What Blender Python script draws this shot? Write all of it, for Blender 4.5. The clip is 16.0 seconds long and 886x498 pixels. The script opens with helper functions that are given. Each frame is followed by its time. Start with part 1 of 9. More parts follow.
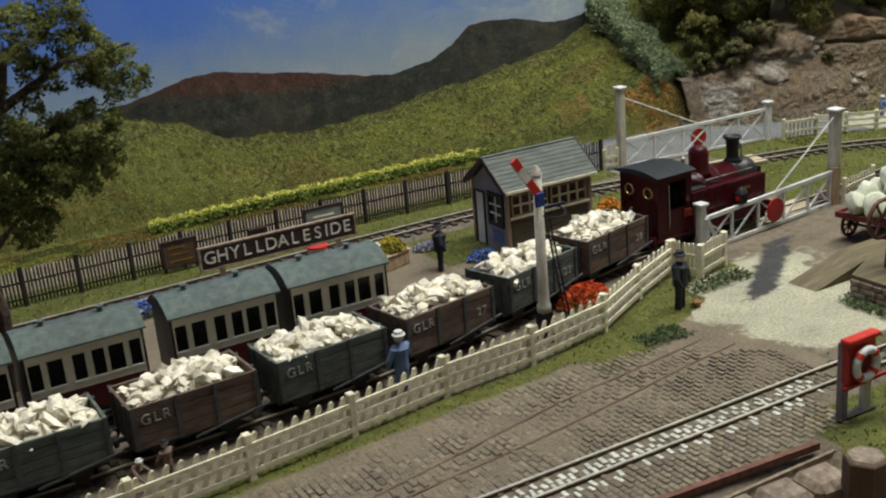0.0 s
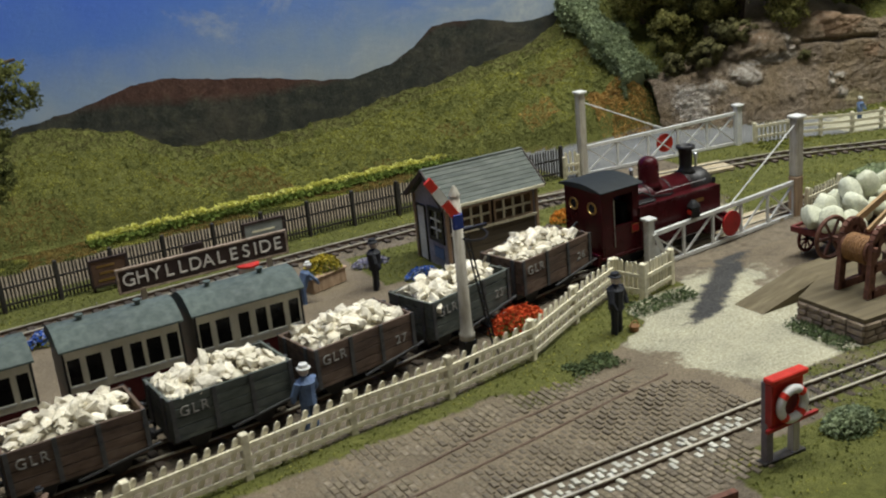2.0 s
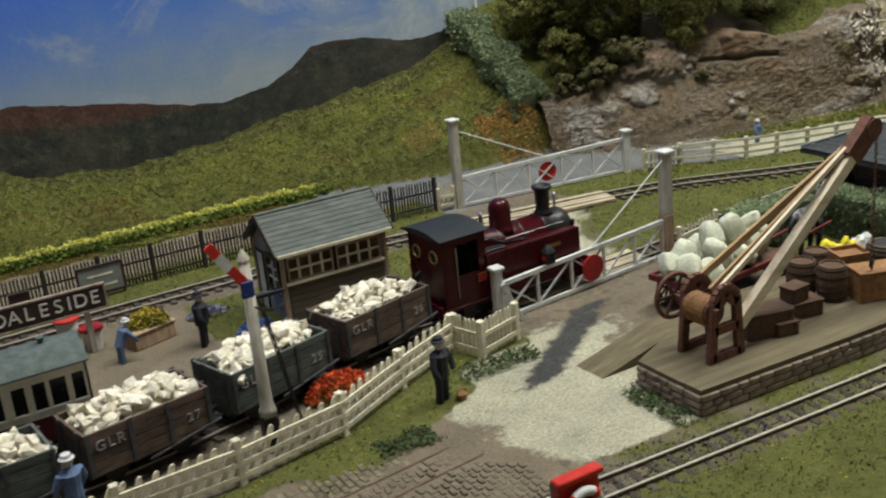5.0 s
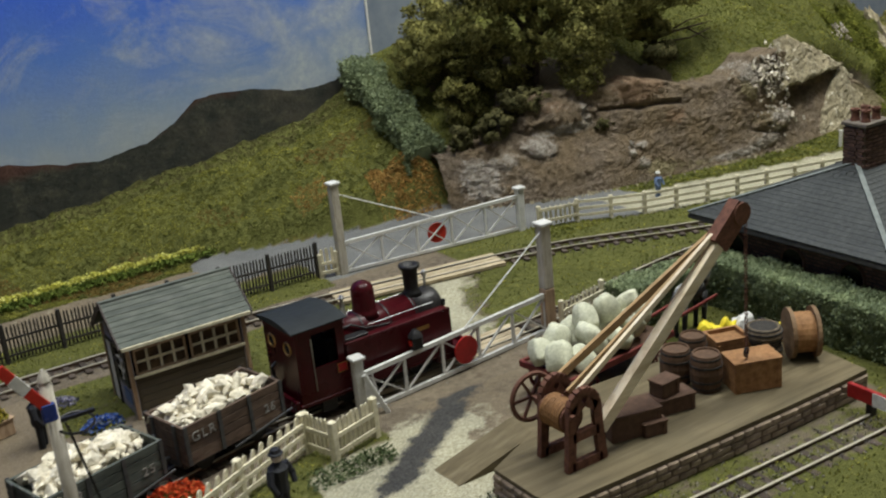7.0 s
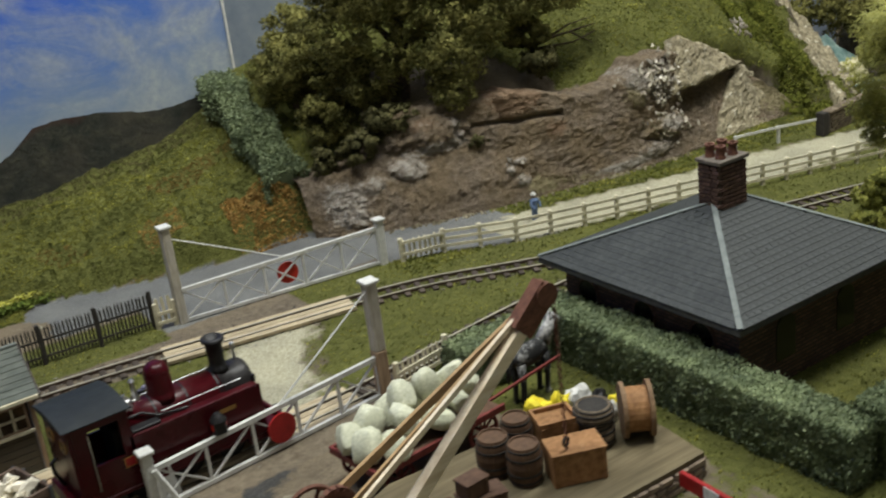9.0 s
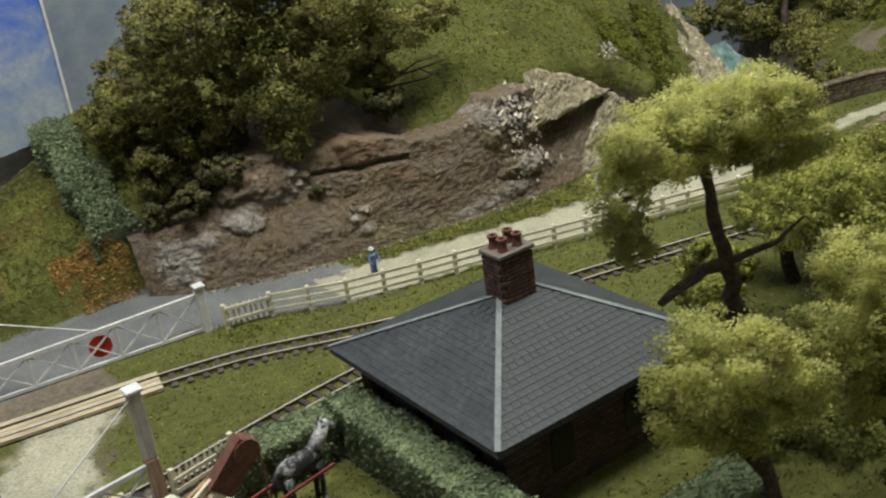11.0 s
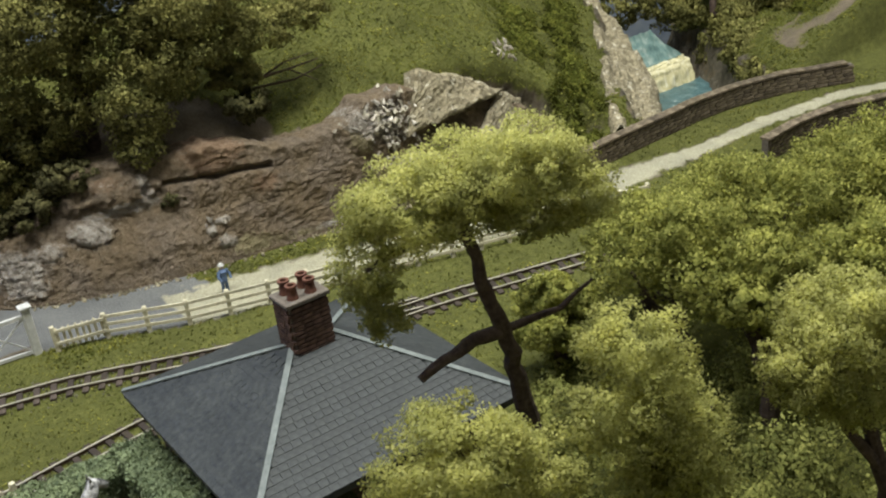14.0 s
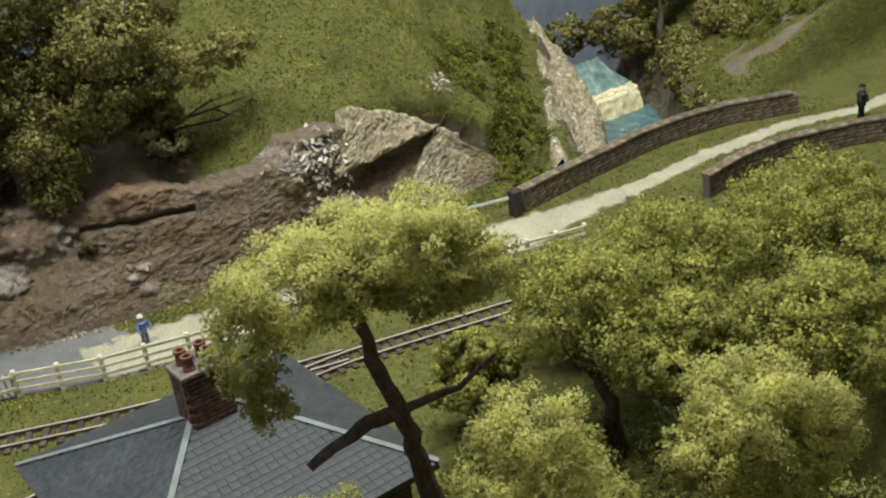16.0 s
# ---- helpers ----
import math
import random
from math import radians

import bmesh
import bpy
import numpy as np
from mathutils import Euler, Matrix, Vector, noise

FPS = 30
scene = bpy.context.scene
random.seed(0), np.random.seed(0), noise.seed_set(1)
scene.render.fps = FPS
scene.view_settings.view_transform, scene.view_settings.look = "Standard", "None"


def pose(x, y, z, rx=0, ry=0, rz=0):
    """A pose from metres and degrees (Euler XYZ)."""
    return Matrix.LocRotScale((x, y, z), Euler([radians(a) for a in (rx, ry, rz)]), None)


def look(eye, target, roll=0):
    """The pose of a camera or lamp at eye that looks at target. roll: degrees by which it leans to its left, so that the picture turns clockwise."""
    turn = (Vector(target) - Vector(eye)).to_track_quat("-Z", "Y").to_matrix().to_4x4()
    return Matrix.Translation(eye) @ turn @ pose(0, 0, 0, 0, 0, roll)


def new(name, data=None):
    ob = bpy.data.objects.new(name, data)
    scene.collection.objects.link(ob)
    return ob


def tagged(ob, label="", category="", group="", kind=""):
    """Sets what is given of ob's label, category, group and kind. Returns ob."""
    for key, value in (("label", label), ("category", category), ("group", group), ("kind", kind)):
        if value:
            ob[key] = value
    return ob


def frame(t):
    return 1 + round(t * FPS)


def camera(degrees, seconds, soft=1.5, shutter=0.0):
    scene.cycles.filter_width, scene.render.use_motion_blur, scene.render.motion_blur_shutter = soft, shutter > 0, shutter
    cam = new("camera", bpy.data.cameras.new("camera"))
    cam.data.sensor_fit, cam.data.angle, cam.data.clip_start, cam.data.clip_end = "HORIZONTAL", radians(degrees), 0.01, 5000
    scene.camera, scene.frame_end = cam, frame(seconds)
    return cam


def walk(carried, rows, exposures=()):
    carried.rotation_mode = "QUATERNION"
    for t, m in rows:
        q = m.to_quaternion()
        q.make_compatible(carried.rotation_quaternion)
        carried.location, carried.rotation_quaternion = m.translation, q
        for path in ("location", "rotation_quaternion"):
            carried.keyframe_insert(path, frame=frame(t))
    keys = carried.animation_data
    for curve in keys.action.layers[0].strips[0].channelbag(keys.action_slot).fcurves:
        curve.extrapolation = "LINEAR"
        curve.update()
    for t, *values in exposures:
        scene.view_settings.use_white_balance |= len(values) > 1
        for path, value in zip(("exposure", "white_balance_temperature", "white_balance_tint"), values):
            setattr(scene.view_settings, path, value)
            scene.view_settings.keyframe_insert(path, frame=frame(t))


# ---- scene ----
cam = camera(44.3, 16.0, soft=2.1, shutter=0.5)
METRES, EYE, TILT, LEAN, TURN = 0.45, 0.160, -18.4, 4.7, -30.0
ROWS = [
    (0.0, 0.0, 0.0, 0.0, 0.0, 0.0, -0.0),
    (0.5, 0.0188, 0.0103, 0.0076, 0.23, -0.1, 0.15),
    (1.0, 0.0398, 0.0224, 0.0154, 0.48, -0.24, 0.2),
    (1.5, 0.0583, 0.0354, 0.0187, 0.71, -0.37, 0.25),
    (2.0, 0.0759, 0.0508, 0.0245, 0.88, -0.44, 0.3),
    (2.5, 0.0956, 0.0649, 0.0319, 1.01, -0.52, 0.36),
    (3.0, 0.1191, 0.0819, 0.0369, 1.01, -0.66, 0.4),
    (5.5, 0.2207, 0.1409, 0.0819, -1.16, -0.64, 1.09),
    (6.0, 0.2469, 0.1549, 0.0941, -1.8, -0.43, 1.45),
    (6.5, 0.2613, 0.1669, 0.1138, -2.37, -0.3, 1.58),
    (7.0, 0.2776, 0.1861, 0.129, -2.85, -0.12, 1.76),
    (7.5, 0.2954, 0.2065, 0.144, -3.23, -0.06, 2.14),
    (8.0, 0.3285, 0.2291, 0.1572, -3.56, -0.75, 2.66),
    (8.5, 0.3678, 0.2472, 0.177, -3.95, -1.62, 3.11),
    (9.0, 0.4122, 0.2715, 0.2026, -4.33, -2.17, 3.49),
    (9.5, 0.4514, 0.2857, 0.2242, -4.6, -2.65, 3.86),
    (10.0, 0.5052, 0.29, 0.2538, -4.91, -3.35, 4.67),
    (12.5, 0.6884, 0.3541, 0.33, -5.23, -6.09, 4.24),
    (13.0, 0.719, 0.3662, 0.3357, -5.14, -6.44, 4.04),
    (13.5, 0.739, 0.3727, 0.3406, -5.03, -6.64, 3.98),
    (14.0, 0.752, 0.3756, 0.3449, -5.01, -6.71, 3.82),
    (14.5, 0.7671, 0.3842, 0.3524, -4.99, -6.67, 3.79),
    (15.0, 0.7862, 0.3987, 0.3601, -5.33, -6.59, 3.89),
    (15.5, 0.799, 0.4101, 0.3676, -5.9, -6.44, 4.08),
    (16.0, 0.8038, 0.4138, 0.3726, -6.44, -6.23, 4.4),
]
walk(cam, [(t, pose(0, 0, EYE, TILT, LEAN, TURN) @ pose(METRES * x, METRES * y, METRES * z, 90 + pitch, roll, yaw)) for t, x, y, z, yaw, pitch, roll in ROWS],
     exposures=((0.0, 0.1), (3.0, 0.1), (6.0, -0.07), (9.0, -0.1), (12.5, 0.08), (16.0, 0.25)))

# ---- units: lengths below are in centimetres of the miniature, scaled by U ----
U = 0.01


def M(x, y, z=0.0, rz=0.0, rx=0.0, ry=0.0):
    return pose(x * U, y * U, z * U, rx, ry, rz)


def lin(x, xs, ys):
    """The broken line through (xs, ys) at x, level beyond its ends."""
    if x <= xs[0]:
        return float(ys[0])
    for i in range(1, len(xs)):
        if x <= xs[i]:
            return ys[i - 1] + (ys[i] - ys[i - 1]) * (x - xs[i - 1]) / (xs[i] - xs[i - 1])
    return float(ys[-1])


# ---- light: strips above the layout, an added fill panel and a dim hall round it ----
world = bpy.data.worlds.new("hall_air")
scene.world = world
world.use_nodes = True
world.node_tree.nodes["Background"].inputs[0].default_value = (0.9, 0.95, 1.0, 1)
world.node_tree.nodes["Background"].inputs[1].default_value = 0.12


def area_lamp(x, y, z, size_x, size_y, watts, colour, target):
    data = bpy.data.lights.new("layout_and_fill_lamp", "AREA")
    data.shape, data.size, data.size_y = "RECTANGLE", size_x * U, size_y * U
    data.energy, data.color = watts, colour
    ob = new("layout_and_fill_lamp", data)
    ob.matrix_world = look(Vector((x, y, z)) * U, Vector(target) * U)
    return ob


area_lamp(26, 32, 95, 62, 6, 8.4, (0.96, 0.98, 0.93), (30, 38, 0))
area_lamp(86, 32, 95, 58, 6, 9.6, (0.96, 0.98, 0.93), (84, 36, 0))
# broad unseen panel, added only as weak fill for the shaded sides
area_lamp(50, -30, 188, 200, 140, 8.0, (0.93, 0.97, 1.0), (50, -30, 0))

# ---- materials ----


class Nodes:
    def __init__(self, name):
        self.m = bpy.data.materials.new(name)
        self.m.use_nodes = True
        self.t = self.m.node_tree
        self.b = self.t.nodes["Principled BSDF"]
        self.co = self.t.nodes.new("ShaderNodeTexCoord")

    def add(self, kind, **sets):
        n = self.t.nodes.new(kind)
        for k, v in sets.items():
            n.inputs[k.replace("_", " ")].default_value = v
        return n

    def link(self, a, b):
        self.t.links.new(a, b)

    def noise(self, scale, detail=6.0, rough=0.6, coord="Object"):
        n = self.add("ShaderNodeTexNoise", Scale=scale, Detail=detail, Roughness=rough)
        self.link(self.co.outputs[coord], n.inputs["Vector"])
        return n.outputs["Fac"]

    def ramp(self, fac, stops):
        n = self.t.nodes.new("ShaderNodeValToRGB")
        e = n.color_ramp.elements
        while len(e) < len(stops):
            e.new(0.5)
        for k, (p, c) in enumerate(stops):
            e[k].position, e[k].color = p, (*c, 1) if len(c) == 3 else c
        self.link(fac, n.inputs["Fac"])
        return n.outputs["Color"]

    def mix(self, fac, a, b, blend="MIX"):
        n = self.t.nodes.new("ShaderNodeMix")
        n.data_type, n.blend_type = "RGBA", blend
        for sock, v in ((n.inputs[0], fac), (n.inputs[6], a), (n.inputs[7], b)):
            if hasattr(v, "links"):
                self.link(v, sock)
            elif isinstance(v, (int, float)):
                sock.default_value = v
            else:
                sock.default_value = (*v, 1)
        return n.outputs[2]

    def math(self, op, a, b=0.0, clamp=False):
        n = self.t.nodes.new("ShaderNodeMath")
        n.operation, n.use_clamp = op, clamp
        for sock, v in ((n.inputs[0], a), (n.inputs[1], b)):
            if hasattr(v, "links"):
                self.link(v, sock)
            else:
                sock.default_value = v
        return n.outputs[0]

    def bump(self, height, strength, dist):
        n = self.add("ShaderNodeBump", Strength=strength, Distance=dist)
        self.link(height, n.inputs["Height"])
        self.link(n.outputs["Normal"], self.b.inputs["Normal"])

    def out(self, colour, rough, metal=0.0, spec=0.35):
        if hasattr(colour, "links"):
            self.link(colour, self.b.inputs["Base Color"])
        else:
            self.b.inputs["Base Color"].default_value = (*colour, 1)
        if hasattr(rough, "links"):
            self.link(rough, self.b.inputs["Roughness"])
        else:
            self.b.inputs["Roughness"].default_value = rough
        self.b.inputs["Metallic"].default_value = metal
        self.b.inputs["Specular IOR Level"].default_value = spec
        return self.m


def mat(name, cols, scale=400.0, rough=0.75, metal=0.0, bump=0.35, wear=None, wear_at=0.62, vary=0.0, island=0.0, spec=0.3, stretch=None, mud=None):
    """Grain from cols at scale, a coarse stain, wear patches, and a spread from piece to piece."""
    n = Nodes(name)
    src = n.co.outputs["Object"]
    if stretch:
        mp = n.t.nodes.new("ShaderNodeMapping")
        mp.inputs["Scale"].default_value = stretch
        n.link(src, mp.inputs["Vector"])
        src = mp.outputs["Vector"]
    tex = n.add("ShaderNodeTexNoise", Scale=scale, Detail=8.0, Roughness=0.65)
    n.link(src, tex.inputs["Vector"])
    fac = tex.outputs["Fac"]
    k = len(cols)
    col = n.ramp(fac, [(0.3 + 0.4 * i / max(1, k - 1), c) for i, c in enumerate(cols)])
    coarse = n.noise(scale * 0.12, 4.0)
    col = n.mix(0.5, col, n.ramp(coarse, [(0.3, (0.55, 0.55, 0.55)), (0.7, (1.25, 1.22, 1.18))]), "MULTIPLY")
    if wear:
        w = n.noise(scale * 0.45, 9.0, 0.7)
        col = n.mix(n.ramp(w, [(wear_at - 0.03, (0, 0, 0)), (wear_at + 0.05, (1, 1, 1))]), col, wear)
    if vary or island:
        if island:
            r = n.t.nodes.new("ShaderNodeNewGeometry").outputs["Random Per Island"]
        else:
            r = n.t.nodes.new("ShaderNodeObjectInfo").outputs["Random"]
        a = vary or island
        col = n.mix(1.0, col, n.ramp(r, [(0.0, (1 - a,) * 3), (0.5, (1, 1, 1 - 0.25 * a)), (1.0, (1 + a,) * 3)]), "MULTIPLY")
    if mud:
        where = n.add("ShaderNodeTexNoise", Scale=22.0, Detail=7.0, Roughness=0.7)
        n.link(n.t.nodes.new("ShaderNodeNewGeometry").outputs["Position"], where.inputs["Vector"])
        col = n.mix(n.ramp(where.outputs["Fac"], [(0.44, (0, 0, 0)), (0.62, (0.85, 0.85, 0.85))]), col, n.mix(0.75, mud, n.ramp(fac, [(0.3, (0.6, 0.6, 0.6)), (0.7, (1.3, 1.3, 1.3))]), "MULTIPLY"))
    if bump:
        n.bump(fac, bump, 0.0006)
    ro = n.math("ADD", rough - 0.12, n.math("MULTIPLY", coarse, 0.24))
    return n.out(col, ro, metal, spec)


def plain(name, col, rough=0.6, metal=0.0, spec=0.35):
    lo, hi = tuple(c * 0.82 for c in col), tuple(min(1.0, c * 1.15) for c in col)
    return mat(name, [lo, col, hi], 900.0, rough, metal, 0.12, spec=spec)


M_CREAM = mat("cream_paint", [(0.46, 0.42, 0.29), (0.66, 0.61, 0.45), (0.75, 0.71, 0.56)], 500, 0.6, wear=(0.36, 0.29, 0.17), wear_at=0.66, vary=0.12)
M_WHITE = mat("white_paint", [(0.48, 0.48, 0.45), (0.60, 0.60, 0.57), (0.68, 0.68, 0.65)], 500, 0.55, wear=(0.38, 0.34, 0.27), wear_at=0.69)
M_GREYWOOD = mat("weathered_post", [(0.28, 0.255, 0.20), (0.42, 0.39, 0.325), (0.52, 0.49, 0.425)], 700, 0.8, stretch=(1, 1, 0.15))
M_BROWNWOOD = mat("bare_wood_post", [(0.22, 0.14, 0.08), (0.36, 0.25, 0.16), (0.45, 0.33, 0.22)], 700, 0.8, stretch=(1, 1, 0.15))
M_BLACKFENCE = mat("black_paling", [(0.018, 0.016, 0.014), (0.05, 0.045, 0.04)], 600, 0.75, vary=0.2)
M_RAIL = mat("rail_steel", [(0.40, 0.36, 0.28), (0.60, 0.56, 0.45)], 900, 0.38, 0.35, 0.15)
M_RAILSIDE = mat("rusty_rail", [(0.05, 0.03, 0.02), (0.12, 0.075, 0.05)], 900, 0.85)
M_SLEEPER = mat("sleeper_wood", [(0.035, 0.027, 0.022), (0.08, 0.062, 0.05)], 500, 0.9, vary=0.25, stretch=(1, 0.2, 1))
M_BALLAST = mat("ballast", [(0.05, 0.048, 0.044), (0.16, 0.15, 0.14), (0.26, 0.25, 0.23)], 900, 0.95, bump=0.8, island=0.4)
M_BOARD = mat("crossing_board", [(0.24, 0.19, 0.12), (0.4, 0.33, 0.22), (0.48, 0.41, 0.29)], 500, 0.85, stretch=(0.15, 1, 1), vary=0.12)
M_MAROON = mat("maroon_enamel", [(0.034, 0.0025, 0.004), (0.056, 0.004, 0.007)], 300, 0.3, bump=0.05, spec=0.22)
M_BLACK = mat("satin_black", [(0.008, 0.008, 0.009), (0.022, 0.021, 0.021)], 500, 0.45, bump=0.1)
M_ROOFBLACK = mat("cab_roof_black", [(0.007, 0.010, 0.011), (0.016, 0.02, 0.021)], 400, 0.62)
M_DARK = mat("dark_interior", [(0.004, 0.004, 0.004), (0.01, 0.009, 0.008)], 400, 0.8)
M_BRASS = plain("brass_trim", (0.45, 0.29, 0.1), 0.35, 0.9)
M_STEEL = plain("bright_steel", (0.5, 0.5, 0.5), 0.3, 0.9)
M_REDPAINT = mat("red_paint", [(0.22, 0.011, 0.011), (0.33, 0.017, 0.016)], 400, 0.45, bump=0.1)
M_BRIGHTRED = mat("bright_red_paint", [(0.42, 0.02, 0.012), (0.6, 0.04, 0.025)], 400, 0.45, bump=0.1)
M_DRAYRED = mat("worn_maroon_paint", [(0.085, 0.014, 0.013), (0.14, 0.026, 0.022), (0.19, 0.05, 0.04)], 400, 0.55, bump=0.2)
M_WAGON = mat("brown_wagon_plank", [(0.055, 0.036, 0.027), (0.105, 0.07, 0.052), (0.15, 0.11, 0.085)], 420, 0.8, vary=0.18, wear=(0.2, 0.18, 0.16), wear_at=0.68, stretch=(0.3, 1, 1))
M_WAGONGREY = mat("grey_green_wagon_plank", [(0.04, 0.047, 0.043), (0.075, 0.085, 0.076), (0.12, 0.13, 0.115)], 420, 0.8, vary=0.18, wear=(0.22, 0.21, 0.18), wear_at=0.68, stretch=(0.3, 1, 1))
M_IRON = mat("grey_iron", [(0.05, 0.052, 0.055), (0.1, 0.1, 0.1)], 500, 0.6, 0.3)
M_ROCKLOAD = mat("white_limestone", [(0.50, 0.44, 0.33), (0.70, 0.65, 0.53), (0.82, 0.78, 0.67)], 260, 0.9, bump=0.5, vary=0.16)
M_COACHCREAM = mat("coach_cream", [(0.50, 0.46, 0.34), (0.6, 0.56, 0.43)], 400, 0.5, bump=0.1)
M_COACHRED = mat("coach_maroon", [(0.05, 0.008, 0.008), (0.075, 0.013, 0.012)], 400, 0.45, bump=0.1)
M_COACHROOF = mat("grey_green_roof", [(0.05, 0.068, 0.062), (0.08, 0.102, 0.093), (0.115, 0.138, 0.126)], 350, 0.75)
M_SLATE = mat("slate", [(0.022, 0.025, 0.027), (0.036, 0.04, 0.041), (0.055, 0.06, 0.059)], 450, 0.6, vary=0.1)
M_LEAD = mat("lead_hip", [(0.12, 0.14, 0.135), (0.20, 0.22, 0.212)], 500, 0.7)
M_BOXROOF = mat("grey_board_roof", [(0.062, 0.073, 0.064), (0.098, 0.11, 0.097), (0.135, 0.145, 0.13)], 450, 0.8, vary=0.1, stretch=(0.25, 1, 1))
# front dark, ends pale: the side light on the box is in these colours
M_BOXWALL = mat("shaded_olive_brown_boards", [(0.066, 0.055, 0.038), (0.10, 0.083, 0.058)], 400, 0.8, vary=0.08, stretch=(0.2, 1, 1))
M_BOXEND = mat("lit_lilac_grey_boards", [(0.24, 0.23, 0.27), (0.34, 0.33, 0.37)], 400, 0.8)
M_BRICK = mat("purple_brown_brick", [(0.045, 0.026, 0.02), (0.095, 0.055, 0.043), (0.14, 0.085, 0.065)], 600, 0.9, vary=0.35)


def brick_wall():
    n = Nodes("brick_wall")
    sep = n.t.nodes.new("ShaderNodeSeparateXYZ")
    n.link(n.co.outputs["Object"], sep.inputs["Vector"])
    com = n.t.nodes.new("ShaderNodeCombineXYZ")
    n.link(n.math("ADD", sep.outputs["X"], sep.outputs["Y"]), com.inputs["X"])
    n.link(sep.outputs["Z"], com.inputs["Y"])
    b = n.add("ShaderNodeTexBrick", Scale=1.0)
    b.inputs["Brick Width"].default_value, b.inputs["Row Height"].default_value, b.inputs["Mortar Size"].default_value = 0.0036, 0.0015, 0.0003
    b.inputs["Color1"].default_value, b.inputs["Color2"].default_value, b.inputs["Mortar"].default_value = (0.075, 0.043, 0.034, 1), (0.135, 0.08, 0.062, 1), (0.05, 0.042, 0.036, 1)
    n.link(com.outputs["Vector"], b.inputs["Vector"])
    col = n.mix(0.6, b.outputs["Color"], n.ramp(n.noise(140, 6), [(0.3, (0.6, 0.6, 0.6)), (0.7, (1.4, 1.35, 1.3))]), "MULTIPLY")
    n.bump(n.math("SUBTRACT", 1.0, b.outputs["Fac"]), 0.6, 0.0006)
    return n.out(col, 0.9, 0.0, 0.2)


M_BRICKWALL = brick_wall()
M_MORTAR = mat("mortar", [(0.10, 0.085, 0.07), (0.18, 0.155, 0.13)], 700, 0.95)
M_STONE = mat("buff_stone", [(0.13, 0.095, 0.07), (0.23, 0.175, 0.135), (0.34, 0.28, 0.22)], 420, 0.9, bump=0.7, vary=0.3)
M_PARAPET = mat("brown_stone", [(0.06, 0.047, 0.033), (0.125, 0.098, 0.068), (0.22, 0.18, 0.13)], 420, 0.9, bump=0.7, vary=0.3)
M_PLATTOP = mat("platform_boards", [(0.075, 0.06, 0.033), (0.125, 0.10, 0.057), (0.175, 0.145, 0.088)], 260, 0.85, stretch=(0.06, 1, 1), vary=0.06)
M_SETT = mat("grey_brown_sett", [(0.085, 0.07, 0.049), (0.155, 0.127, 0.09), (0.235, 0.2, 0.148)], 500, 0.9, bump=0.6, vary=0.28, mud=(0.12, 0.098, 0.068))
M_SETTSTUFF = mat("grey_brown_setts", [(0.085, 0.07, 0.049), (0.155, 0.127, 0.09), (0.235, 0.2, 0.148)], 500, 0.9, bump=0.6, island=0.28, mud=(0.12, 0.098, 0.068))
M_SETTWHITE = mat("pale_sett", [(0.30, 0.29, 0.24), (0.46, 0.45, 0.39), (0.58, 0.57, 0.5)], 500, 0.9, bump=0.5, vary=0.2)
M_JIB = mat("bare_timber", [(0.52, 0.41, 0.27), (0.70, 0.60, 0.44), (0.78, 0.71, 0.58)], 300, 0.7, stretch=(0.12, 1, 1))
M_JIBDARK = mat("tan_timber", [(0.30, 0.19, 0.09), (0.46, 0.31, 0.16)], 300, 0.7, stretch=(0.12, 1, 1))
M_RUST = mat("rust_brown_iron", [(0.06, 0.026, 0.017), (0.13, 0.055, 0.036), (0.18, 0.085, 0.055)], 500, 0.75)
M_BARREL = mat("barrel_oak", [(0.07, 0.04, 0.024), (0.13, 0.075, 0.043)], 500, 0.75, stretch=(1, 1, 0.2))
M_CRATE = mat("orange_brown_crate", [(0.17, 0.082, 0.033), (0.26, 0.132, 0.055), (0.33, 0.18, 0.082)], 500, 0.75, vary=0.1)
M_REEL = mat("brown_reel_wood", [(0.10, 0.06, 0.032), (0.17, 0.105, 0.056), (0.23, 0.15, 0.085)], 400, 0.8, stretch=(1, 0.3, 1))
M_TUB = mat("olive_brown_tub", [(0.085, 0.062, 0.04), (0.14, 0.108, 0.072), (0.19, 0.15, 0.105)], 500, 0.8)
M_CRATEDARK = mat("dark_brown_crate", [(0.07, 0.038, 0.024), (0.12, 0.068, 0.043)], 500, 0.75)
M_SACK = mat("pale_green_sack", [(0.42, 0.43, 0.31), (0.55, 0.56, 0.43), (0.66, 0.66, 0.53)], 900, 0.9, bump=0.5, vary=0.12)
M_YELLOW = plain("yellow_cloth", (0.7, 0.58, 0.03), 0.7)
# opaque pane; the brownish reflection is mottled into its colour
M_BOXPANE = mat("brown_reflection_pane", [(0.02, 0.014, 0.01), (0.09, 0.06, 0.035), (0.2, 0.13, 0.07)], 70, 0.25, bump=0.0, spec=0.3)
M_GLASS_DARK = mat("dark_pane", [(0.006, 0.006, 0.006), (0.012, 0.011, 0.01)], 300, 0.22, bump=0.0, spec=0.25)
M_FIGDARK = plain("figure_dark_blue", (0.010, 0.011, 0.015), 0.7)
M_FIGSKIN = plain("figure_pale", (0.45, 0.38, 0.34), 0.7)
M_FIGBLUE = plain("figure_blue", (0.10, 0.15, 0.26), 0.7)
M_HORSE = mat("piebald_model", [(0.012, 0.012, 0.012), (0.02, 0.02, 0.02)], 60, 0.6, wear=(0.62, 0.61, 0.59), wear_at=0.535)
M_SIGN = plain("dark_brown_sign", (0.035, 0.021, 0.018), 0.6)
M_LETTER = plain("pale_letter", (0.62, 0.59, 0.54), 0.6)
M_WORN = plain("worn_lettering", (0.27, 0.26, 0.24), 0.8)
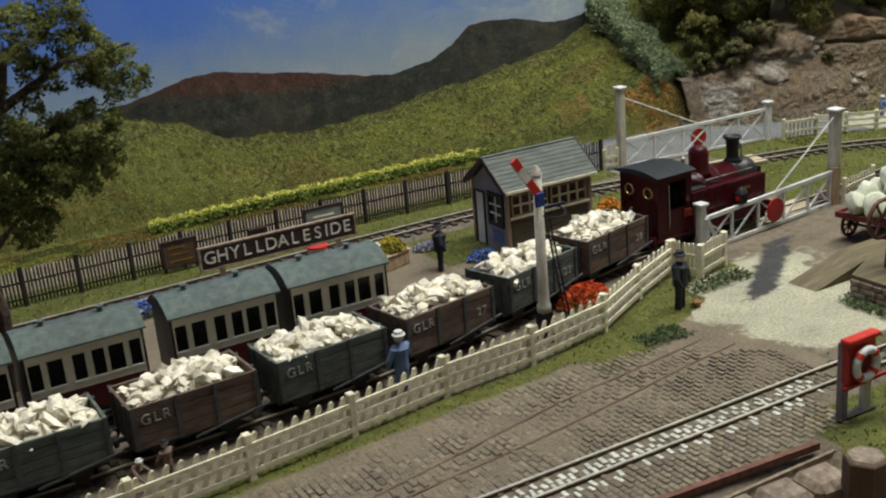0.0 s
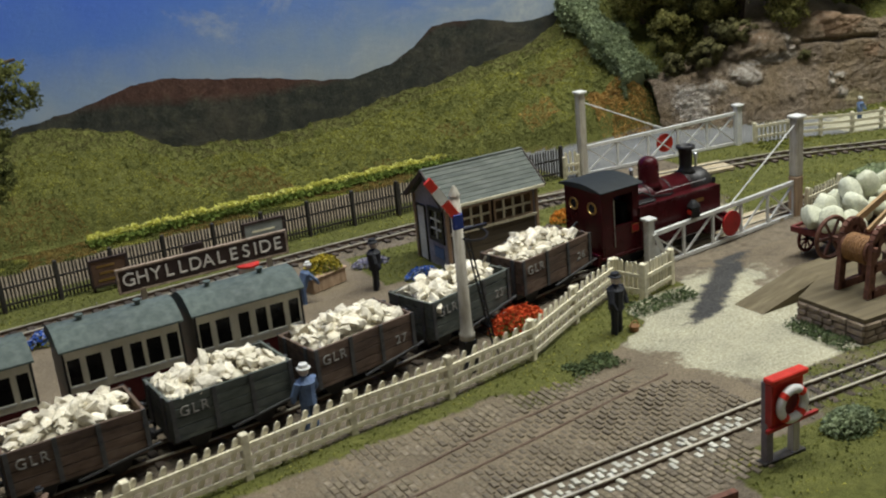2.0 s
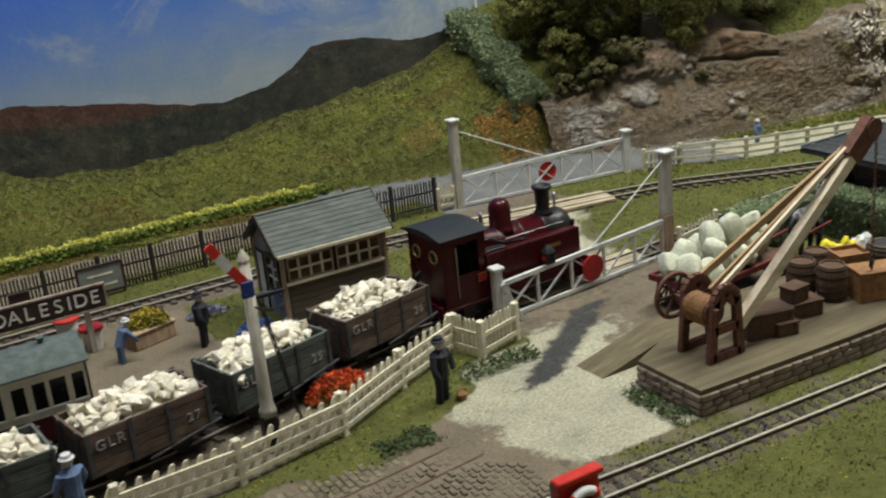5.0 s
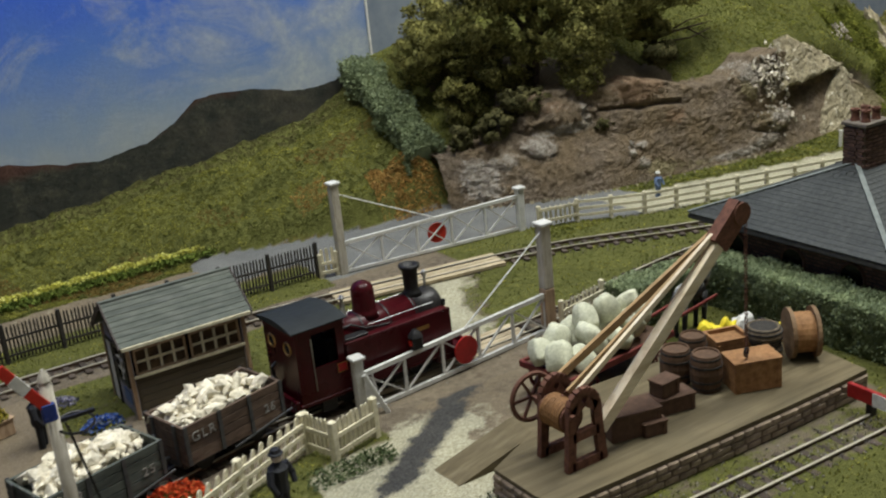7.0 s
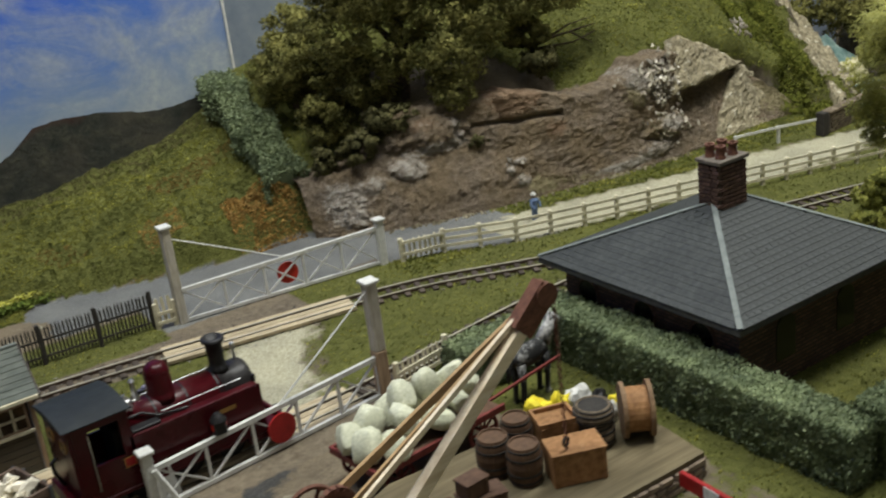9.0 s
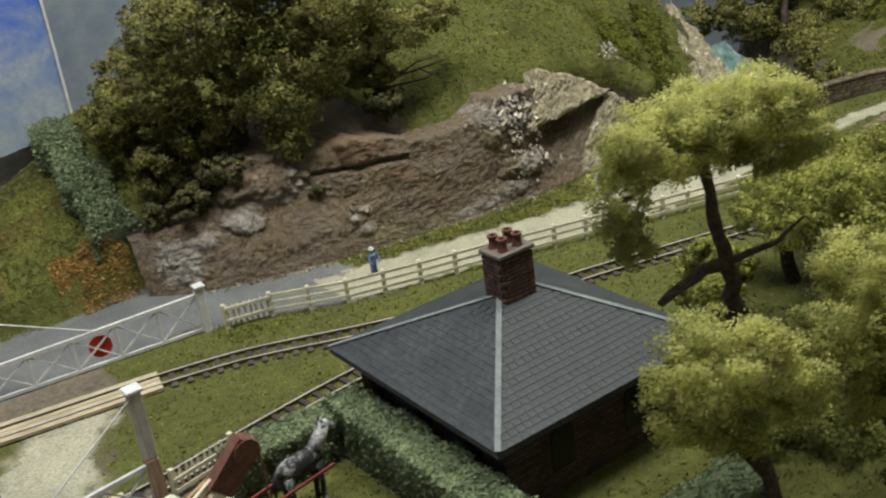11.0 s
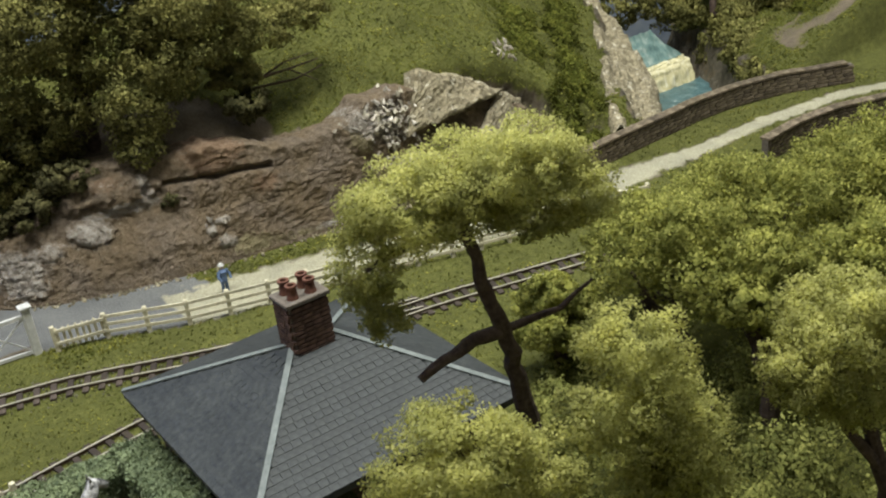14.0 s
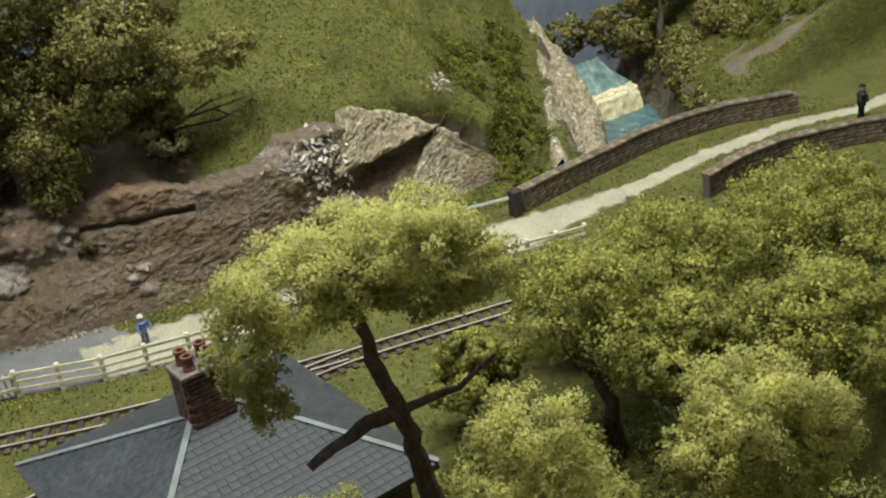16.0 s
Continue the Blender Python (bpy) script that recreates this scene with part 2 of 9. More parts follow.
M_BARK = mat("bark", [(0.03, 0.02, 0.015), (0.075, 0.052, 0.04), (0.12, 0.09, 0.07)], 500, 0.95, bump=0.9)
M_PANELGREY = plain("grey_panel", (0.2, 0.21, 0.2), 0.7)


def leafmat(name, dark, mid, light, patchy=0.7, thinness=0.38):
    n = Nodes(name)
    r = n.t.nodes.new("ShaderNodeNewGeometry").outputs["Random Per Island"]
    col = n.ramp(r, [(0.0, dark), (0.5, mid), (1.0, light)])
    coarse = n.noise(120.0, 5.0)
    col = n.mix(patchy, col, n.ramp(coarse, [(0.32, (0.55, 0.58, 0.55)), (0.68, (1.4, 1.36, 1.2))]), "MULTIPLY")
    n.out(col, 0.9, 0.0, 0.12)
    thin = n.t.nodes.new("ShaderNodeBsdfTranslucent")
    n.link(col, thin.inputs["Color"])
    both = n.t.nodes.new("ShaderNodeMixShader")
    both.inputs[0].default_value = thinness
    n.link(n.b.outputs[0], both.inputs[1])
    n.link(thin.outputs[0], both.inputs[2])
    n.link(both.outputs[0], n.t.nodes["Material Output"].inputs["Surface"])
    return n.m


M_LEAF_YELLOW = leafmat("yellow_green_foliage", (0.41, 0.41, 0.135), (0.52, 0.515, 0.18), (0.62, 0.605, 0.25), 0.65, 0.62)
M_LEAF_OLIVE = leafmat("olive_foliage", (0.13, 0.124, 0.044), (0.225, 0.213, 0.074), (0.38, 0.362, 0.14), 0.9, 0.42)
M_LEAF_GREEN = leafmat("green_foliage", (0.20, 0.215, 0.06), (0.33, 0.34, 0.095), (0.50, 0.49, 0.16), 0.95, 0.55)
M_LEAF_HEDGE = leafmat("hedge_green", (0.17, 0.215, 0.125), (0.235, 0.285, 0.17), (0.32, 0.37, 0.23), 0.7, 0.4)
M_LEAF_DARK = leafmat("dark_scrub", (0.08, 0.076, 0.036), (0.13, 0.122, 0.056), (0.2, 0.185, 0.088))
M_LEAF_UNDER = leafmat("undergrowth_green", (0.15, 0.165, 0.05), (0.24, 0.25, 0.075), (0.36, 0.36, 0.12))
M_LEAF_PINE = leafmat("dark_pine_green", (0.07, 0.08, 0.03), (0.13, 0.145, 0.05), (0.25, 0.26, 0.085), 0.9, 0.4)
M_LEAF_WEED = leafmat("dark_weeds", (0.06, 0.085, 0.04), (0.09, 0.12, 0.06), (0.14, 0.17, 0.085))
M_TURF = leafmat("bank_turf", (0.15, 0.155, 0.036), (0.235, 0.235, 0.055), (0.35, 0.335, 0.085), 0.95)
M_TURFBROWN = leafmat("rusty_turf", (0.12, 0.08, 0.025), (0.20, 0.135, 0.042), (0.30, 0.20, 0.07))
# darker turf; on the bank its colour carries shade between tufts
M_TURFDARK = leafmat("shaded_green_turf", (0.055, 0.063, 0.018), (0.10, 0.11, 0.03), (0.155, 0.16, 0.046))
M_GRASS = leafmat("short_grass", (0.085, 0.098, 0.025), (0.125, 0.138, 0.034), (0.175, 0.185, 0.05), 0.9)
M_TURFRUST = leafmat("orange_brown_turf", (0.26, 0.145, 0.045), (0.38, 0.225, 0.07), (0.5, 0.32, 0.12))
M_TURFMOSS = leafmat("hill_moss", (0.085, 0.10, 0.02), (0.15, 0.165, 0.034), (0.235, 0.24, 0.055), 1.0)
M_DAFF = leafmat("daffodil_yellow", (0.55, 0.54, 0.11), (0.68, 0.66, 0.15), (0.8, 0.78, 0.3), 0.3)
M_DAFFLEAF = leafmat("daffodil_green", (0.08, 0.115, 0.025), (0.125, 0.17, 0.035), (0.19, 0.235, 0.055))
M_ORANGE = leafmat("orange_flowers", (0.5, 0.15, 0.02), (0.7, 0.28, 0.04), (0.8, 0.4, 0.1))
M_REDFLOWER = leafmat("red_orange_flowers", (0.42, 0.05, 0.02), (0.62, 0.09, 0.03), (0.75, 0.16, 0.06))
M_BLUEFLOWER = leafmat("blue_flowers", (0.02, 0.08, 0.4), (0.06, 0.16, 0.6), (0.5, 0.55, 0.7))
M_LILAC = leafmat("lilac_flowers", (0.12, 0.12, 0.2), (0.24, 0.23, 0.36), (0.45, 0.44, 0.52))
M_PINK = leafmat("pale_pink_flowers", (0.45, 0.3, 0.28), (0.6, 0.48, 0.42), (0.75, 0.7, 0.62))
M_YFLOWER = leafmat("yellow_bush", (0.2, 0.17, 0.02), (0.45, 0.36, 0.04), (0.65, 0.52, 0.1))

# ---- mesh helpers ----


def part(name, bm, material, parent=None, label="", smooth=False):
    bmesh.ops.scale(bm, vec=(U, U, U), verts=bm.verts)
    bmesh.ops.recalc_face_normals(bm, faces=bm.faces)
    me = bpy.data.meshes.new(name)
    bm.to_mesh(me)
    bm.free()
    me.materials.append(material)
    if smooth:
        me.polygons.foreach_set("use_smooth", [True] * len(me.polygons))
    ob = new(name, me)
    ob.parent = parent
    if label:
        ob["label"] = label
    return ob


def piece(name, mesh, parent, m):
    ob = new(name, mesh)
    ob.parent = parent
    ob.matrix_basis = m
    return ob


def mesh_of(bm, name, material):
    bmesh.ops.scale(bm, vec=(U, U, U), verts=bm.verts)
    bmesh.ops.recalc_face_normals(bm, faces=bm.faces)
    me = bpy.data.meshes.new(name)
    bm.to_mesh(me)
    bm.free()
    me.materials.append(material)
    return me


def thing(name, m, label, category, group="", kind=""):
    ob = new(name)
    ob.empty_display_size = 0.01
    ob.matrix_basis = m
    return tagged(ob, label, category, group, kind)


def box(bm, x0, x1, y0, y1, z0, z1, bev=0.0, m=None):
    r = bmesh.ops.create_cube(bm, size=1.0)
    vs = r["verts"]
    for v in vs:
        v.co = Vector(((x0 + x1) / 2 + v.co.x * (x1 - x0), (y0 + y1) / 2 + v.co.y * (y1 - y0), (z0 + z1) / 2 + v.co.z * (z1 - z0)))
    if bev:
        es = list({e for v in vs for e in v.link_edges})
        vs = [v for v in bmesh.ops.bevel(bm, geom=es, offset=bev, segments=1, affect="EDGES")["verts"]]
    if m is not None:
        bmesh.ops.transform(bm, matrix=m, verts=list(set(vs)))
    return bm


def boxed(*a, **k):
    return box(bmesh.new(), *a, **k)


def bar(bm, p, q, w, h=None):
    """A straight square bar from p to q."""
    p, q = Vector(p), Vector(q)
    d = q - p
    turn = d.to_track_quat("X", "Z").to_matrix().to_4x4()
    h = h or w
    return box(bm, 0, d.length, -w / 2, w / 2, -h / 2, h / 2, m=Matrix.Translation(p) @ turn)


def tube(bm, pts, radii, seg=8, cap=True):
    """A round tapered tube along points."""
    rings = []
    pts = [Vector(p) for p in pts]
    for i, p in enumerate(pts):
        d = (pts[min(i + 1, len(pts) - 1)] - pts[max(i - 1, 0)]).normalized()
        a = d.orthogonal().normalized()
        if rings and abs(d.dot(prev)) < 0.999:
            a = (prev_a - d * prev_a.dot(d)).normalized()
        elif rings:
            a = (prev_a - d * prev_a.dot(d)).normalized()
        b = d.cross(a)
        r = radii[i] if hasattr(radii, "__len__") else radii
        rings.append([bm.verts.new(p + (a * math.cos(2 * math.pi * k / seg) + b * math.sin(2 * math.pi * k / seg)) * r) for k in range(seg)])
        prev, prev_a = d, a
    for r0, r1 in zip(rings, rings[1:]):
        for k in range(seg):
            bm.faces.new((r0[k], r0[(k + 1) % seg], r1[(k + 1) % seg], r1[k]))
    if cap:
        bm.faces.new(rings[0][::-1])
        bm.faces.new(rings[-1])
    return bm


def turned(bm, profile, seg=16, m=None):
    """A lathe body from (radius, z) pairs round z."""
    rings = [[bm.verts.new((r * math.cos(2 * math.pi * k / seg), r * math.sin(2 * math.pi * k / seg), z)) for k in range(seg)] for r, z in profile]
    fresh = [v for r in rings for v in r]
    for r0, r1 in zip(rings, rings[1:]):
        for k in range(seg):
            bm.faces.new((r0[k], r0[(k + 1) % seg], r1[(k + 1) % seg], r1[k]))
    bm.faces.new(rings[0][::-1])
    bm.faces.new(rings[-1])
    if m is not None:
        bmesh.ops.transform(bm, matrix=m, verts=fresh)
    return bm


def ring(bm, radius, thick, seg=20, tseg=8, m=None):
    fresh = []
    rows = []
    for i in range(seg):
        a = 2 * math.pi * i / seg
        rows.append([bm.verts.new(((radius + thick * math.cos(2 * math.pi * j / tseg)) * math.cos(a), (radius + thick * math.cos(2 * math.pi * j / tseg)) * math.sin(a), thick * math.sin(2 * math.pi * j / tseg))) for j in range(tseg)])
        fresh += rows[-1]
    for i in range(seg):
        for j in range(tseg):
            bm.faces.new((rows[i][j], rows[(i + 1) % seg][j], rows[(i + 1) % seg][(j + 1) % tseg], rows[i][(j + 1) % tseg]))
    if m is not None:
        bmesh.ops.transform(bm, matrix=m, verts=fresh)
    return bm


def prism(bm, outline, axis, a, b):
    """An outline of 2D points pushed from a to b along an axis (0 x, 1 y, 2 z)."""
    def put(p, d):
        return {0: (d, p[0], p[1]), 1: (p[0], d, p[1]), 2: (p[0], p[1], d)}[axis]
    lo = [bm.verts.new(put(p, a)) for p in outline]
    hi = [bm.verts.new(put(p, b)) for p in outline]
    n = len(outline)
    for k in range(n):
        bm.faces.new((lo[k], lo[(k + 1) % n], hi[(k + 1) % n], hi[k]))
    bm.faces.new(lo[::-1])
    bm.faces.new(hi)
    return bm


def lump(bm, c, r, seed, rough=0.25, sub=1):
    res = bmesh.ops.create_icosphere(bm, subdivisions=sub, radius=1.0)
    for v in res["verts"]:
        k = 1 + rough * noise.noise(v.co * 1.7 + Vector((seed * 3.1, seed * 1.7, seed)))
        v.co = Vector((c[0] + v.co.x * r[0] * k, c[1] + v.co.y * r[1] * k, c[2] + v.co.z * r[2] * k))
    return bm


def text_mesh(name, words, size, material, parent, m, label="", spread=1.0):
    cu = bpy.data.curves.new(name, "FONT")
    cu.body, cu.size, cu.align_x, cu.align_y, cu.extrude = words, size * U, "CENTER", "CENTER", 0.0002
    cu.space_character = spread
    tmp = new(name, cu)
    me = bpy.data.meshes.new_from_object(tmp.evaluated_get(bpy.context.evaluated_depsgraph_get()))
    bpy.data.objects.remove(tmp)
    bpy.data.curves.remove(cu)
    me.materials.append(material)
    ob = new(name, me)
    ob.parent = parent
    ob.matrix_basis = m
    if label:
        ob["label"] = label
    return ob


FLAKE_V = np.array([(0.9, 0.0, 0.05), (-0.35, 0.75, 0.12), (-0.5, -0.6, 0.0), (0.05, 0.1, 0.6)])
LEAF_V = np.array([(1.0, 0.0, 0.0), (0.0, 0.62, 0.18), (-0.9, 0.05, 0.0), (0.05, -0.6, 0.15)])
LEAF_F = np.array([(0, 1, 2), (0, 2, 3)])
FLAKE_F = np.array([(0, 1, 3), (1, 2, 3), (2, 0, 3)])


def scatter(name, centres, sizes, material, parent=None, seed=1, flat=1.0, upright=False, normals=None):
    """Many small crumbs joined into one mesh: crooked four-faced flakes, or thin bent leaves shaded by the given directions."""
    rng = np.random.default_rng(seed)
    n = len(centres)
    q = rng.normal(size=(n, 4))
    q /= np.linalg.norm(q, axis=1)[:, None]
    w, x, y, z = q.T
    rot = np.stack([1 - 2 * (y * y + z * z), 2 * (x * y - z * w), 2 * (x * z + y * w), 2 * (x * y + z * w), 1 - 2 * (x * x + z * z), 2 * (y * z - x * w), 2 * (x * z - y * w), 2 * (y * z + x * w), 1 - 2 * (x * x + y * y)], 1).reshape(n, 3, 3)
    shape = (FLAKE_V if normals is None else LEAF_V)[None] * (1 + 0.5 * rng.uniform(-1, 1, size=(n, 4, 3)))
    pts = np.einsum("nij,nkj->nki", rot, shape)
    if upright:
        pts[:, :, 2] = np.abs(pts[:, :, 2]) * 1.6
    pts[:, :, 2] *= flat
    if normals is not None:
        # turn each leaf's face to the side that it is shaded from
        face = np.cross(pts[:, 1] - pts[:, 0], pts[:, 2] - pts[:, 0])
        back = np.einsum("ij,ij->i", face, np.asarray(normals)) < 0
        pts[back] = pts[back][:, [0, 3, 2, 1]]
    pts = (pts * np.asarray(sizes)[:, None, None] + np.asarray(centres)[:, None, :]) * U
    shapes = FLAKE_F if normals is None else LEAF_F
    m = len(shapes)
    faces = (shapes[None] + 4 * np.arange(n)[:, None, None]).reshape(-1, 3)
    me = bpy.data.meshes.new(name)
    me.vertices.add(4 * n)
    me.vertices.foreach_set("co", pts.reshape(-1))
    me.loops.add(3 * m * n)
    me.loops.foreach_set("vertex_index", faces.reshape(-1))
    me.polygons.add(m * n)
    me.polygons.foreach_set("loop_start", np.arange(0, 3 * m * n, 3))
    me.materials.append(material)
    me.update(calc_edges=True)
    if normals is not None:
        me.polygons.foreach_set("use_smooth", [True] * (m * n))
        d = np.repeat(normals, 4, axis=0) + rng.normal(0, 0.13, (4 * n, 3))
        d /= np.linalg.norm(d, axis=1)[:, None]
        me.normals_split_custom_set_from_vertices(d.tolist())
    ob = new(name, me)
    ob.parent = parent
    return ob


# ---- the lie of the land ----
FOOT_X = [-60, 30, 36, 41, 47.2, 48.5, 50.5, 53, 55.5, 58, 61, 64, 66.5, 69, 71.5, 73.5, 76, 79, 81, 84, 90, 150]
FOOT_Y = [57, 57, 55, 53.4, 53.1, 53.4, 52.0, 51.0, 50.1, 49.2, 48.5, 48.2, 47.8, 47.7, 48.3, 48.6, 48.9, 48.4, 46.6, 45.0, 44.6, 44.6]
TOP_X = [-60, 5, 13, 15, 17.3, 19.5, 22, 25.3, 29.3, 33.5, 38, 42, 45, 48.6, 54.5, 60, 66, 74, 80, 84, 88, 93, 150]
TOP_Z = [4.6, 4.6, 5.3, 4.7, 4.0, 2.9, 2.7, 2.4, 2.8, 3.4, 4.0, 4.7, 5.5, 7.9, 9.8, 10.6, 11.2, 11.6, 10.8, 9.0, 7.4, 6.4, 6.0]
CLIFF_X = [-60, 32, 36, 41, 47, 50, 51.5, 53, 55, 57, 58.7, 60.5, 62, 64, 66, 67, 69, 70.5, 73, 75, 77, 79, 81, 84, 86, 150]
CLIFF_Z = [0, 0, 0.5, 1.4, 2.4, 2.9, 4.1, 5.2, 5.4, 5.2, 5.5, 5.0, 4.5, 4.4, 4.8, 5.6, 5.6, 5.9, 5.4, 4.8, 4.3, 3.4, 1.6, 0.6, 0.4, 0.3]
GORGE_Y = [43, 46.6, 50, 54, 56, 58, 61.6]
GORGE_WEST = [85.0, 84.4, 86.8, 89.4, 91.0, 92.2, 92.8]
GORGE_EAST = [93.6, 95.6, 97.6, 100.0, 100.8, 101.4, 103.4]


def dip(x, y):
    return -0.3 * math.exp(-(((x - 36) / 8) ** 2) - ((y - 37.5) / 6) ** 2)


def land(x, y, fine=True):
    """Height of the ground in centimetres."""
    z = dip(x, y)
    d = y - lin(x, FOOT_X, FOOT_Y)
    if d > 0:
        c, top = lin(x, CLIFF_X, CLIFF_Z), lin(x, TOP_X, TOP_Z)
        span = max(2.0, 61.6 - lin(x, FOOT_X, FOOT_Y))
        w = max(0.05, min(1.2, c * 1.2))
        s = min(1.0, d / w)
        k = max(0.0, min(1.0, (d - w) / (span - w)))
        z += c * s * s * (3 - 2 * s) + (top - c) * (k ** lin(x, [46, 66, 72, 79, 85, 90], [0.8, 0.8, 0.65, 0.65, 1.6, 2.0]))
        if fine:
            amp = 0.28 if x < 46 else lin(x, [76, 80], [0.62, 1.0])
            f = min(1.0, d / 1.5)
            p = Vector((x * 0.45, y * 0.45, 3.0))
            z += amp * f * noise.noise(p) + (0.2 if x < 46 else 0.26) * f * noise.noise(p * 3.3) + 0.13 * f * noise.noise(p * 7.0)
    elif fine:
        z += 0.03 * noise.noise(Vector((x * 0.9, y * 0.9, 0)))
    # the gorge of the stream, and the bank beyond it
    if x > 84 and y > 43.2:
        west, east = lin(y, GORGE_Y, GORGE_WEST), lin(y, GORGE_Y, GORGE_EAST)
        f = min(1.0, (y - 43.2) / 1.0)
        if x > east - 1.0:
            z = f * (0.34 * max(0.0, x - east) if x < east + 22 else 7.5) + (0.3 * noise.noise(Vector((x * 0.4, y * 0.4, 3))) if fine else 0.0)
            g = max(0.0, min(1.0, (east + 1.2 - x) / 2.2))
        else:
            g = max(0.0, min(1.0, (x - west) / 1.5))
        g = f * g * g * (3 - 2 * g)
        z = z * (1 - g) - 3.9 * g
    # the dock cut at the front of the yard
    if y < 19.5 and x < 22.3:
        z = -1.6 if y < 18.9 else z - 0.2
    return z


def zone(x, y):
    """Weights of grass, pale gravel, bare rock, grey road, brown earth, black ash."""
    foot = lin(x, FOOT_X, FOOT_Y)
    d = y - foot
    n1 = noise.noise(Vector((x * 0.5, y * 0.5, 7.0)))
    n2 = noise.noise(Vector((x * 1.6, y * 1.6, 2.0)))
    grass = gravel = rock = road = earth = ash = 0.0
    if d > 0.15:
        grass = 1.0
        if 48.3 < x < 84:
            ct = lin(x, CLIFF_X, CLIFF_Z)
            zz = land(x, y, False)
            edge = ct - 0.5 + 0.4 * n1 + 0.3 * n2
            rock = max(0.0, min(1.0, (edge - zz) * 2.2 + 0.6))
            if x > 77:
                rock *= max(0.0, min(1.0, (82 - x) / 4 + n1))
            grass = 1 - rock
        if 51.5 < x < 64.5 and d < lin(x, [51.5, 54, 61, 64.5], [1.5, 4.6, 4.2, 1.2]) + n1:
            grass, earth = 0.0, 1.0
        if x > 84 and y > 43.4:
            west, east = lin(y, GORGE_Y, GORGE_WEST), lin(y, GORGE_Y, GORGE_EAST)
            rr = 1.0 if west - 0.2 + 0.5 * n2 < x < east + 0.8 + n1 else 0.0
            rock, grass = max(rock, rr), min(grass, 1 - rr)
            if x > east + 3 and y < 49 + 3 * n1:
                earth, grass = 0.5 + 0.7 * n2, 0.5 + 0.9 * n1
    else:
        fence = lin(x, [-60, 36, 48.6, 50.8, 54, 61, 71.6, 78, 97, 150], [48.7, 48.9, 46.4, 45.3, 43.5, 41.4, 38.2, 36.5, 33, 30])
        if x < 37:
            road = 1.0 if y > 51.0 + 0.5 * n1 and x > 33.5 + 2 * n1 else 0.0
            earth = 1.0 if y > 50.6 and y < 54.4 + 0.5 * n1 and not road else 0.0
            gravel = 0.12 + 0.4 * n2 if 50.6 < y < 54.4 + 0.5 * n1 and not road else 0.0
            grass = 0.9 if 46.7 < y <= 50.6 or (y > 54.4 + 0.5 * n1 and not road) else 0.0
            if 36.9 < y < 44.6 and x < 24:
                earth = 1.0
            if 40 < y < 44.5 and x > 22:
                grass = 0.85
        elif y > 47.4:
            road = 1.0
        if x >= 48 and y > fence:
            road = 1.0 if x < 56 + 1.5 * n1 else 0.0
            c = lin(x, [48, 60, 68, 74, 78, 83, 89, 95.4, 99.6, 150], [46.5, 44.0, 42.0, 40.9, 40.5, 40.0, 40.1, 39.4, 37.6, 34])
            gravel = max(0.0, min(1.0, lin(x, [74, 84], [2.1, 1.6]) - abs(y - c) * lin(x, [74, 84], [0.8, 1.7]) + 0.5 * n2)) if x > 54 else 0.0
            grass = max(0.0, 1 - gravel - road)
        # crossing road, pale gravel
        if 29.5 < x < 44 and 36.8 < y < 44.2:
            c = lin(y, [36.8, 40.5, 44.2], [37.0, 38.0, 41.0])
            gravel = max(gravel, min(1.0, max(0.0, 1.5 - abs(x - c) * 0.42 + 0.4 * n2)))
            grass = max(grass * (1 - gravel), 1 - gravel)
        if 29 < x < 35.2 + 0.5 * n2 and 37.4 < y < 43.8:
            grass, gravel = 1.0, 0.0
        if x > 42.5 and 36.8 < y < lin(x, [42, 48, 53, 62], [43, 42, 39.6, 36.5]):
            grass, gravel = 1.0, 0.0
        if x > 43 and y < fence and y > 30:
            grass = max(grass, 1 - road - gravel)
        # yard gravel
        if y < 33.5:
            g = min((x - 25.4) * 0.6, (35.0 - x) * 0.4 + 0.6, (33.2 - y) * 0.6, (y - 22.8) * 0.8) + 0.55 * n1 + 0.45 * n2 + 0.15
            if y < 27.4 and x < 28.0:
                g = min(g, (x - 25.8) * 1.2 + (y - 26.0) * 0.6)
            gravel = max(0.0, min(1.0, g))
            dark = max(0.0, 1 - abs(x - (29.5 + (y - 28.8) * 1.25)) / 1.35) * min(1.0, max(0.0, y - 28.2))
            ash = max(0.0, min(1.0, dark * 1.25 + 0.4 * n2 + 0.25 * n1)) if dark > 0.05 and y > 28.5 else 0.0
            gravel *= 1 - 0.7 * min(1.0, dark * 1.1)
            if x > 33.5 + n1 + 0.5 * n2 and y > 28.2:
                earth, gravel = 0.8, gravel * 0.35
            f = lin(x, [4, 15.3, 18.9, 22.6, 25.6, 29], [28, 28.9, 29.1, 29.8, 31.5, 33])
            strip = max(0.0, 1 - abs(y - (f - 0.5)) / (1.0 if x > 20 else 0.7)) if x < 31.2 else 0
            if 20 < x < 27.5 and f - 2.6 < y < f:
                strip = max(strip, min(1.0, (x - 20) / 2) * 0.9 + 0.3 * n1)
            grass = max(grass, min(1.0, strip * 1.6))
            gravel *= 1 - min(1.0, strip)
            if y < 20.8 and x > 22.5 + 0.8 * n1:
                grass, gravel = 1.0, 0.0
            if 27 < x and 20.8 <= y < 23.6:
                grass, gravel = max(grass, 0.55 + 0.5 * n1), 0.0
            if x < 26.8 and 22.9 < y < 28.6 and grass < 0.5:
                earth = 1.0
            if x > 45.5:
                grass = 1.0
    return grass, gravel, rock, road, earth, ash


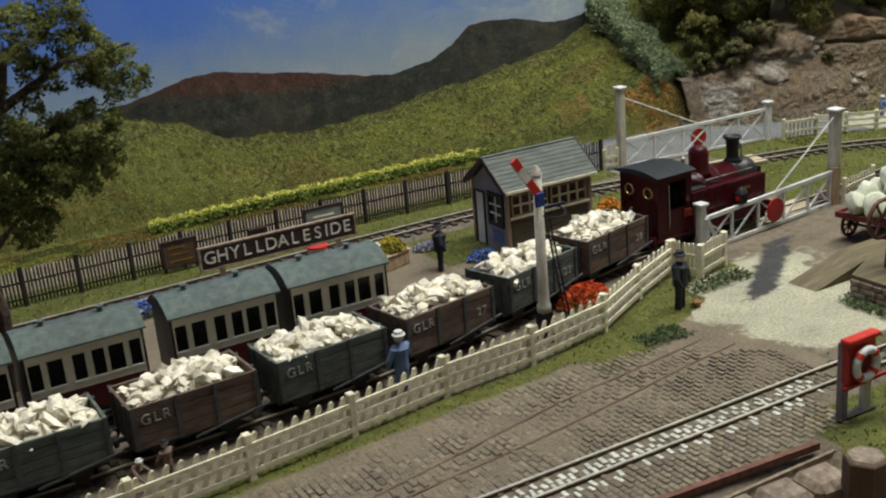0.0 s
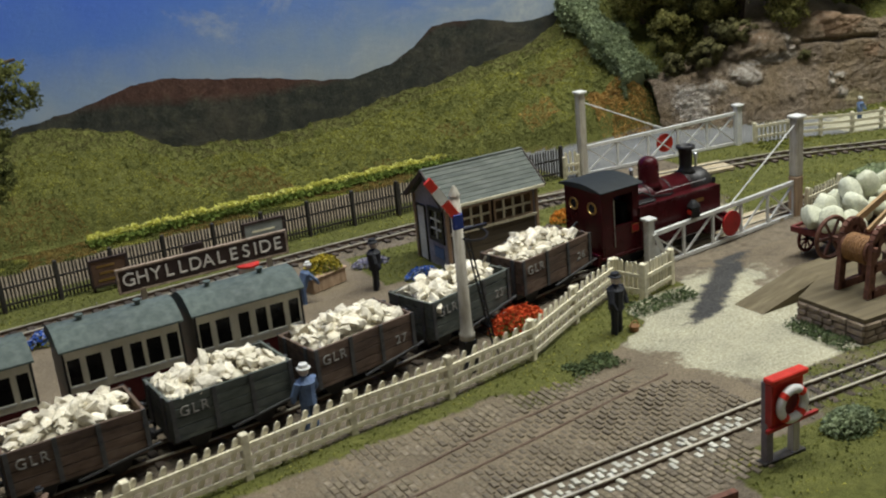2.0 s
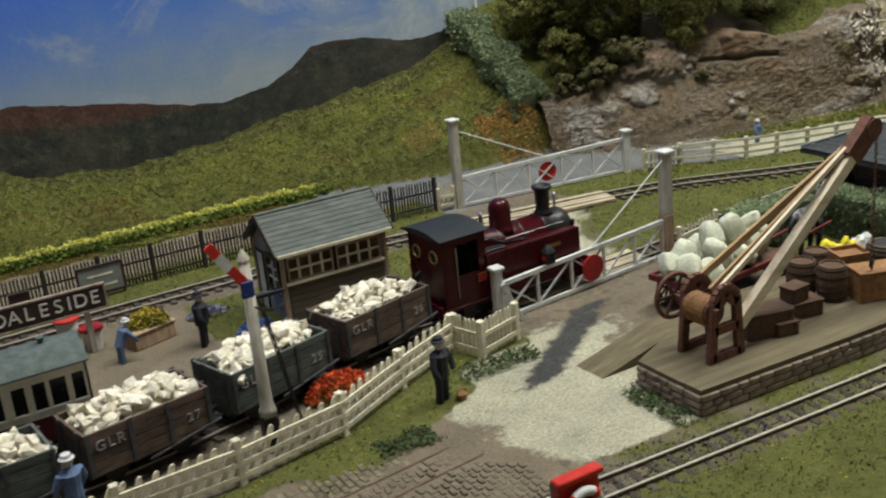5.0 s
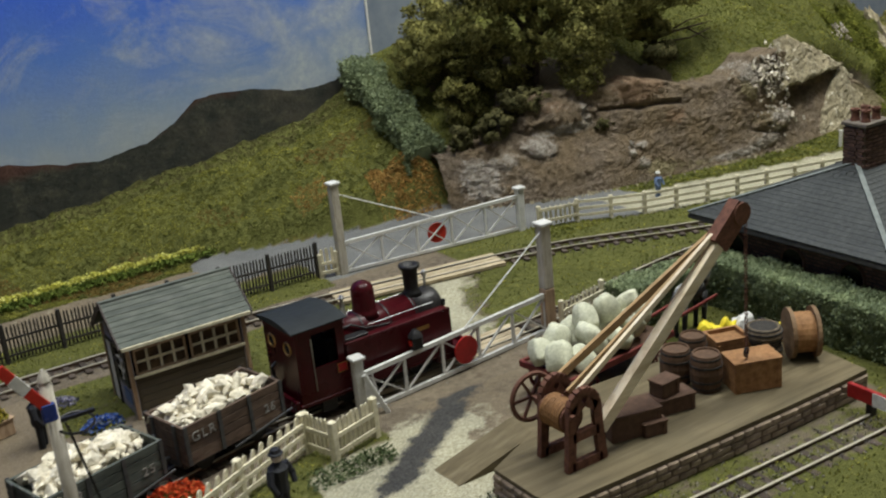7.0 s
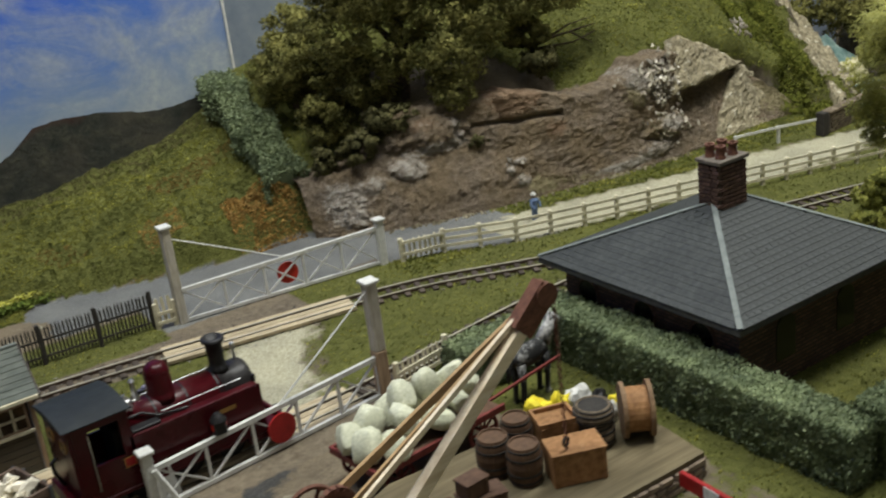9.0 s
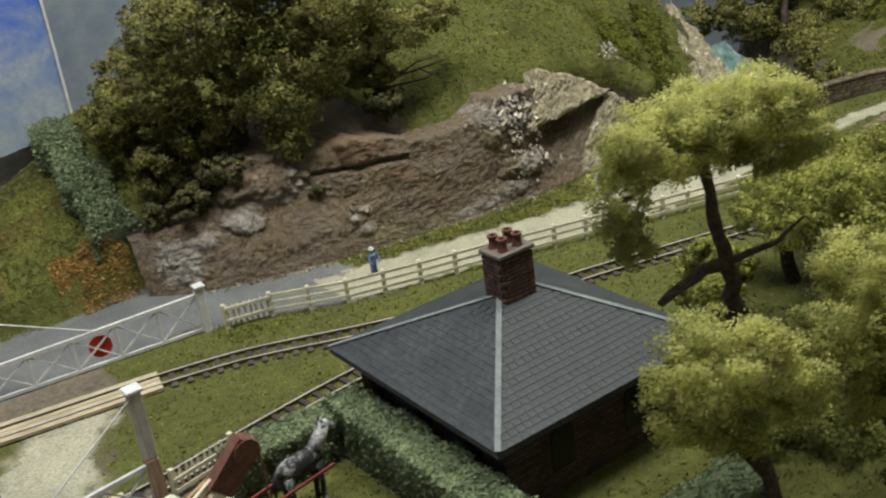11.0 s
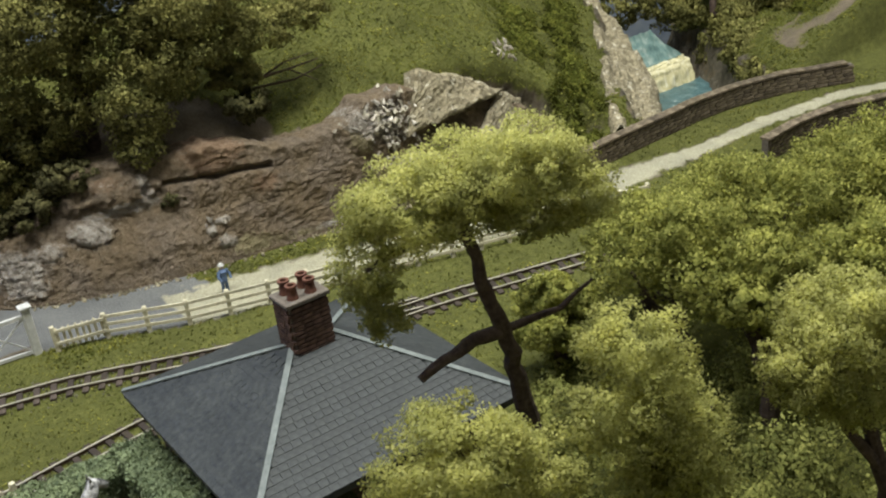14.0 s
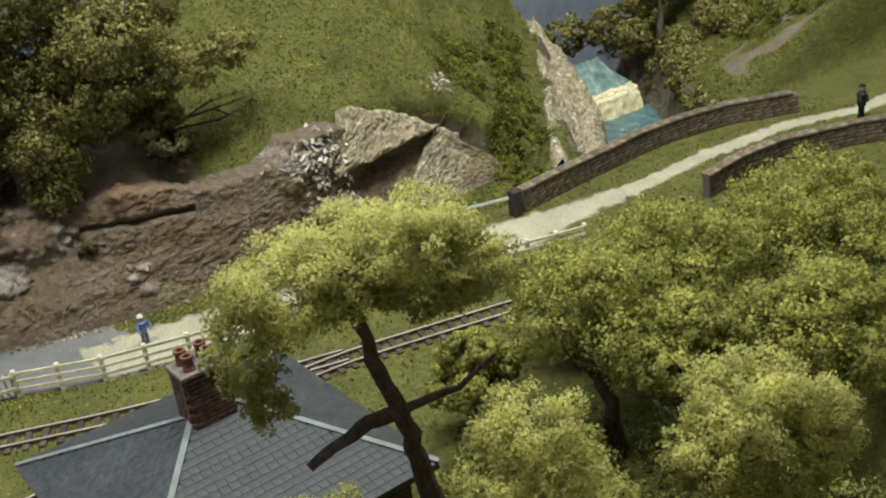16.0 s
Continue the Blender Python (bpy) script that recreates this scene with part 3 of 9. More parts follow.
def ground_material():
    n = Nodes("layout_ground")
    a = n.t.nodes.new("ShaderNodeVertexColor")
    a.layer_name = "zone_a"
    b = n.t.nodes.new("ShaderNodeVertexColor")
    b.layer_name = "zone_b"
    sa = n.t.nodes.new("ShaderNodeSeparateColor")
    sb = n.t.nodes.new("ShaderNodeSeparateColor")
    n.link(a.outputs["Color"], sa.inputs["Color"])
    n.link(b.outputs["Color"], sb.inputs["Color"])
    fine, mid, big = n.noise(1100, 6), n.noise(260, 8, 0.7), n.noise(45, 5)
    edge = n.math("ADD", n.math("MULTIPLY", n.math("SUBTRACT", mid, 0.5), 1.7), n.math("MULTIPLY", n.math("SUBTRACT", n.noise(70, 6, 0.65), 0.5), 0.9))

    def mask(sock):
        return n.ramp(n.math("ADD", sock, edge), [(0.3, (0, 0, 0)), (0.7, (1, 1, 1))])

    col = n.ramp(mid, [(0.3, (0.10, 0.08, 0.057)), (0.7, (0.21, 0.175, 0.13))])
    col = n.mix(mask(sb.outputs["Green"]), col, n.ramp(fine, [(0.3, (0.135, 0.108, 0.073)), (0.7, (0.225, 0.183, 0.13))]))
    col = n.mix(mask(sb.outputs["Red"]), col, n.ramp(fine, [(0.3, (0.115, 0.118, 0.118)), (0.7, (0.19, 0.193, 0.188))]))
    col = n.mix(mask(sa.outputs["Green"]), col, n.ramp(fine, [(0.25, (0.2, 0.183, 0.12)), (0.5, (0.38, 0.36, 0.26)), (0.75, (0.56, 0.54, 0.42))]))
    col = n.mix(mask(sa.outputs["Red"]), col, n.ramp(mid, [(0.3, (0.07, 0.073, 0.02)), (0.5, (0.095, 0.10, 0.027)), (0.7, (0.135, 0.138, 0.039))]))
    col = n.mix(mask(sb.outputs["Blue"]), col, n.ramp(fine, [(0.3, (0.032, 0.032, 0.031)), (0.7, (0.085, 0.083, 0.08))]))
    stone = n.ramp(mid, [(0.28, (0.055, 0.047, 0.033)), (0.5, (0.12, 0.104, 0.075)), (0.72, (0.2, 0.175, 0.13))])
    stone = n.mix(n.ramp(n.noise(75, 9, 0.72), [(0.6, (0, 0, 0)), (0.68, (1, 1, 1))]), stone, (0.36, 0.33, 0.27))
    stone = n.mix(n.ramp(n.noise(60, 5, 0.6), [(0.57, (0, 0, 0)), (0.7, (0.8, 0.8, 0.8))]), stone, (0.16, 0.115, 0.06))
    col = n.mix(mask(sa.outputs["Blue"]), col, stone)
    col = n.mix(0.55, col, n.ramp(big, [(0.3, (0.6, 0.6, 0.6)), (0.7, (1.25, 1.22, 1.15))]), "MULTIPLY")
    n.bump(n.math("ADD", fine, n.math("MULTIPLY", mid, 2.0)), 0.7, 0.0012)
    return n.out(col, 0.93, 0.0, 0.15)


def build_ground():
    """One sheet: fine where the camera looks, one outer ring beyond."""
    xs = np.concatenate([np.arange(-40, -4, 1.5), np.arange(-4, 62, 0.3), np.arange(62, 104, 0.32), np.arange(104, 141, 1.0)])
    ys = np.concatenate([np.arange(-12, 11, 1.5), np.arange(11, 18.6, 0.4), np.arange(18.6, 46, 0.3), np.arange(46, 62.01, 0.25)])
    nx, ny = len(xs), len(ys)
    verts, za, zb = [], [], []
    for y in ys:
        for x in xs:
            x, y = float(x), float(y)
            z = land(x, y)
            g, p, r, ro, e, ash = zone(x, y)
            if r > 0.2 and x < 83:
                y2 = y + 0.7 * min(1.0, r)
                z -= 0.25
            elif r > 0.2:
                q = Vector((x * 0.8, y * 0.8, z * 0.9))
                z += r * (0.55 * noise.turbulence(q, 4, True) - 0.35)
                y2 = y - r * (0.8 * noise.noise(q * 0.6) + 0.4 * noise.noise(q * 1.9))
            else:
                y2 = y
            verts.append((x * U, y2 * U, z * U))
            za.append((g, p, r, 1.0))
            zb.append((ro, e, ash, 1.0))
    faces = [(j * nx + i, j * nx + i + 1, (j + 1) * nx + i + 1, (j + 1) * nx + i) for j in range(ny - 1) for i in range(nx - 1)]
    me = bpy.data.meshes.new("ground")
    me.from_pydata(verts, [], faces)
    for name, rows in (("zone_a", za), ("zone_b", zb)):
        layer = me.color_attributes.new(name, "FLOAT_COLOR", "POINT")
        layer.data.foreach_set("color", np.array(rows, np.float32).reshape(-1))
    me.materials.append(ground_material())
    me.polygons.foreach_set("use_smooth", [True] * len(me.polygons))
    return tagged(new("ground", me), "scenic ground of turf, pale gravel, rock and brown earth", "ground", kind="structure")


build_ground()


# ---- painted backscene ----
def backscene_material():
    n = Nodes("painted_sky")
    sep = n.t.nodes.new("ShaderNodeSeparateXYZ")
    n.link(n.co.outputs["Object"], sep.inputs["Vector"])
    brush = n.noise(26, 8, 0.6)
    height = n.math("ADD", n.math("MULTIPLY", sep.outputs["Z"], 4.6), n.math("MULTIPLY", n.math("SUBTRACT", brush, 0.5), 0.25))
    # the blue deepens upward and leftward
    height = n.math("ADD", height, n.math("MULTIPLY", sep.outputs["X"], -0.25))
    col = n.ramp(height, [(0.08, (0.34, 0.36, 0.33)), (0.26, (0.20, 0.27, 0.38)), (0.42, (0.085, 0.175, 0.48)), (0.66, (0.03, 0.095, 0.56))])
    mp = n.t.nodes.new("ShaderNodeMapping")
    mp.inputs["Scale"].default_value = (1.0, 1.0, 1.7)
    mp.inputs["Rotation"].default_value = (0, 0.35, 0)
    n.link(n.co.outputs["Object"], mp.inputs["Vector"])
    cl = n.add("ShaderNodeTexNoise", Scale=15.0, Detail=10.0, Roughness=0.66, Distortion=0.9)
    n.link(mp.outputs["Vector"], cl.inputs["Vector"])
    lift = n.math("ADD", cl.outputs["Fac"], n.math("MULTIPLY", n.math("SUBTRACT", sep.outputs["X"], 0.34), 0.55))
    fac = n.ramp(lift, [(0.47, (0, 0, 0)), (0.68, (0.75, 0.75, 0.75))])
    dabs = n.noise(240, 6, 0.7)
    cloud = n.ramp(dabs, [(0.3, (0.26, 0.30, 0.36)), (0.7, (0.45, 0.47, 0.45))])
    col = n.mix(fac, col, cloud)
    n.bump(n.noise(420, 6, 0.7), 0.25, 0.0008)
    return n.out(col, 0.75, 0.0, 0.2)


M_SKY = backscene_material()
M_SKYRIGHT = mat("grey_blue_backboard", [(0.15, 0.185, 0.24), (0.20, 0.235, 0.28), (0.25, 0.28, 0.31)], 60, 0.8)

sky = part("backscene", boxed(-60, 48.6, 62.0, 62.6, -2, 60), M_SKY)
tagged(sky, "painted backscene board with blue sky and pale clouds", "backscene", kind="backdrop")
sky2 = part("backscene", box(bmesh.new(), 0, 95, 0, 0.6, -8, 60), M_SKYRIGHT)
sky2.matrix_basis = M(48.75, 62.05, 0, 3)
tagged(sky2, "grey-blue backscene board behind the wooded hill", "backscene", kind="backdrop")
seam = part("trim", boxed(48.6, 48.74, 61.9, 62.2, 6, 60), M_WHITE)
tagged(seam, "pale strip over the joint of the backscene boards", "trim", kind="structure")


MOOR_X = [-40, 0, 10, 14.6, 17.7, 20.1, 22.5, 25.8, 28.8, 31.1, 33.7, 35.4, 36.8, 38.6, 41.7, 43.7, 45.9, 48.5]
MOOR_Z = [4, 4.6, 5.3, 6.0, 6.8, 6.85, 6.4, 5.9, 5.25, 5.05, 5.4, 6.2, 7.35, 7.45, 7.1, 6.6, 6.9, 7.4]
SLOPE_X = [-40, 0, 10, 14.6, 17.7, 20.1, 22.5, 25.8, 28.8, 31.1, 33.7, 35.4, 36.8, 38.6, 48.5]
SLOPE_Z = [4.6, 5.0, 5.6, 6.1, 5.9, 5.5, 5.2, 5.0, 5.1, 5.4, 5.8, 6.4, 7.2, 7.4, 7.6]


def moor_material():
    """Brushed brown crest over a dark grey-green slope; the layer says how far below the crest's edge."""
    n = Nodes("painted_moor")
    a = n.t.nodes.new("ShaderNodeVertexColor")
    a.layer_name = "slope"
    sa = n.t.nodes.new("ShaderNodeSeparateColor")
    n.link(a.outputs["Color"], sa.inputs["Color"])
    streak, dab, wide = n.noise(300, 8, 0.7), n.noise(120, 9, 0.75), n.noise(24, 5, 0.6)
    brown = n.ramp(dab, [(0.3, (0.04, 0.022, 0.018)), (0.5, (0.075, 0.04, 0.031)), (0.7, (0.115, 0.066, 0.048))])
    dark = n.ramp(dab, [(0.3, (0.018, 0.021, 0.018)), (0.5, (0.036, 0.038, 0.031)), (0.72, (0.085, 0.08, 0.055))])
    dark = n.mix(n.ramp(wide, [(0.5, (0, 0, 0)), (0.66, (0.6, 0.6, 0.6))]), dark, (0.075, 0.066, 0.05))
    fac = n.ramp(n.math("ADD", sa.outputs["Red"], n.math("MULTIPLY", n.math("SUBTRACT", n.noise(60, 8, 0.7), 0.5), 0.9)), [(0.35, (0, 0, 0)), (0.65, (1, 1, 1))])
    col = n.mix(fac, brown, dark)
    n.bump(n.math("ADD", streak, dab), 0.6, 0.0015)
    return n.out(col, 0.85, 0.0, 0.15)


def painted_moor():
    verts, paint = [], []
    nx, nz = 240, 26
    for j in range(nz):
        v = j / (nz - 1)
        for i in range(nx):
            x = -40 + 40 * i / 39 if i < 40 else 48.5 * (i - 39) / (nx - 40)
            wob = 0.12 * noise.noise(Vector((x * 0.9, 61.8, 0))) + 0.06 * noise.noise(Vector((x * 3.1, 61.8, 5))) + 0.05 * noise.noise(Vector((x * 9.0, 61.8, 5)))
            top = lin(x, MOOR_X, MOOR_Z) + wob
            z = -1.0 + (top + 1.0) * v
            verts.append((x * U, 61.9 * U, z * U))
            k = 0.5 + (lin(x, SLOPE_X, SLOPE_Z) - z) * 0.5
            paint.append((max(0.0, min(1.0, k)), 0, 0, 1))
    me = bpy.data.meshes.new("backdrop_hill")
    me.from_pydata(verts, [], [(j * nx + i, j * nx + i + 1, (j + 1) * nx + i + 1, (j + 1) * nx + i) for j in range(nz - 1) for i in range(nx - 1)])
    layer = me.color_attributes.new("slope", "FLOAT_COLOR", "POINT")
    layer.data.foreach_set("color", np.array(paint, np.float32).reshape(-1))
    me.materials.append(moor_material())
    return tagged(new("backdrop_hill", me), "brown moor with a dark slope painted on the backscene", "backscene", kind="backdrop")


painted_moor()


# ---- rock face below the wooded hill ----
def rock_material(name):
    """Crumbling brown earth and stone; the layer names pale, tan and reddish patches."""
    n = Nodes(name)
    fine, mid, big = n.noise(1300, 7, 0.7), n.noise(330, 9, 0.72), n.noise(55, 6, 0.6)
    col = n.ramp(mid, [(0.28, (0.12, 0.092, 0.066)), (0.5, (0.245, 0.192, 0.14)), (0.72, (0.37, 0.30, 0.225))])
    col = n.mix(n.ramp(big, [(0.42, (0, 0, 0)), (0.62, (0.8, 0.8, 0.8))]), col, n.ramp(mid, [(0.3, (0.16, 0.115, 0.066)), (0.7, (0.34, 0.255, 0.16))]))
    col = n.mix(n.ramp(n.noise(420, 9, 0.75), [(0.58, (0, 0, 0)), (0.68, (0.7, 0.7, 0.7))]), col, (0.45, 0.39, 0.31))
    a = n.t.nodes.new("ShaderNodeVertexColor")
    a.layer_name = "patches"
    sa = n.t.nodes.new("ShaderNodeSeparateColor")
    n.link(a.outputs["Color"], sa.inputs["Color"])
    ragged = n.math("MULTIPLY", n.math("SUBTRACT", n.noise(260, 10, 0.8), 0.5), 1.9)

    def patch(sock):
        return n.ramp(n.math("ADD", sock, n.math("MULTIPLY", ragged, n.math("GREATER_THAN", sock, 0.04))), [(0.38, (0, 0, 0)), (0.6, (1, 1, 1))])
    col = n.mix(patch(sa.outputs["Blue"]), col, n.ramp(mid, [(0.3, (0.19, 0.12, 0.072)), (0.7, (0.38, 0.265, 0.175))]))
    col = n.mix(patch(sa.outputs["Green"]), col, n.ramp(mid, [(0.3, (0.19, 0.155, 0.085)), (0.7, (0.42, 0.36, 0.215))]))
    col = n.mix(patch(sa.outputs["Red"]), col, n.ramp(mid, [(0.3, (0.24, 0.19, 0.155)), (0.5, (0.42, 0.37, 0.31)), (0.7, (0.66, 0.62, 0.56))]))
    n.bump(n.math("ADD", fine, n.math("MULTIPLY", mid, 3.0)), 1.0, 0.0016)
    return n.out(col, 0.95, 0.0, 0.1)


M_ROCKFACE = rock_material("brown_rock")
M_ROCKTAN = mat("tan_lichened_rock", [(0.11, 0.094, 0.062), (0.25, 0.215, 0.14), (0.42, 0.375, 0.25)], 420, 0.95, bump=1.0, wear=(0.55, 0.51, 0.40), wear_at=0.6)
M_ROCKWHITE = mat("white_jagged_rock", [(0.09, 0.075, 0.068), (0.40, 0.36, 0.31), (0.74, 0.70, 0.64)], 260, 0.9, bump=0.9, island=0.45)

# lie of the face: how far back it stands at four heights
FACE_X = [47.5, 48.5, 50.5, 53, 55.5, 58, 61, 64, 66.5, 69, 71.5, 73.5, 76, 79, 82]
FACE_AT = ((0.0, [52.6, 51.6, 50.3, 49.3, 48.5, 48.0, 47.6, 47.2, 46.8, 46.6, 46.8, 47.0, 47.2, 47.0, 46.4]),
           (1.6, [53.0, 52.2, 50.8, 49.7, 48.8, 48.4, 47.9, 47.5, 47.2, 47.1, 47.6, 47.9, 48.2, 47.9, 47.0]),
           (3.0, [53.6, 52.9, 51.5, 50.6, 49.7, 48.8, 48.0, 47.7, 47.3, 47.2, 48.0, 48.4, 48.7, 48.3, 47.4]),
           (5.2, [54.4, 53.7, 52.6, 51.5, 50.5, 49.1, 48.4, 48.2, 47.6, 47.4, 48.3, 48.8, 49.4, 49.0, 48.0]))
# rounded stones of the face: x, z, half-widths, push
STONES_OUT = [(53.9, 4.45, 2.0, 0.95, 0.95), (52.6, 2.9, 1.0, 0.62, 0.55), (58.9, 5.5, 1.5, 1.1, 0.22), (50.6, 2.4, 0.8, 0.5, 0.3), (49.0, 2.2, 0.8, 0.9, 0.3), (49.3, 0.9, 1.0, 0.5, 0.25), (57.7, 1.75, 0.3, 0.22, 0.22), (58.4, 2.15, 0.38, 0.16, 0.2), (58.3, 1.1, 0.45, 0.3, 0.22), (68.3, 2.0, 1.5, 0.7, 0.5), (66.3, 4.4, 0.8, 1.1, 0.4), (65.3, 0.5, 0.9, 0.3, 0.2), (67.2, 0.8, 1.1, 0.45, 0.3)]
PALE = [(49.2, 1.9, 1.2, 0.9, 0.85), (49.0, 0.7, 1.2, 0.6, 0.6), (50.8, 2.5, 0.7, 0.5, 0.55), (52.6, 2.9, 0.95, 0.65, 1.0), (54.4, 3.65, 1.4, 0.35, 0.85), (55.5, 4.4, 0.35, 0.7, 0.9), (53.6, 4.9, 1.5, 0.3, 0.4), (57.7, 1.75, 0.3, 0.25, 1.1), (58.4, 2.15, 0.45, 0.2, 1.1), (58.3, 1.1, 0.5, 0.35, 1.0), (68.6, 2.0, 1.5, 0.6, 0.8), (64.8, 0.4, 2.2, 0.3, 0.9), (67.4, 0.9, 1.6, 0.4, 0.7), (67.6, 4.8, 1.5, 1.1, 0.8), (66.2, 5.0, 0.7, 0.6, 0.5)]
TAN = [(59.3, 0.7, 1.3, 0.7, 0.7), (62.5, 0.4, 2.6, 0.4, 0.5), (66.2, 4.3, 0.9, 1.2, 0.7), (68.0, 1.9, 2.0, 0.9, 0.6), (78.5, 1.5, 1.8, 1.4, 0.9), (72.0, 5.6, 2.4, 0.9, 0.8)]
RED = [(58.8, 5.4, 1.8, 1.2, 0.9), (61.0, 3.4, 0.9, 0.6, 0.7), (53.6, 4.9, 1.7, 0.5, 0.6)]


def hill_of(table, x, z):
    return sum(k * math.exp(-((x - a) / c) ** 2 - ((z - b) / d) ** 2) for a, b, c, d, k in table)


def stones_out(x, z, wob):
    """Push of the rounded stones, each with a firm edge."""
    best = 0.0
    for a, b, c, d, k in STONES_OUT:
        r = ((x - a) / c) ** 2 + ((z - b) / d) ** 2 + 0.9 * wob
        if r < 1:
            best = max(best, k * min(1.0, 1 - r) ** 0.5 * 0.8)
    return best


def slab(corners, thick, label, parent, seed):
    """A rough solid slab on four corners, its back pushed into the hill."""
    a, b, c, d = (Vector(p) for p in corners)
    out = (b - a).cross(d - a).normalized()
    if out.y > 0:
        out = -out
    nu, nv = 44, 26
    bm = bmesh.new()
    front, back = [], []
    for j in range(nv):
        fr, bk = [], []
        for i in range(nu):
            u, v = i / (nu - 1), j / (nv - 1)
            q = a.lerp(b, u).lerp(d.lerp(c, u), v)
            p = q + Vector((seed, 0, 0))
            edge = Vector((0.22 * noise.noise(p * 1.3), 0, 0.2 * noise.noise(p * 1.3 + Vector((0, 9, 0)))))
            rim = min(1.0, 9 * min(u, 1 - u, v, 1 - v)) ** 0.5
            k = 0.15 * noise.noise(p * 0.8) + 0.10 * noise.noise(p * 2.3) + 0.08 * noise.noise(p * 5.5) - 0.12 * (1 - rim)
            fr.append(bm.verts.new(q + edge + out * k))
            bk.append(bm.verts.new(q + edge * 0.5 - out * thick))
        front.append(fr)
        back.append(bk)
    for g in (front, back):
        for r0, r1 in zip(g, g[1:]):
            for i in range(nu - 1):
                bm.faces.new((r0[i], r0[i + 1], r1[i + 1], r1[i]))
    ring_f = front[0] + [r[-1] for r in front[1:]] + front[-1][-2::-1] + [r[0] for r in front[-2:0:-1]]
    ring_b = back[0] + [r[-1] for r in back[1:]] + back[-1][-2::-1] + [r[0] for r in back[-2:0:-1]]
    for i in range(len(ring_f)):
        k = (i + 1) % len(ring_f)
        bm.faces.new((ring_f[i], ring_f[k], ring_b[k], ring_b[i]))
    return part("slab", bm, M_ROCKTAN, parent, label)


def shard(bm, c, r, rng):
    """An angular splinter of stone."""
    turn = Euler((rng.uniform(-0.9, 0.9), rng.uniform(-0.9, 0.9), rng.uniform(0, 6.3))).to_matrix()
    base = [Vector((math.cos(k * 1.26 + rng.uniform(-0.3, 0.3)) * rng.uniform(0.5, 1.0), math.sin(k * 1.26) * rng.uniform(0.4, 0.9), -0.7)) for k in range(5)]
    top = [v * rng.uniform(0.3, 0.75) + Vector((0, 0, rng.uniform(0.9, 1.9))) for v in base]
    vs = [bm.verts.new(Vector(c) + (turn @ v) * r) for v in base + top]
    bm.faces.new(vs[:5][::-1])
    bm.faces.new(vs[5:])
    for k in range(5):
        bm.faces.new((vs[k], vs[(k + 1) % 5], vs[5 + (k + 1) % 5], vs[5 + k]))


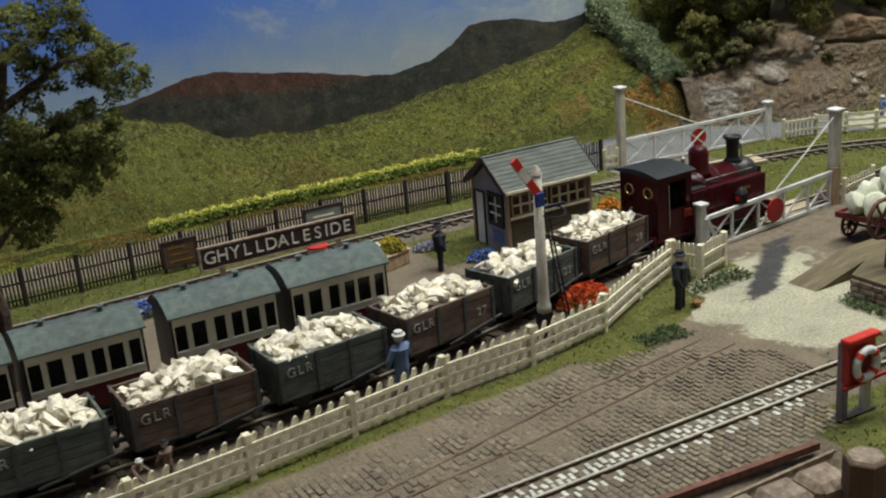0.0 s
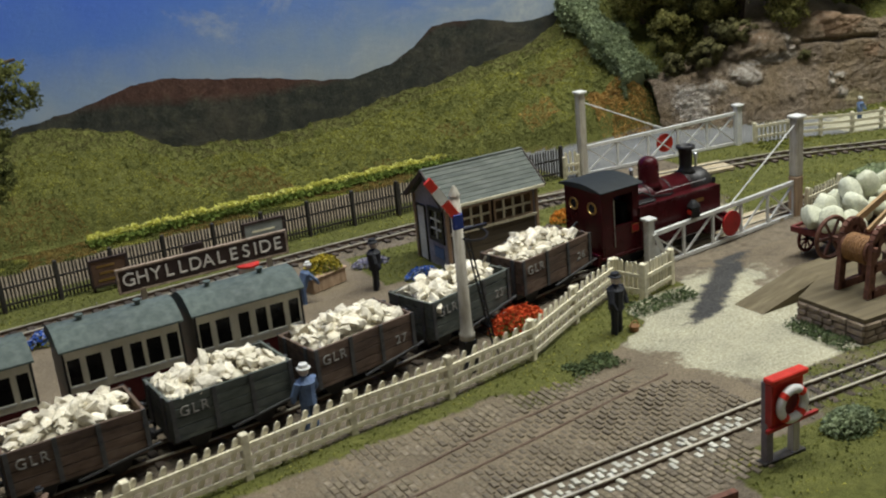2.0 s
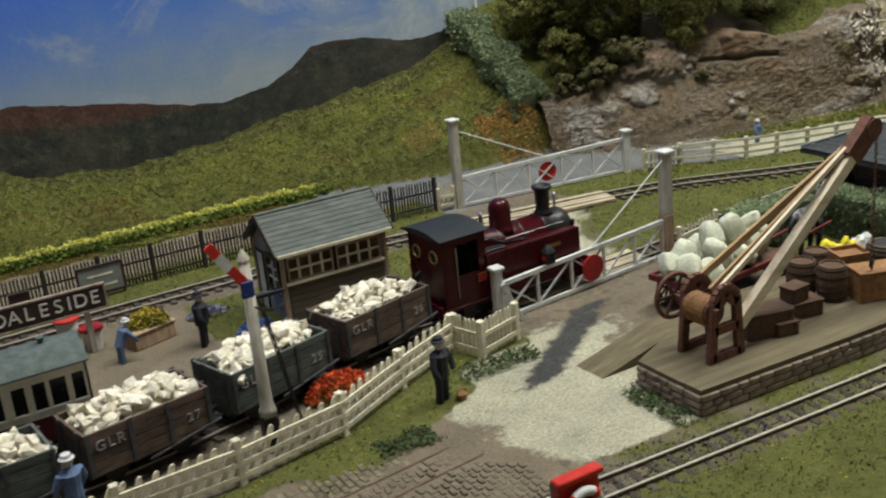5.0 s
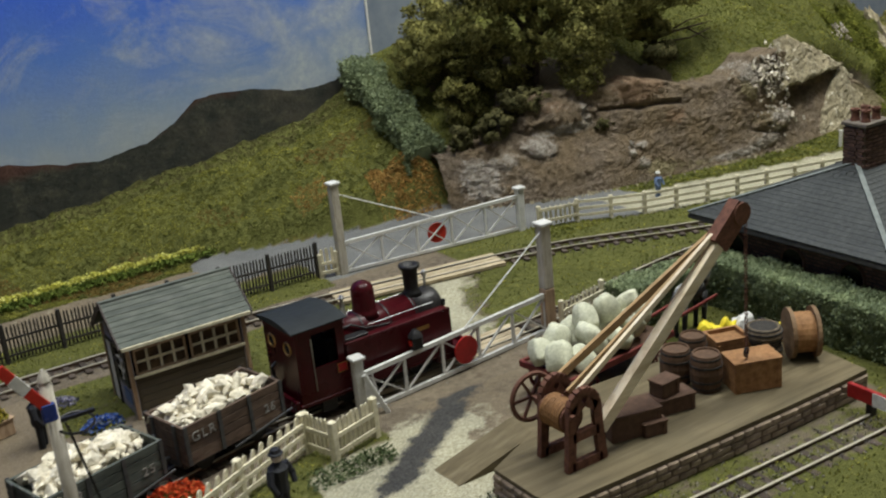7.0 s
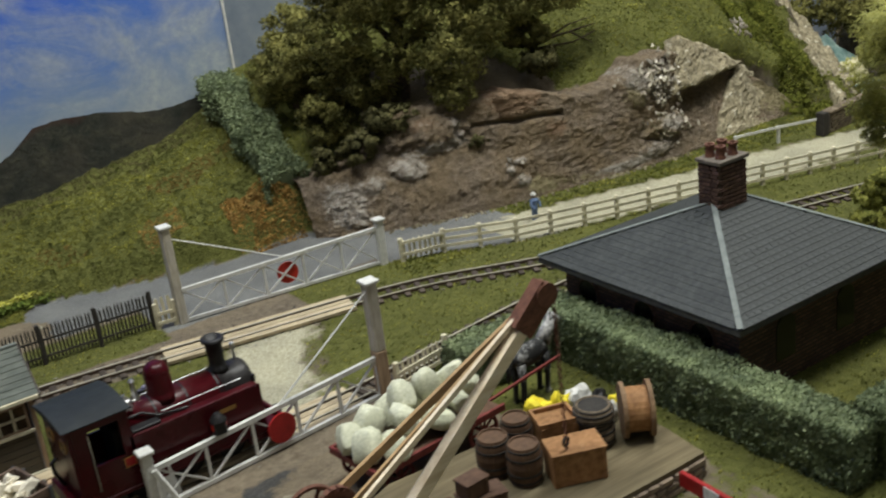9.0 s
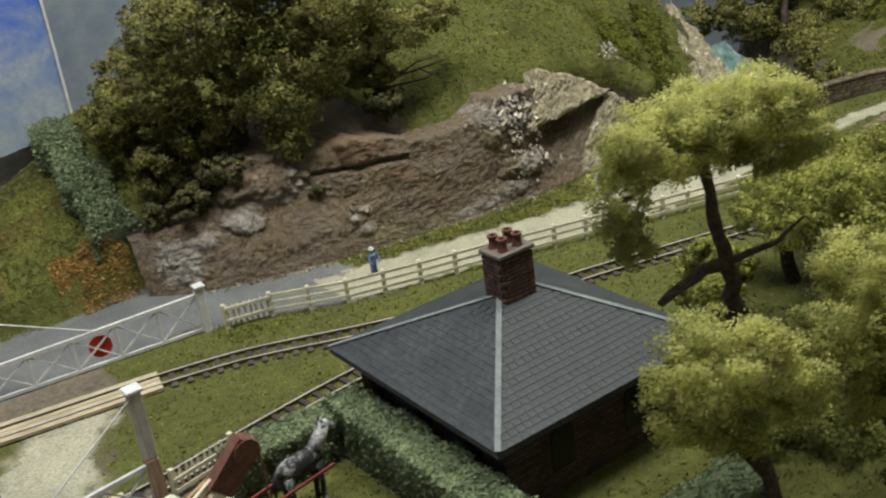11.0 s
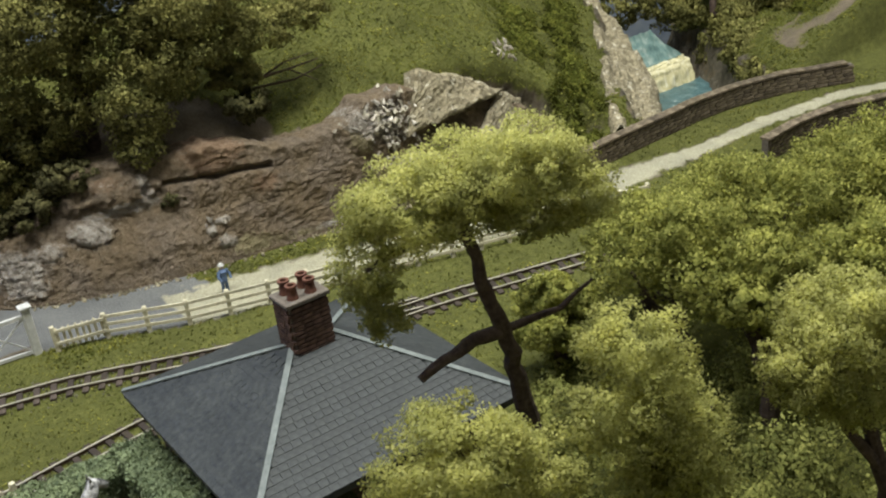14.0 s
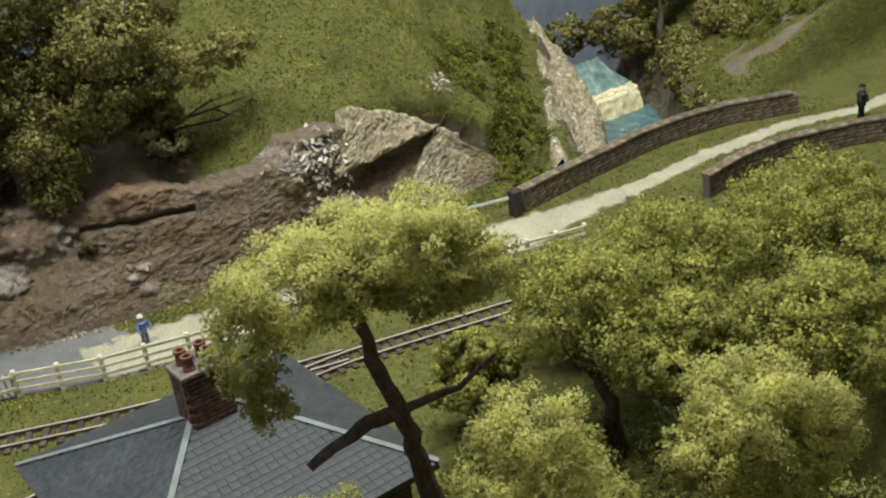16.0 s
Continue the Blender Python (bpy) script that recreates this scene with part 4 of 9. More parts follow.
def rock_face():
    t = thing("rock_face", M(0, 0), "steep brown earth and rock face with pale crumbling outcrops", "rock face", kind="structure")
    xs = np.arange(47.5, 80.0, 0.1)
    deep = 66
    verts, paint = [], []
    for j in range(deep):
        s = j / (deep - 1)
        for x in xs:
            x = float(x)
            wave = noise.noise(Vector((x * 0.7, 0, 9)))
            hgt = lin(x, CLIFF_X, CLIFF_Z) + lin(x, [69, 71, 73, 76, 78, 80], [0.45, -0.5, -0.9, -1.1, -1.6, -2.2]) + 0.3 * wave + 0.15 * noise.noise(Vector((x * 2.6, 0, 3)))
            z = -0.25 + (hgt + 0.25) * min(1.0, s / 0.88)
            y = float(np.interp(z, [h for h, _ in FACE_AT], [lin(x, FACE_X, row) for _, row in FACE_AT]))
            y += 2.0 * max(0.0, s - 0.86) / 0.14
            q = Vector((x, y, z))
            fade = min(1.0, 6 * s) * min(1.0, (1 - s) / 0.12)
            f1, f2 = noise.noise(q * 0.9), noise.noise(q * 2.7)
            k = 0.13 * f1 + 0.055 * f2 + 0.04 * noise.noise(q * 6.0) + 0.04 * noise.noise(q * 13.0) + 0.05 * noise.noise(Vector((x * 2.2, y, z * 7.0)))
            # rough pale ground at the corner and crumbled outcrops
            broken = max(0.3 * math.exp(-((x - 49.0) / 1.3) ** 2), math.exp(-((x - 67.8) / 1.9) ** 2 - ((z - 4.6) / 1.4) ** 2), 0.8 * math.exp(-((x - 68.2) / 1.8) ** 2 - ((z - 1.7) / 1.1) ** 2))
            k += broken * (0.38 * abs(noise.noise(q * 2.2)) + 0.3 * noise.noise(q * 5.0) + 0.12 * noise.noise(q * 11.0))
            k += stones_out(x, z, f1 + 0.6 * f2)
            # ledges: under the red knob, and the long hollow beneath the tan slab
            if 56.3 < x < 61.5:
                k -= 0.42 * math.exp(-((z - 4.35 - 0.1 * f1 + 0.05 * (x - 58)) / 0.13) ** 2)
            if 57.4 < x < 58.6:
                k -= 0.4 * math.exp(-((x - 57.3 - 0.35 * (6.8 - z)) / 0.2) ** 2) * (1 if z > 4.3 else 0)
            k -= 0.75 * math.exp(-((x - 71.9) / 2.0) ** 2 - ((z - 3.0 - 0.1 * (x - 71)) / 0.6) ** 2)
            k *= fade
            verts.append(((x + 0.16 * noise.noise(q * 1.9) * fade) * U, (y - 0.95 * k) * U, (z + 0.16 * k - (0.7 if j == deep - 1 else 0)) * U))
            paint.append((hill_of(PALE, x, z), hill_of(TAN, x, z), hill_of(RED, x, z), 1.0))
    nx = len(xs)
    faces = [(j * nx + i, j * nx + i + 1, (j + 1) * nx + i + 1, (j + 1) * nx + i) for j in range(deep - 1) for i in range(nx - 1)]
    me = bpy.data.meshes.new("rock_slope")
    me.from_pydata(verts, [], faces)
    layer = me.color_attributes.new("patches", "FLOAT_COLOR", "POINT")
    layer.data.foreach_set("color", np.array(paint, np.float32).reshape(-1))
    me.materials.append(M_ROCKFACE)
    new("rock_slope", me).parent = t
    # one broad slab above the dark hollow, one below it
    slab(((68.8, 46.75, 3.8), (76.4, 48.3, 3.85), (74.3, 48.8, 5.2), (70.6, 48.2, 6.6)), 1.0, "broad tan slab above a dark hollow", t, 3)
    slab(((71.4, 46.7, -0.3), (78.2, 47.0, -0.3), (78.0, 48.8, 2.9), (76.2, 48.6, 3.8)), 0.8, "tan grassy slab below the hollow", t, 8)
    # splinters of the white outcrop, the corner by the road, and the bare patch above the slabs
    rng = random.Random(29)
    for cx, cy, cz, wx, wz, n, size, label in ((67.9, 46.95, 4.7, 1.5, 1.35, 170, 0.19, "jagged white splinters with dark hollows"), (68.6, 46.75, 2.1, 1.4, 0.9, 80, 0.16, "white splinters lower on the face"), (77.5, 49.6, 5.7, 0.75, 0.5, 26, 0.17, "pale splinters in the turf above"), (57.9, 48.1, 1.6, 0.7, 0.55, 9, 0.15, "white chips in the earth"), (48.9, 51.4, 1.2, 0.9, 1.0, 9, 0.13, "pale stones at the corner of the face")):
        bm = bmesh.new()
        for k in range(n):
            x, z = rng.gauss(cx, wx * 0.55), rng.gauss(cz, wz * 0.55)
            y = float(np.interp(z, [h for h, _ in FACE_AT], [lin(x, FACE_X, row) for _, row in FACE_AT])) - 0.1 if cz < 5 else cy + 0.8 * (z - cz)
            shard(bm, (x, y + rng.uniform(-0.25, 0.12), z), size * rng.uniform(0.4, 1.1), rng)
        part("outcrop", bm, M_ROCKWHITE, t, label)
    # loose stones fallen from the outcrops
    bm = bmesh.new()
    for k in range(150):
        x = rng.choice((rng.uniform(62, 69.5), rng.uniform(49, 54), rng.uniform(54, 66)))
        y = lin(x, FACE_X, FACE_AT[0][1]) - rng.uniform(0.05, 0.45)
        shard(bm, (x, y, 0.05), rng.uniform(0.05, 0.13), rng)
    tagged(part("rubble", bm, M_ROCKTAN, t, "crumbled stones along the foot"), kind="stuff")
    # bare face of the spur above the gorge: from the turf's edge down to the stream
    inner = ((91.5, 58.2, 4.7), (90.2, 56, 3.0), (88.7, 54, 2.1), (85.4, 50, 1.6), (82.6, 46.6, 0.7), (81.4, 45.2, 0.3))
    outer = ((92.3, 58.2, 4.5), (92.8, 55.5, 1.6), (92.3, 52.4, -0.9), (90.5, 50, -1.7), (87.4, 47, -1.6), (86.0, 45.4, -1.4))
    at = [0, 0.2, 0.4, 0.65, 0.9, 1]
    rows = []
    bm = bmesh.new()
    for j in range(90):
        s = j / 89
        p, q = (Vector([lin(s, at, [r[i] for r in line]) for i in range(3)]) for line in (inner, outer))
        row = []
        for i in range(30):
            u = i / 29
            c = p.lerp(q, min(1.0, u / 0.9))
            c.x += 0.5 * noise.noise(Vector((0, c.y * 0.8, 4))) * (1 - u)
            k = 0.3 * noise.noise(c * 1.1) + 0.26 * noise.noise(c * 2.8) + 0.14 * noise.noise(c * 6.5)
            lift = 0.14 + 0.45 * math.exp(-((u - 0.8) / 0.13) ** 2) + 0.25 * math.exp(-((u - 0.12) / 0.12) ** 2)
            if u > 0.9:
                lift, c.x = lift - 26 * (u - 0.9), c.x + 3 * (u - 0.9)
            row.append(bm.verts.new((c.x + 0.4 * k, c.y, c.z + lift + k - (0.5 if i == 0 else 0))))
        rows.append(row)
    for r0, r1 in zip(rows, rows[1:]):
        for i in range(29):
            bm.faces.new((r0[i], r0[i + 1], r1[i + 1], r1[i]))
    part("rock_edge", bm, M_ROCKTAN, t, "bare tan face of the spur beside the stream")
    return t


rock_face()

# ---- tracks ----
def smooth_path(pts, step):
    """Even steps along a rounded line through points."""
    p = np.array(pts, float)
    d = np.r_[0, np.cumsum(np.hypot(*np.diff(p, axis=0).T))]
    fine = np.linspace(0, d[-1], 400)
    xy = np.stack([np.interp(fine, d, p[:, 0]), np.interp(fine, d, p[:, 1])], 1)
    for _ in range(40):
        xy[1:-1] = (xy[:-2] + 2 * xy[1:-1] + xy[2:]) / 4
    d = np.r_[0, np.cumsum(np.hypot(*np.diff(xy, axis=0).T))]
    at = np.arange(0, d[-1], step)
    return np.stack([np.interp(at, d, xy[:, 0]), np.interp(at, d, xy[:, 1])], 1)


def ribbon(bm, xy, off, w, z0, z1):
    """A bar along a path, shifted sideways by off."""
    t = np.gradient(xy, axis=0)
    t /= np.linalg.norm(t, axis=1)[:, None]
    nrm = np.stack([-t[:, 1], t[:, 0]], 1)
    rows = []
    for (x, y), (a, b) in zip(xy, nrm):
        g = dip(x, y)
        rows.append([bm.verts.new((x + a * (off + s * w / 2), y + b * (off + s * w / 2), g + z)) for s, z in ((-1, z0), (1, z0), (1, z1), (-1, z1))])
    for r0, r1 in zip(rows, rows[1:]):
        for k in range(4):
            bm.faces.new((r0[k], r0[(k + 1) % 4], r1[(k + 1) % 4], r1[k]))
    bm.faces.new(rows[0][::-1])
    bm.faces.new(rows[-1])
    return bm


GAUGE = 0.9
SLEEPER = mesh_of(boxed(-0.13, 0.13, -0.85, 0.85, -0.05, 0.06, 0.015), "sleeper", M_SLEEPER)


def track(pts, label, sleepers=(-99, 999), ballast=True, rail_z=0.22, seed=3, bed=0.045):
    xy = smooth_path(pts, 0.5)
    t = thing("track", M(0, 0), label, "railway track", kind="structure")
    for s in (-1, 1):
        rail = part("rail", ribbon(bmesh.new(), xy, s * GAUGE / 2, 0.085, rail_z - 0.045, rail_z), M_RAIL, t, "worn bright rail head")
        part("rail_web", ribbon(bmesh.new(), xy, s * GAUGE / 2, 0.06, rail_z - 0.17, rail_z - 0.046), M_RAILSIDE, rail, "rusty brown rail side")
    rng = random.Random(seed)
    dens = smooth_path(pts, 0.68)
    tang = np.gradient(dens, axis=0)
    for (x, y), (a, b) in zip(dens, tang):
        if sleepers[0] < x < sleepers[1] and -6 < x < 100:
            piece("sleeper", SLEEPER, t, M(x, y, dip(x, y) + bed, math.degrees(math.atan2(b, a)) + rng.uniform(-2, 2)))
    if ballast:
        r = np.random.default_rng(seed)
        k = r.integers(0, len(xy), 5200)
        tt = np.gradient(xy, axis=0)
        tt /= np.linalg.norm(tt, axis=1)[:, None]
        off = r.normal(0, 0.55, len(k))
        c = xy[k] + np.stack([-tt[k, 1], tt[k, 0]], 1) * off[:, None] + r.normal(0, 0.2, (len(k), 2))
        keep = (c[:, 0] > max(-6, sleepers[0])) & (c[:, 0] < sleepers[1])
        c = c[keep]
        z = np.array([dip(a, b) for a, b in c]) + 0.02 + 0.03 * r.random(len(c))
        b = scatter("ballast", np.c_[c, z], r.uniform(0.035, 0.075, len(c)), M_BALLAST, t, seed)
        tagged(b, kind="stuff")
    return xy, t


MAIN = [(-25, 30.6), (4, 31.2), (12, 31.6), (17, 32.3), (21, 33.3), (25, 34.6), (28.5, 35.5), (32, 36.05), (40.5, 36.05), (45, 36.6), (50, 37.15), (56, 37.3), (62, 36.9), (70, 34.7), (85, 30)]
main_xy, _ = track(MAIN, "narrow-gauge running line curving over the level crossing", seed=5)
track([(-25, 35.0), (8, 35.15), (16, 35.4), (24, 35.85), (30.5, 36.05)], "platform siding in dark ballast", seed=6)
track([(-25, 45.4), (5, 45.45), (20, 46.0), (27, 46.05), (33.8, 45.4), (38.5, 44.6), (44.2, 43.6), (48, 42.6), (52.9, 40.2), (57, 38.6), (62.4, 36.95)], "back line running past the signal box", seed=7)
track([(-25, 22.0), (10, 22.3), (26, 22.2), (36, 21.75), (43.6, 21.5)], "yard siding set in stone paving, ending at a buffer stop", sleepers=(26.5, 999), rail_z=0.15, seed=8, bed=-0.045)

ruts = thing("inset_rails", M(0, 0), "pair of dark worn rails sunk flush in the yard paving", "railway track", kind="structure")
for line in ([(7, 24.1), (13, 25.2), (17.9, 26.2), (21.6, 26.6), (25.2, 27.05)], [(7, 23.7), (12.7, 24.3), (16, 24.6), (19.4, 25.1), (23, 25.7), (25.5, 26.0)]):
    xy = smooth_path(line, 0.5)
    part("rail", ribbon(bmesh.new(), xy, 0.0, 0.08, -0.06, 0.02), M_RAILSIDE, ruts)

# timber boards between the rails on the crossings
cross = thing("crossing_boards", M(0, 0), "weathered timber boards laid between rails of a level crossing", "crossing boards", kind="structure")
far_line = smooth_path([(27, 46.05), (33.8, 45.4), (38.5, 44.6), (44.2, 43.6), (48, 42.6)], 0.5)
for off, w in ((-0.24, 0.3), (0.1, 0.3), (0.66, 0.3), (-0.72, 0.34)):
    part("board", ribbon(bmesh.new(), far_line[18:36], off, w, 0.05, 0.19), M_BOARD, cross)
near_line = smooth_path([(30.5, 35.9), (32, 36.05), (40.5, 36.05), (45, 36.6)], 0.5)
for off, w in ((-0.2, 0.3), (0.14, 0.3), (0.7, 0.32), (-0.72, 0.34)):
    part("board", ribbon(bmesh.new(), near_line[2:20], off, w, 0.05, 0.19), M_BOARD, cross)


# ---- white paling fence along the yard ----
def picket_bm(h, w=0.17, t=0.07):
    bm = bmesh.new()
    prism(bm, [(-w / 2, 0), (w / 2, 0), (w / 2, h - 0.1), (w * 0.3, h - 0.02), (0, h), (-w * 0.3, h - 0.02), (-w / 2, h - 0.1)], 1, -t / 2, t / 2)
    return bm


def post_bm(h, w=0.26, cap=0.0):
    bm = boxed(-w / 2, w / 2, -w / 2, w / 2, -0.3, h, 0.03)
    if cap:
        box(bm, -w / 2 - 0.05, w / 2 + 0.05, -w / 2 - 0.05, w / 2 + 0.05, h, h + cap, 0.02)
    return bm


PICKET_SLANT = mesh_of(picket_bm(1.42), "picket", M_CREAM)
PICKET_UP = mesh_of(picket_bm(1.35, 0.15), "picket", M_CREAM)
PICKET_SMALL = mesh_of(picket_bm(1.0, 0.12, 0.05), "picket", M_CREAM)
POST = mesh_of(post_bm(1.5), "post", M_CREAM)
POST_SMALL = mesh_of(post_bm(1.25, 0.2), "post", M_CREAM)


def picket_fence(line, label, rails, picket, spacing, slant=0.0, post=POST, group="", front=-0.1, z0=0.12, first_post=True, material=M_CREAM):
    f = thing("picket_fence", M(0, 0), label, "fence", group)
    rng = random.Random(len(line) + int(line[0][0] * 7))
    for k, (p, q) in enumerate(zip(line, line[1:])):
        a = math.degrees(math.atan2(q[1] - p[1], q[0] - p[0]))
        ln = math.hypot(q[0] - p[0], q[1] - p[1])
        gp, gq = dip(*p), dip(*q)
        if k or first_post:
            piece("post", post, f, M(*p, gp, a + rng.uniform(-3, 3), rng.uniform(-1.5, 1.5), rng.uniform(-1.5, 1.5)))
        ux, uy = (q[0] - p[0]) / ln, (q[1] - p[1]) / ln
        fx, fy = uy * -front, -ux * -front
        for z in rails:
            bm = bmesh.new()
            bar(bm, (p[0] + fx, p[1] + fy, gp + z + rng.uniform(-0.02, 0.02)), (q[0] + fx, q[1] + fy, gq + z + rng.uniform(-0.02, 0.02)), 0.07, 0.15)
            part("fence_rail", bm, material, f)
        count = max(1, int(ln / spacing))
        for i in range(count):
            s = (i + 0.5) / count
            piece("picket", picket, f, M(p[0] + (q[0] - p[0]) * s, p[1] + (q[1] - p[1]) * s, gp + (gq - gp) * s + z0 + rng.uniform(-0.03, 0.03), a, 0, slant + rng.uniform(-2, 2)))
    piece("post", post, f, M(*line[-1], dip(*line[-1]), a))
    return f


picket_fence([(1.0, 27.3), (4.5, 27.5), (8.1, 27.9), (11.65, 28.4), (15.3, 28.95), (18.9, 29.15), (22.6, 29.85), (25.6, 31.5), (28.5, 33.0)],
             "cream wooden paling fence with slanted pickets beside the railway", (0.3, 0.72, 1.12), PICKET_SLANT, 0.42, 22.0)
picket_fence([(28.65, 33.0), (29.0, 31.7), (30.9, 32.35)], "weathered cream picket fence round the gate post", (0.35, 0.95), PICKET_UP, 0.21, group="crossing pickets")
picket_fence([(41.4, 35.15), (44.0, 35.6)], "small cream picket fence beside the crossing gate", (0.3, 0.75), PICKET_SMALL, 0.24, post=POST_SMALL, group="crossing pickets")
picket_fence([(36.9, 48.1), (37.7, 47.95)], "short cream picket fence beside the crossing gate", (0.3, 0.75), PICKET_UP, 0.26, post=POST_SMALL, group="crossing pickets")
picket_fence([(48.7, 45.9), (50.8, 45.35)], "small cream wicket fence by the lane", (0.4, 1.0), PICKET_SMALL, 0.26, post=POST_SMALL, group="crossing pickets")


def rail_fence(line, label, heights, spacing, post, material):
    f = thing("rail_fence", M(0, 0), label, "fence")
    for p, q in zip(line, line[1:]):
        ln = math.hypot(q[0] - p[0], q[1] - p[1])
        a = math.degrees(math.atan2(q[1] - p[1], q[0] - p[0]))
        for i in range(max(1, round(ln / spacing))):
            s = i / max(1, round(ln / spacing))
            piece("post", post, f, M(p[0] + (q[0] - p[0]) * s, p[1] + (q[1] - p[1]) * s, 0, a))
        for z in heights:
            bm = bmesh.new()
            bar(bm, (p[0], p[1] - 0.1, z), (q[0], q[1] - 0.1, z), 0.06, 0.14)
            part("fence_rail", bm, material, f)
    piece("post", post, f, M(*line[-1], 0, a))
    return f


rail_fence([(50.8, 45.35), (54.0, 43.6), (57.5, 42.45), (61.0, 41.45), (66.0, 39.9), (71.6, 38.2), (76, 36.9)], "cream post-and-rail fence beside the pale lane", (0.35, 0.72, 1.1), 1.55, POST_SMALL, M_CREAM)
rail_fence([(70.9, 44.3), (73.8, 43.6), (76.5, 42.7)], "white handrail on short posts leading to the bridge parapet", (1.0,), 2.4, mesh_of(post_bm(1.05, 0.18), "post", M_WHITE), M_WHITE)

# black paling fence
BLACK_PICKET = mesh_of(prism(bmesh.new(), [(-0.04, 0), (0.04, 0), (0.04, 1.5), (0, 1.64), (-0.04, 1.5)], 1, -0.02, 0.02), "picket", M_BLACKFENCE)
BLACK_POST = mesh_of(boxed(-0.085, 0.085, -0.085, 0.085, -0.2, 1.84, 0.02), "post", M_BLACKFENCE)
for x0, x1 in ((0.5, 24.6), (24.6, 36.8)):
    f = thing("paling_fence", M(0, 0), "black iron-looking paling fence behind the back line", "fence", "back fence")
    n = int((x1 - x0) / 0.16)
    for i in range(n):
        x = x0 + (x1 - x0) * (i + 0.5) / n
        y = lin(x, [0, 24, 33, 36.8], [48.7, 49.0, 48.6, 48.3])
        piece("picket", BLACK_PICKET, f, M(x, y, 0.08 + 0.015 * math.sin(i * 1.7), 0, 0, 0.5 * math.sin(i * 2.3)))
    m = max(1, round((x1 - x0) / 2.45))
    for i in range(m + (x1 > 30)):
        x = x0 + (x1 - x0) * i / m
        piece("post", BLACK_POST, f, M(x, lin(x, [0, 24, 33, 36.8], [48.7, 49.0, 48.6, 48.3]) - 0.08, 0))
    for z in (0.35, 1.1):
        for xa, xb in ((x0, (x0 + x1) / 2), ((x0 + x1) / 2, x1)):
            bm = bmesh.new()
            ya, yb = (lin(v, [0, 24, 33, 36.8], [48.7, 49.0, 48.6, 48.3]) for v in (xa, xb))
            bar(bm, (xa, ya - 0.05, z), (xb, yb - 0.05, z), 0.04, 0.09)
            part("fence_rail", bm, M_BLACKFENCE, f)


# ---- level-crossing gates ----
def crossing_gate(p, q, z0, h0, h1, posts, disc_at, disc_r, label, stay_from, lamp=0.0, disc_mat=M_BRIGHTRED):
    """A braced timber gate from p to q, its target disc and its stay."""
    g = thing("crossing_gate", M(0, 0), label, "level-crossing gate", "level-crossing gates")
    P = lambda s, z: Vector((p[0] + (q[0] - p[0]) * s, p[1] + (q[1] - p[1]) * s, z))
    top = lambda s: z0 + h0 + (h1 - h0) * s
    a = math.degrees(math.atan2(q[1] - p[1], q[0] - p[0]))
    part("top_bar", bar(bmesh.new(), P(0, top(0)), P(1, top(1)), 0.15, 0.17), M_WHITE, g)
    part("bottom_bar", bar(bmesh.new(), P(0, z0), P(1, z0), 0.15, 0.15), M_WHITE, g)
    n = 5
    for i in range(n + 1):
        s = i / n
        part("upright", bar(bmesh.new(), P(s, z0), P(s, top(s)), 0.11), M_WHITE, g)
    for i in range(n):
        s0, s1 = i / n, (i + 1) / n
        part("brace", bar(bmesh.new(), P(s0, z0 + 0.05), P(s1, top(s1) - 0.05), 0.075), M_WHITE, g)
        if i % 2 == 0 or p[1] > 40:
            part("brace", bar(bmesh.new(), P(s0, top(s0) - 0.05), P(s1, z0 + 0.05), 0.06), M_WHITE, g)
    c = P(disc_at, (z0 + top(disc_at)) / 2)
    nrm = Vector((math.sin(radians(a)), -math.cos(radians(a)), 0))
    bm = turned(bmesh.new(), [(disc_r, -0.04), (disc_r, 0.04)], 28, Matrix.Translation(c + nrm * (0.14 if p[1] < 40 else -0.12)) @ pose(0, 0, 0, 90, 0, a))
    part("disc", bm, disc_mat, g, "round red target disc")
    if stay_from:
        part("stay_rod", tube(bmesh.new(), [stay_from, P(disc_at, top(disc_at))], 0.035, 6), M_WHITE, g)
    if lamp:
        l = P(lamp, top(lamp))
        bm = boxed(l.x - 0.22, l.x + 0.22, l.y - 0.2, l.y + 0.2, l.z + 0.1, l.z + 0.62, 0.05)
        turned(bm, [(0.3, 0.6), (0.2, 0.75), (0.1, 0.86)], 10, Matrix.Translation(l))
        lam = part("gate_lamp", bm, M_BLACK, g, "black gate lamp")
        part("lens", turned(bmesh.new(), [(0.12, -0.25), (0.1, 0.25)], 12, Matrix.Translation(l + Vector((0, 0, 0.38))) @ pose(0, 0, 0, 90, 0, 90)), M_BRIGHTRED, lam, "red lamp lens")
    return g


crossing_gate((31.7, 34.35), (40.75, 35.35), -0.1, 1.42, 1.55, (), 0.515, 0.56, "white braced level-crossing gate with a red disc and lamp", (40.7, 35.3, 4.15), 0.27, M_REDPAINT)
crossing_gate((38.15, 47.75), (47.8, 46.55), 0.12, 1.45, 1.75, (), 0.52, 0.52, "white braced level-crossing gate with a red disc", (38.0, 47.8, 4.1))


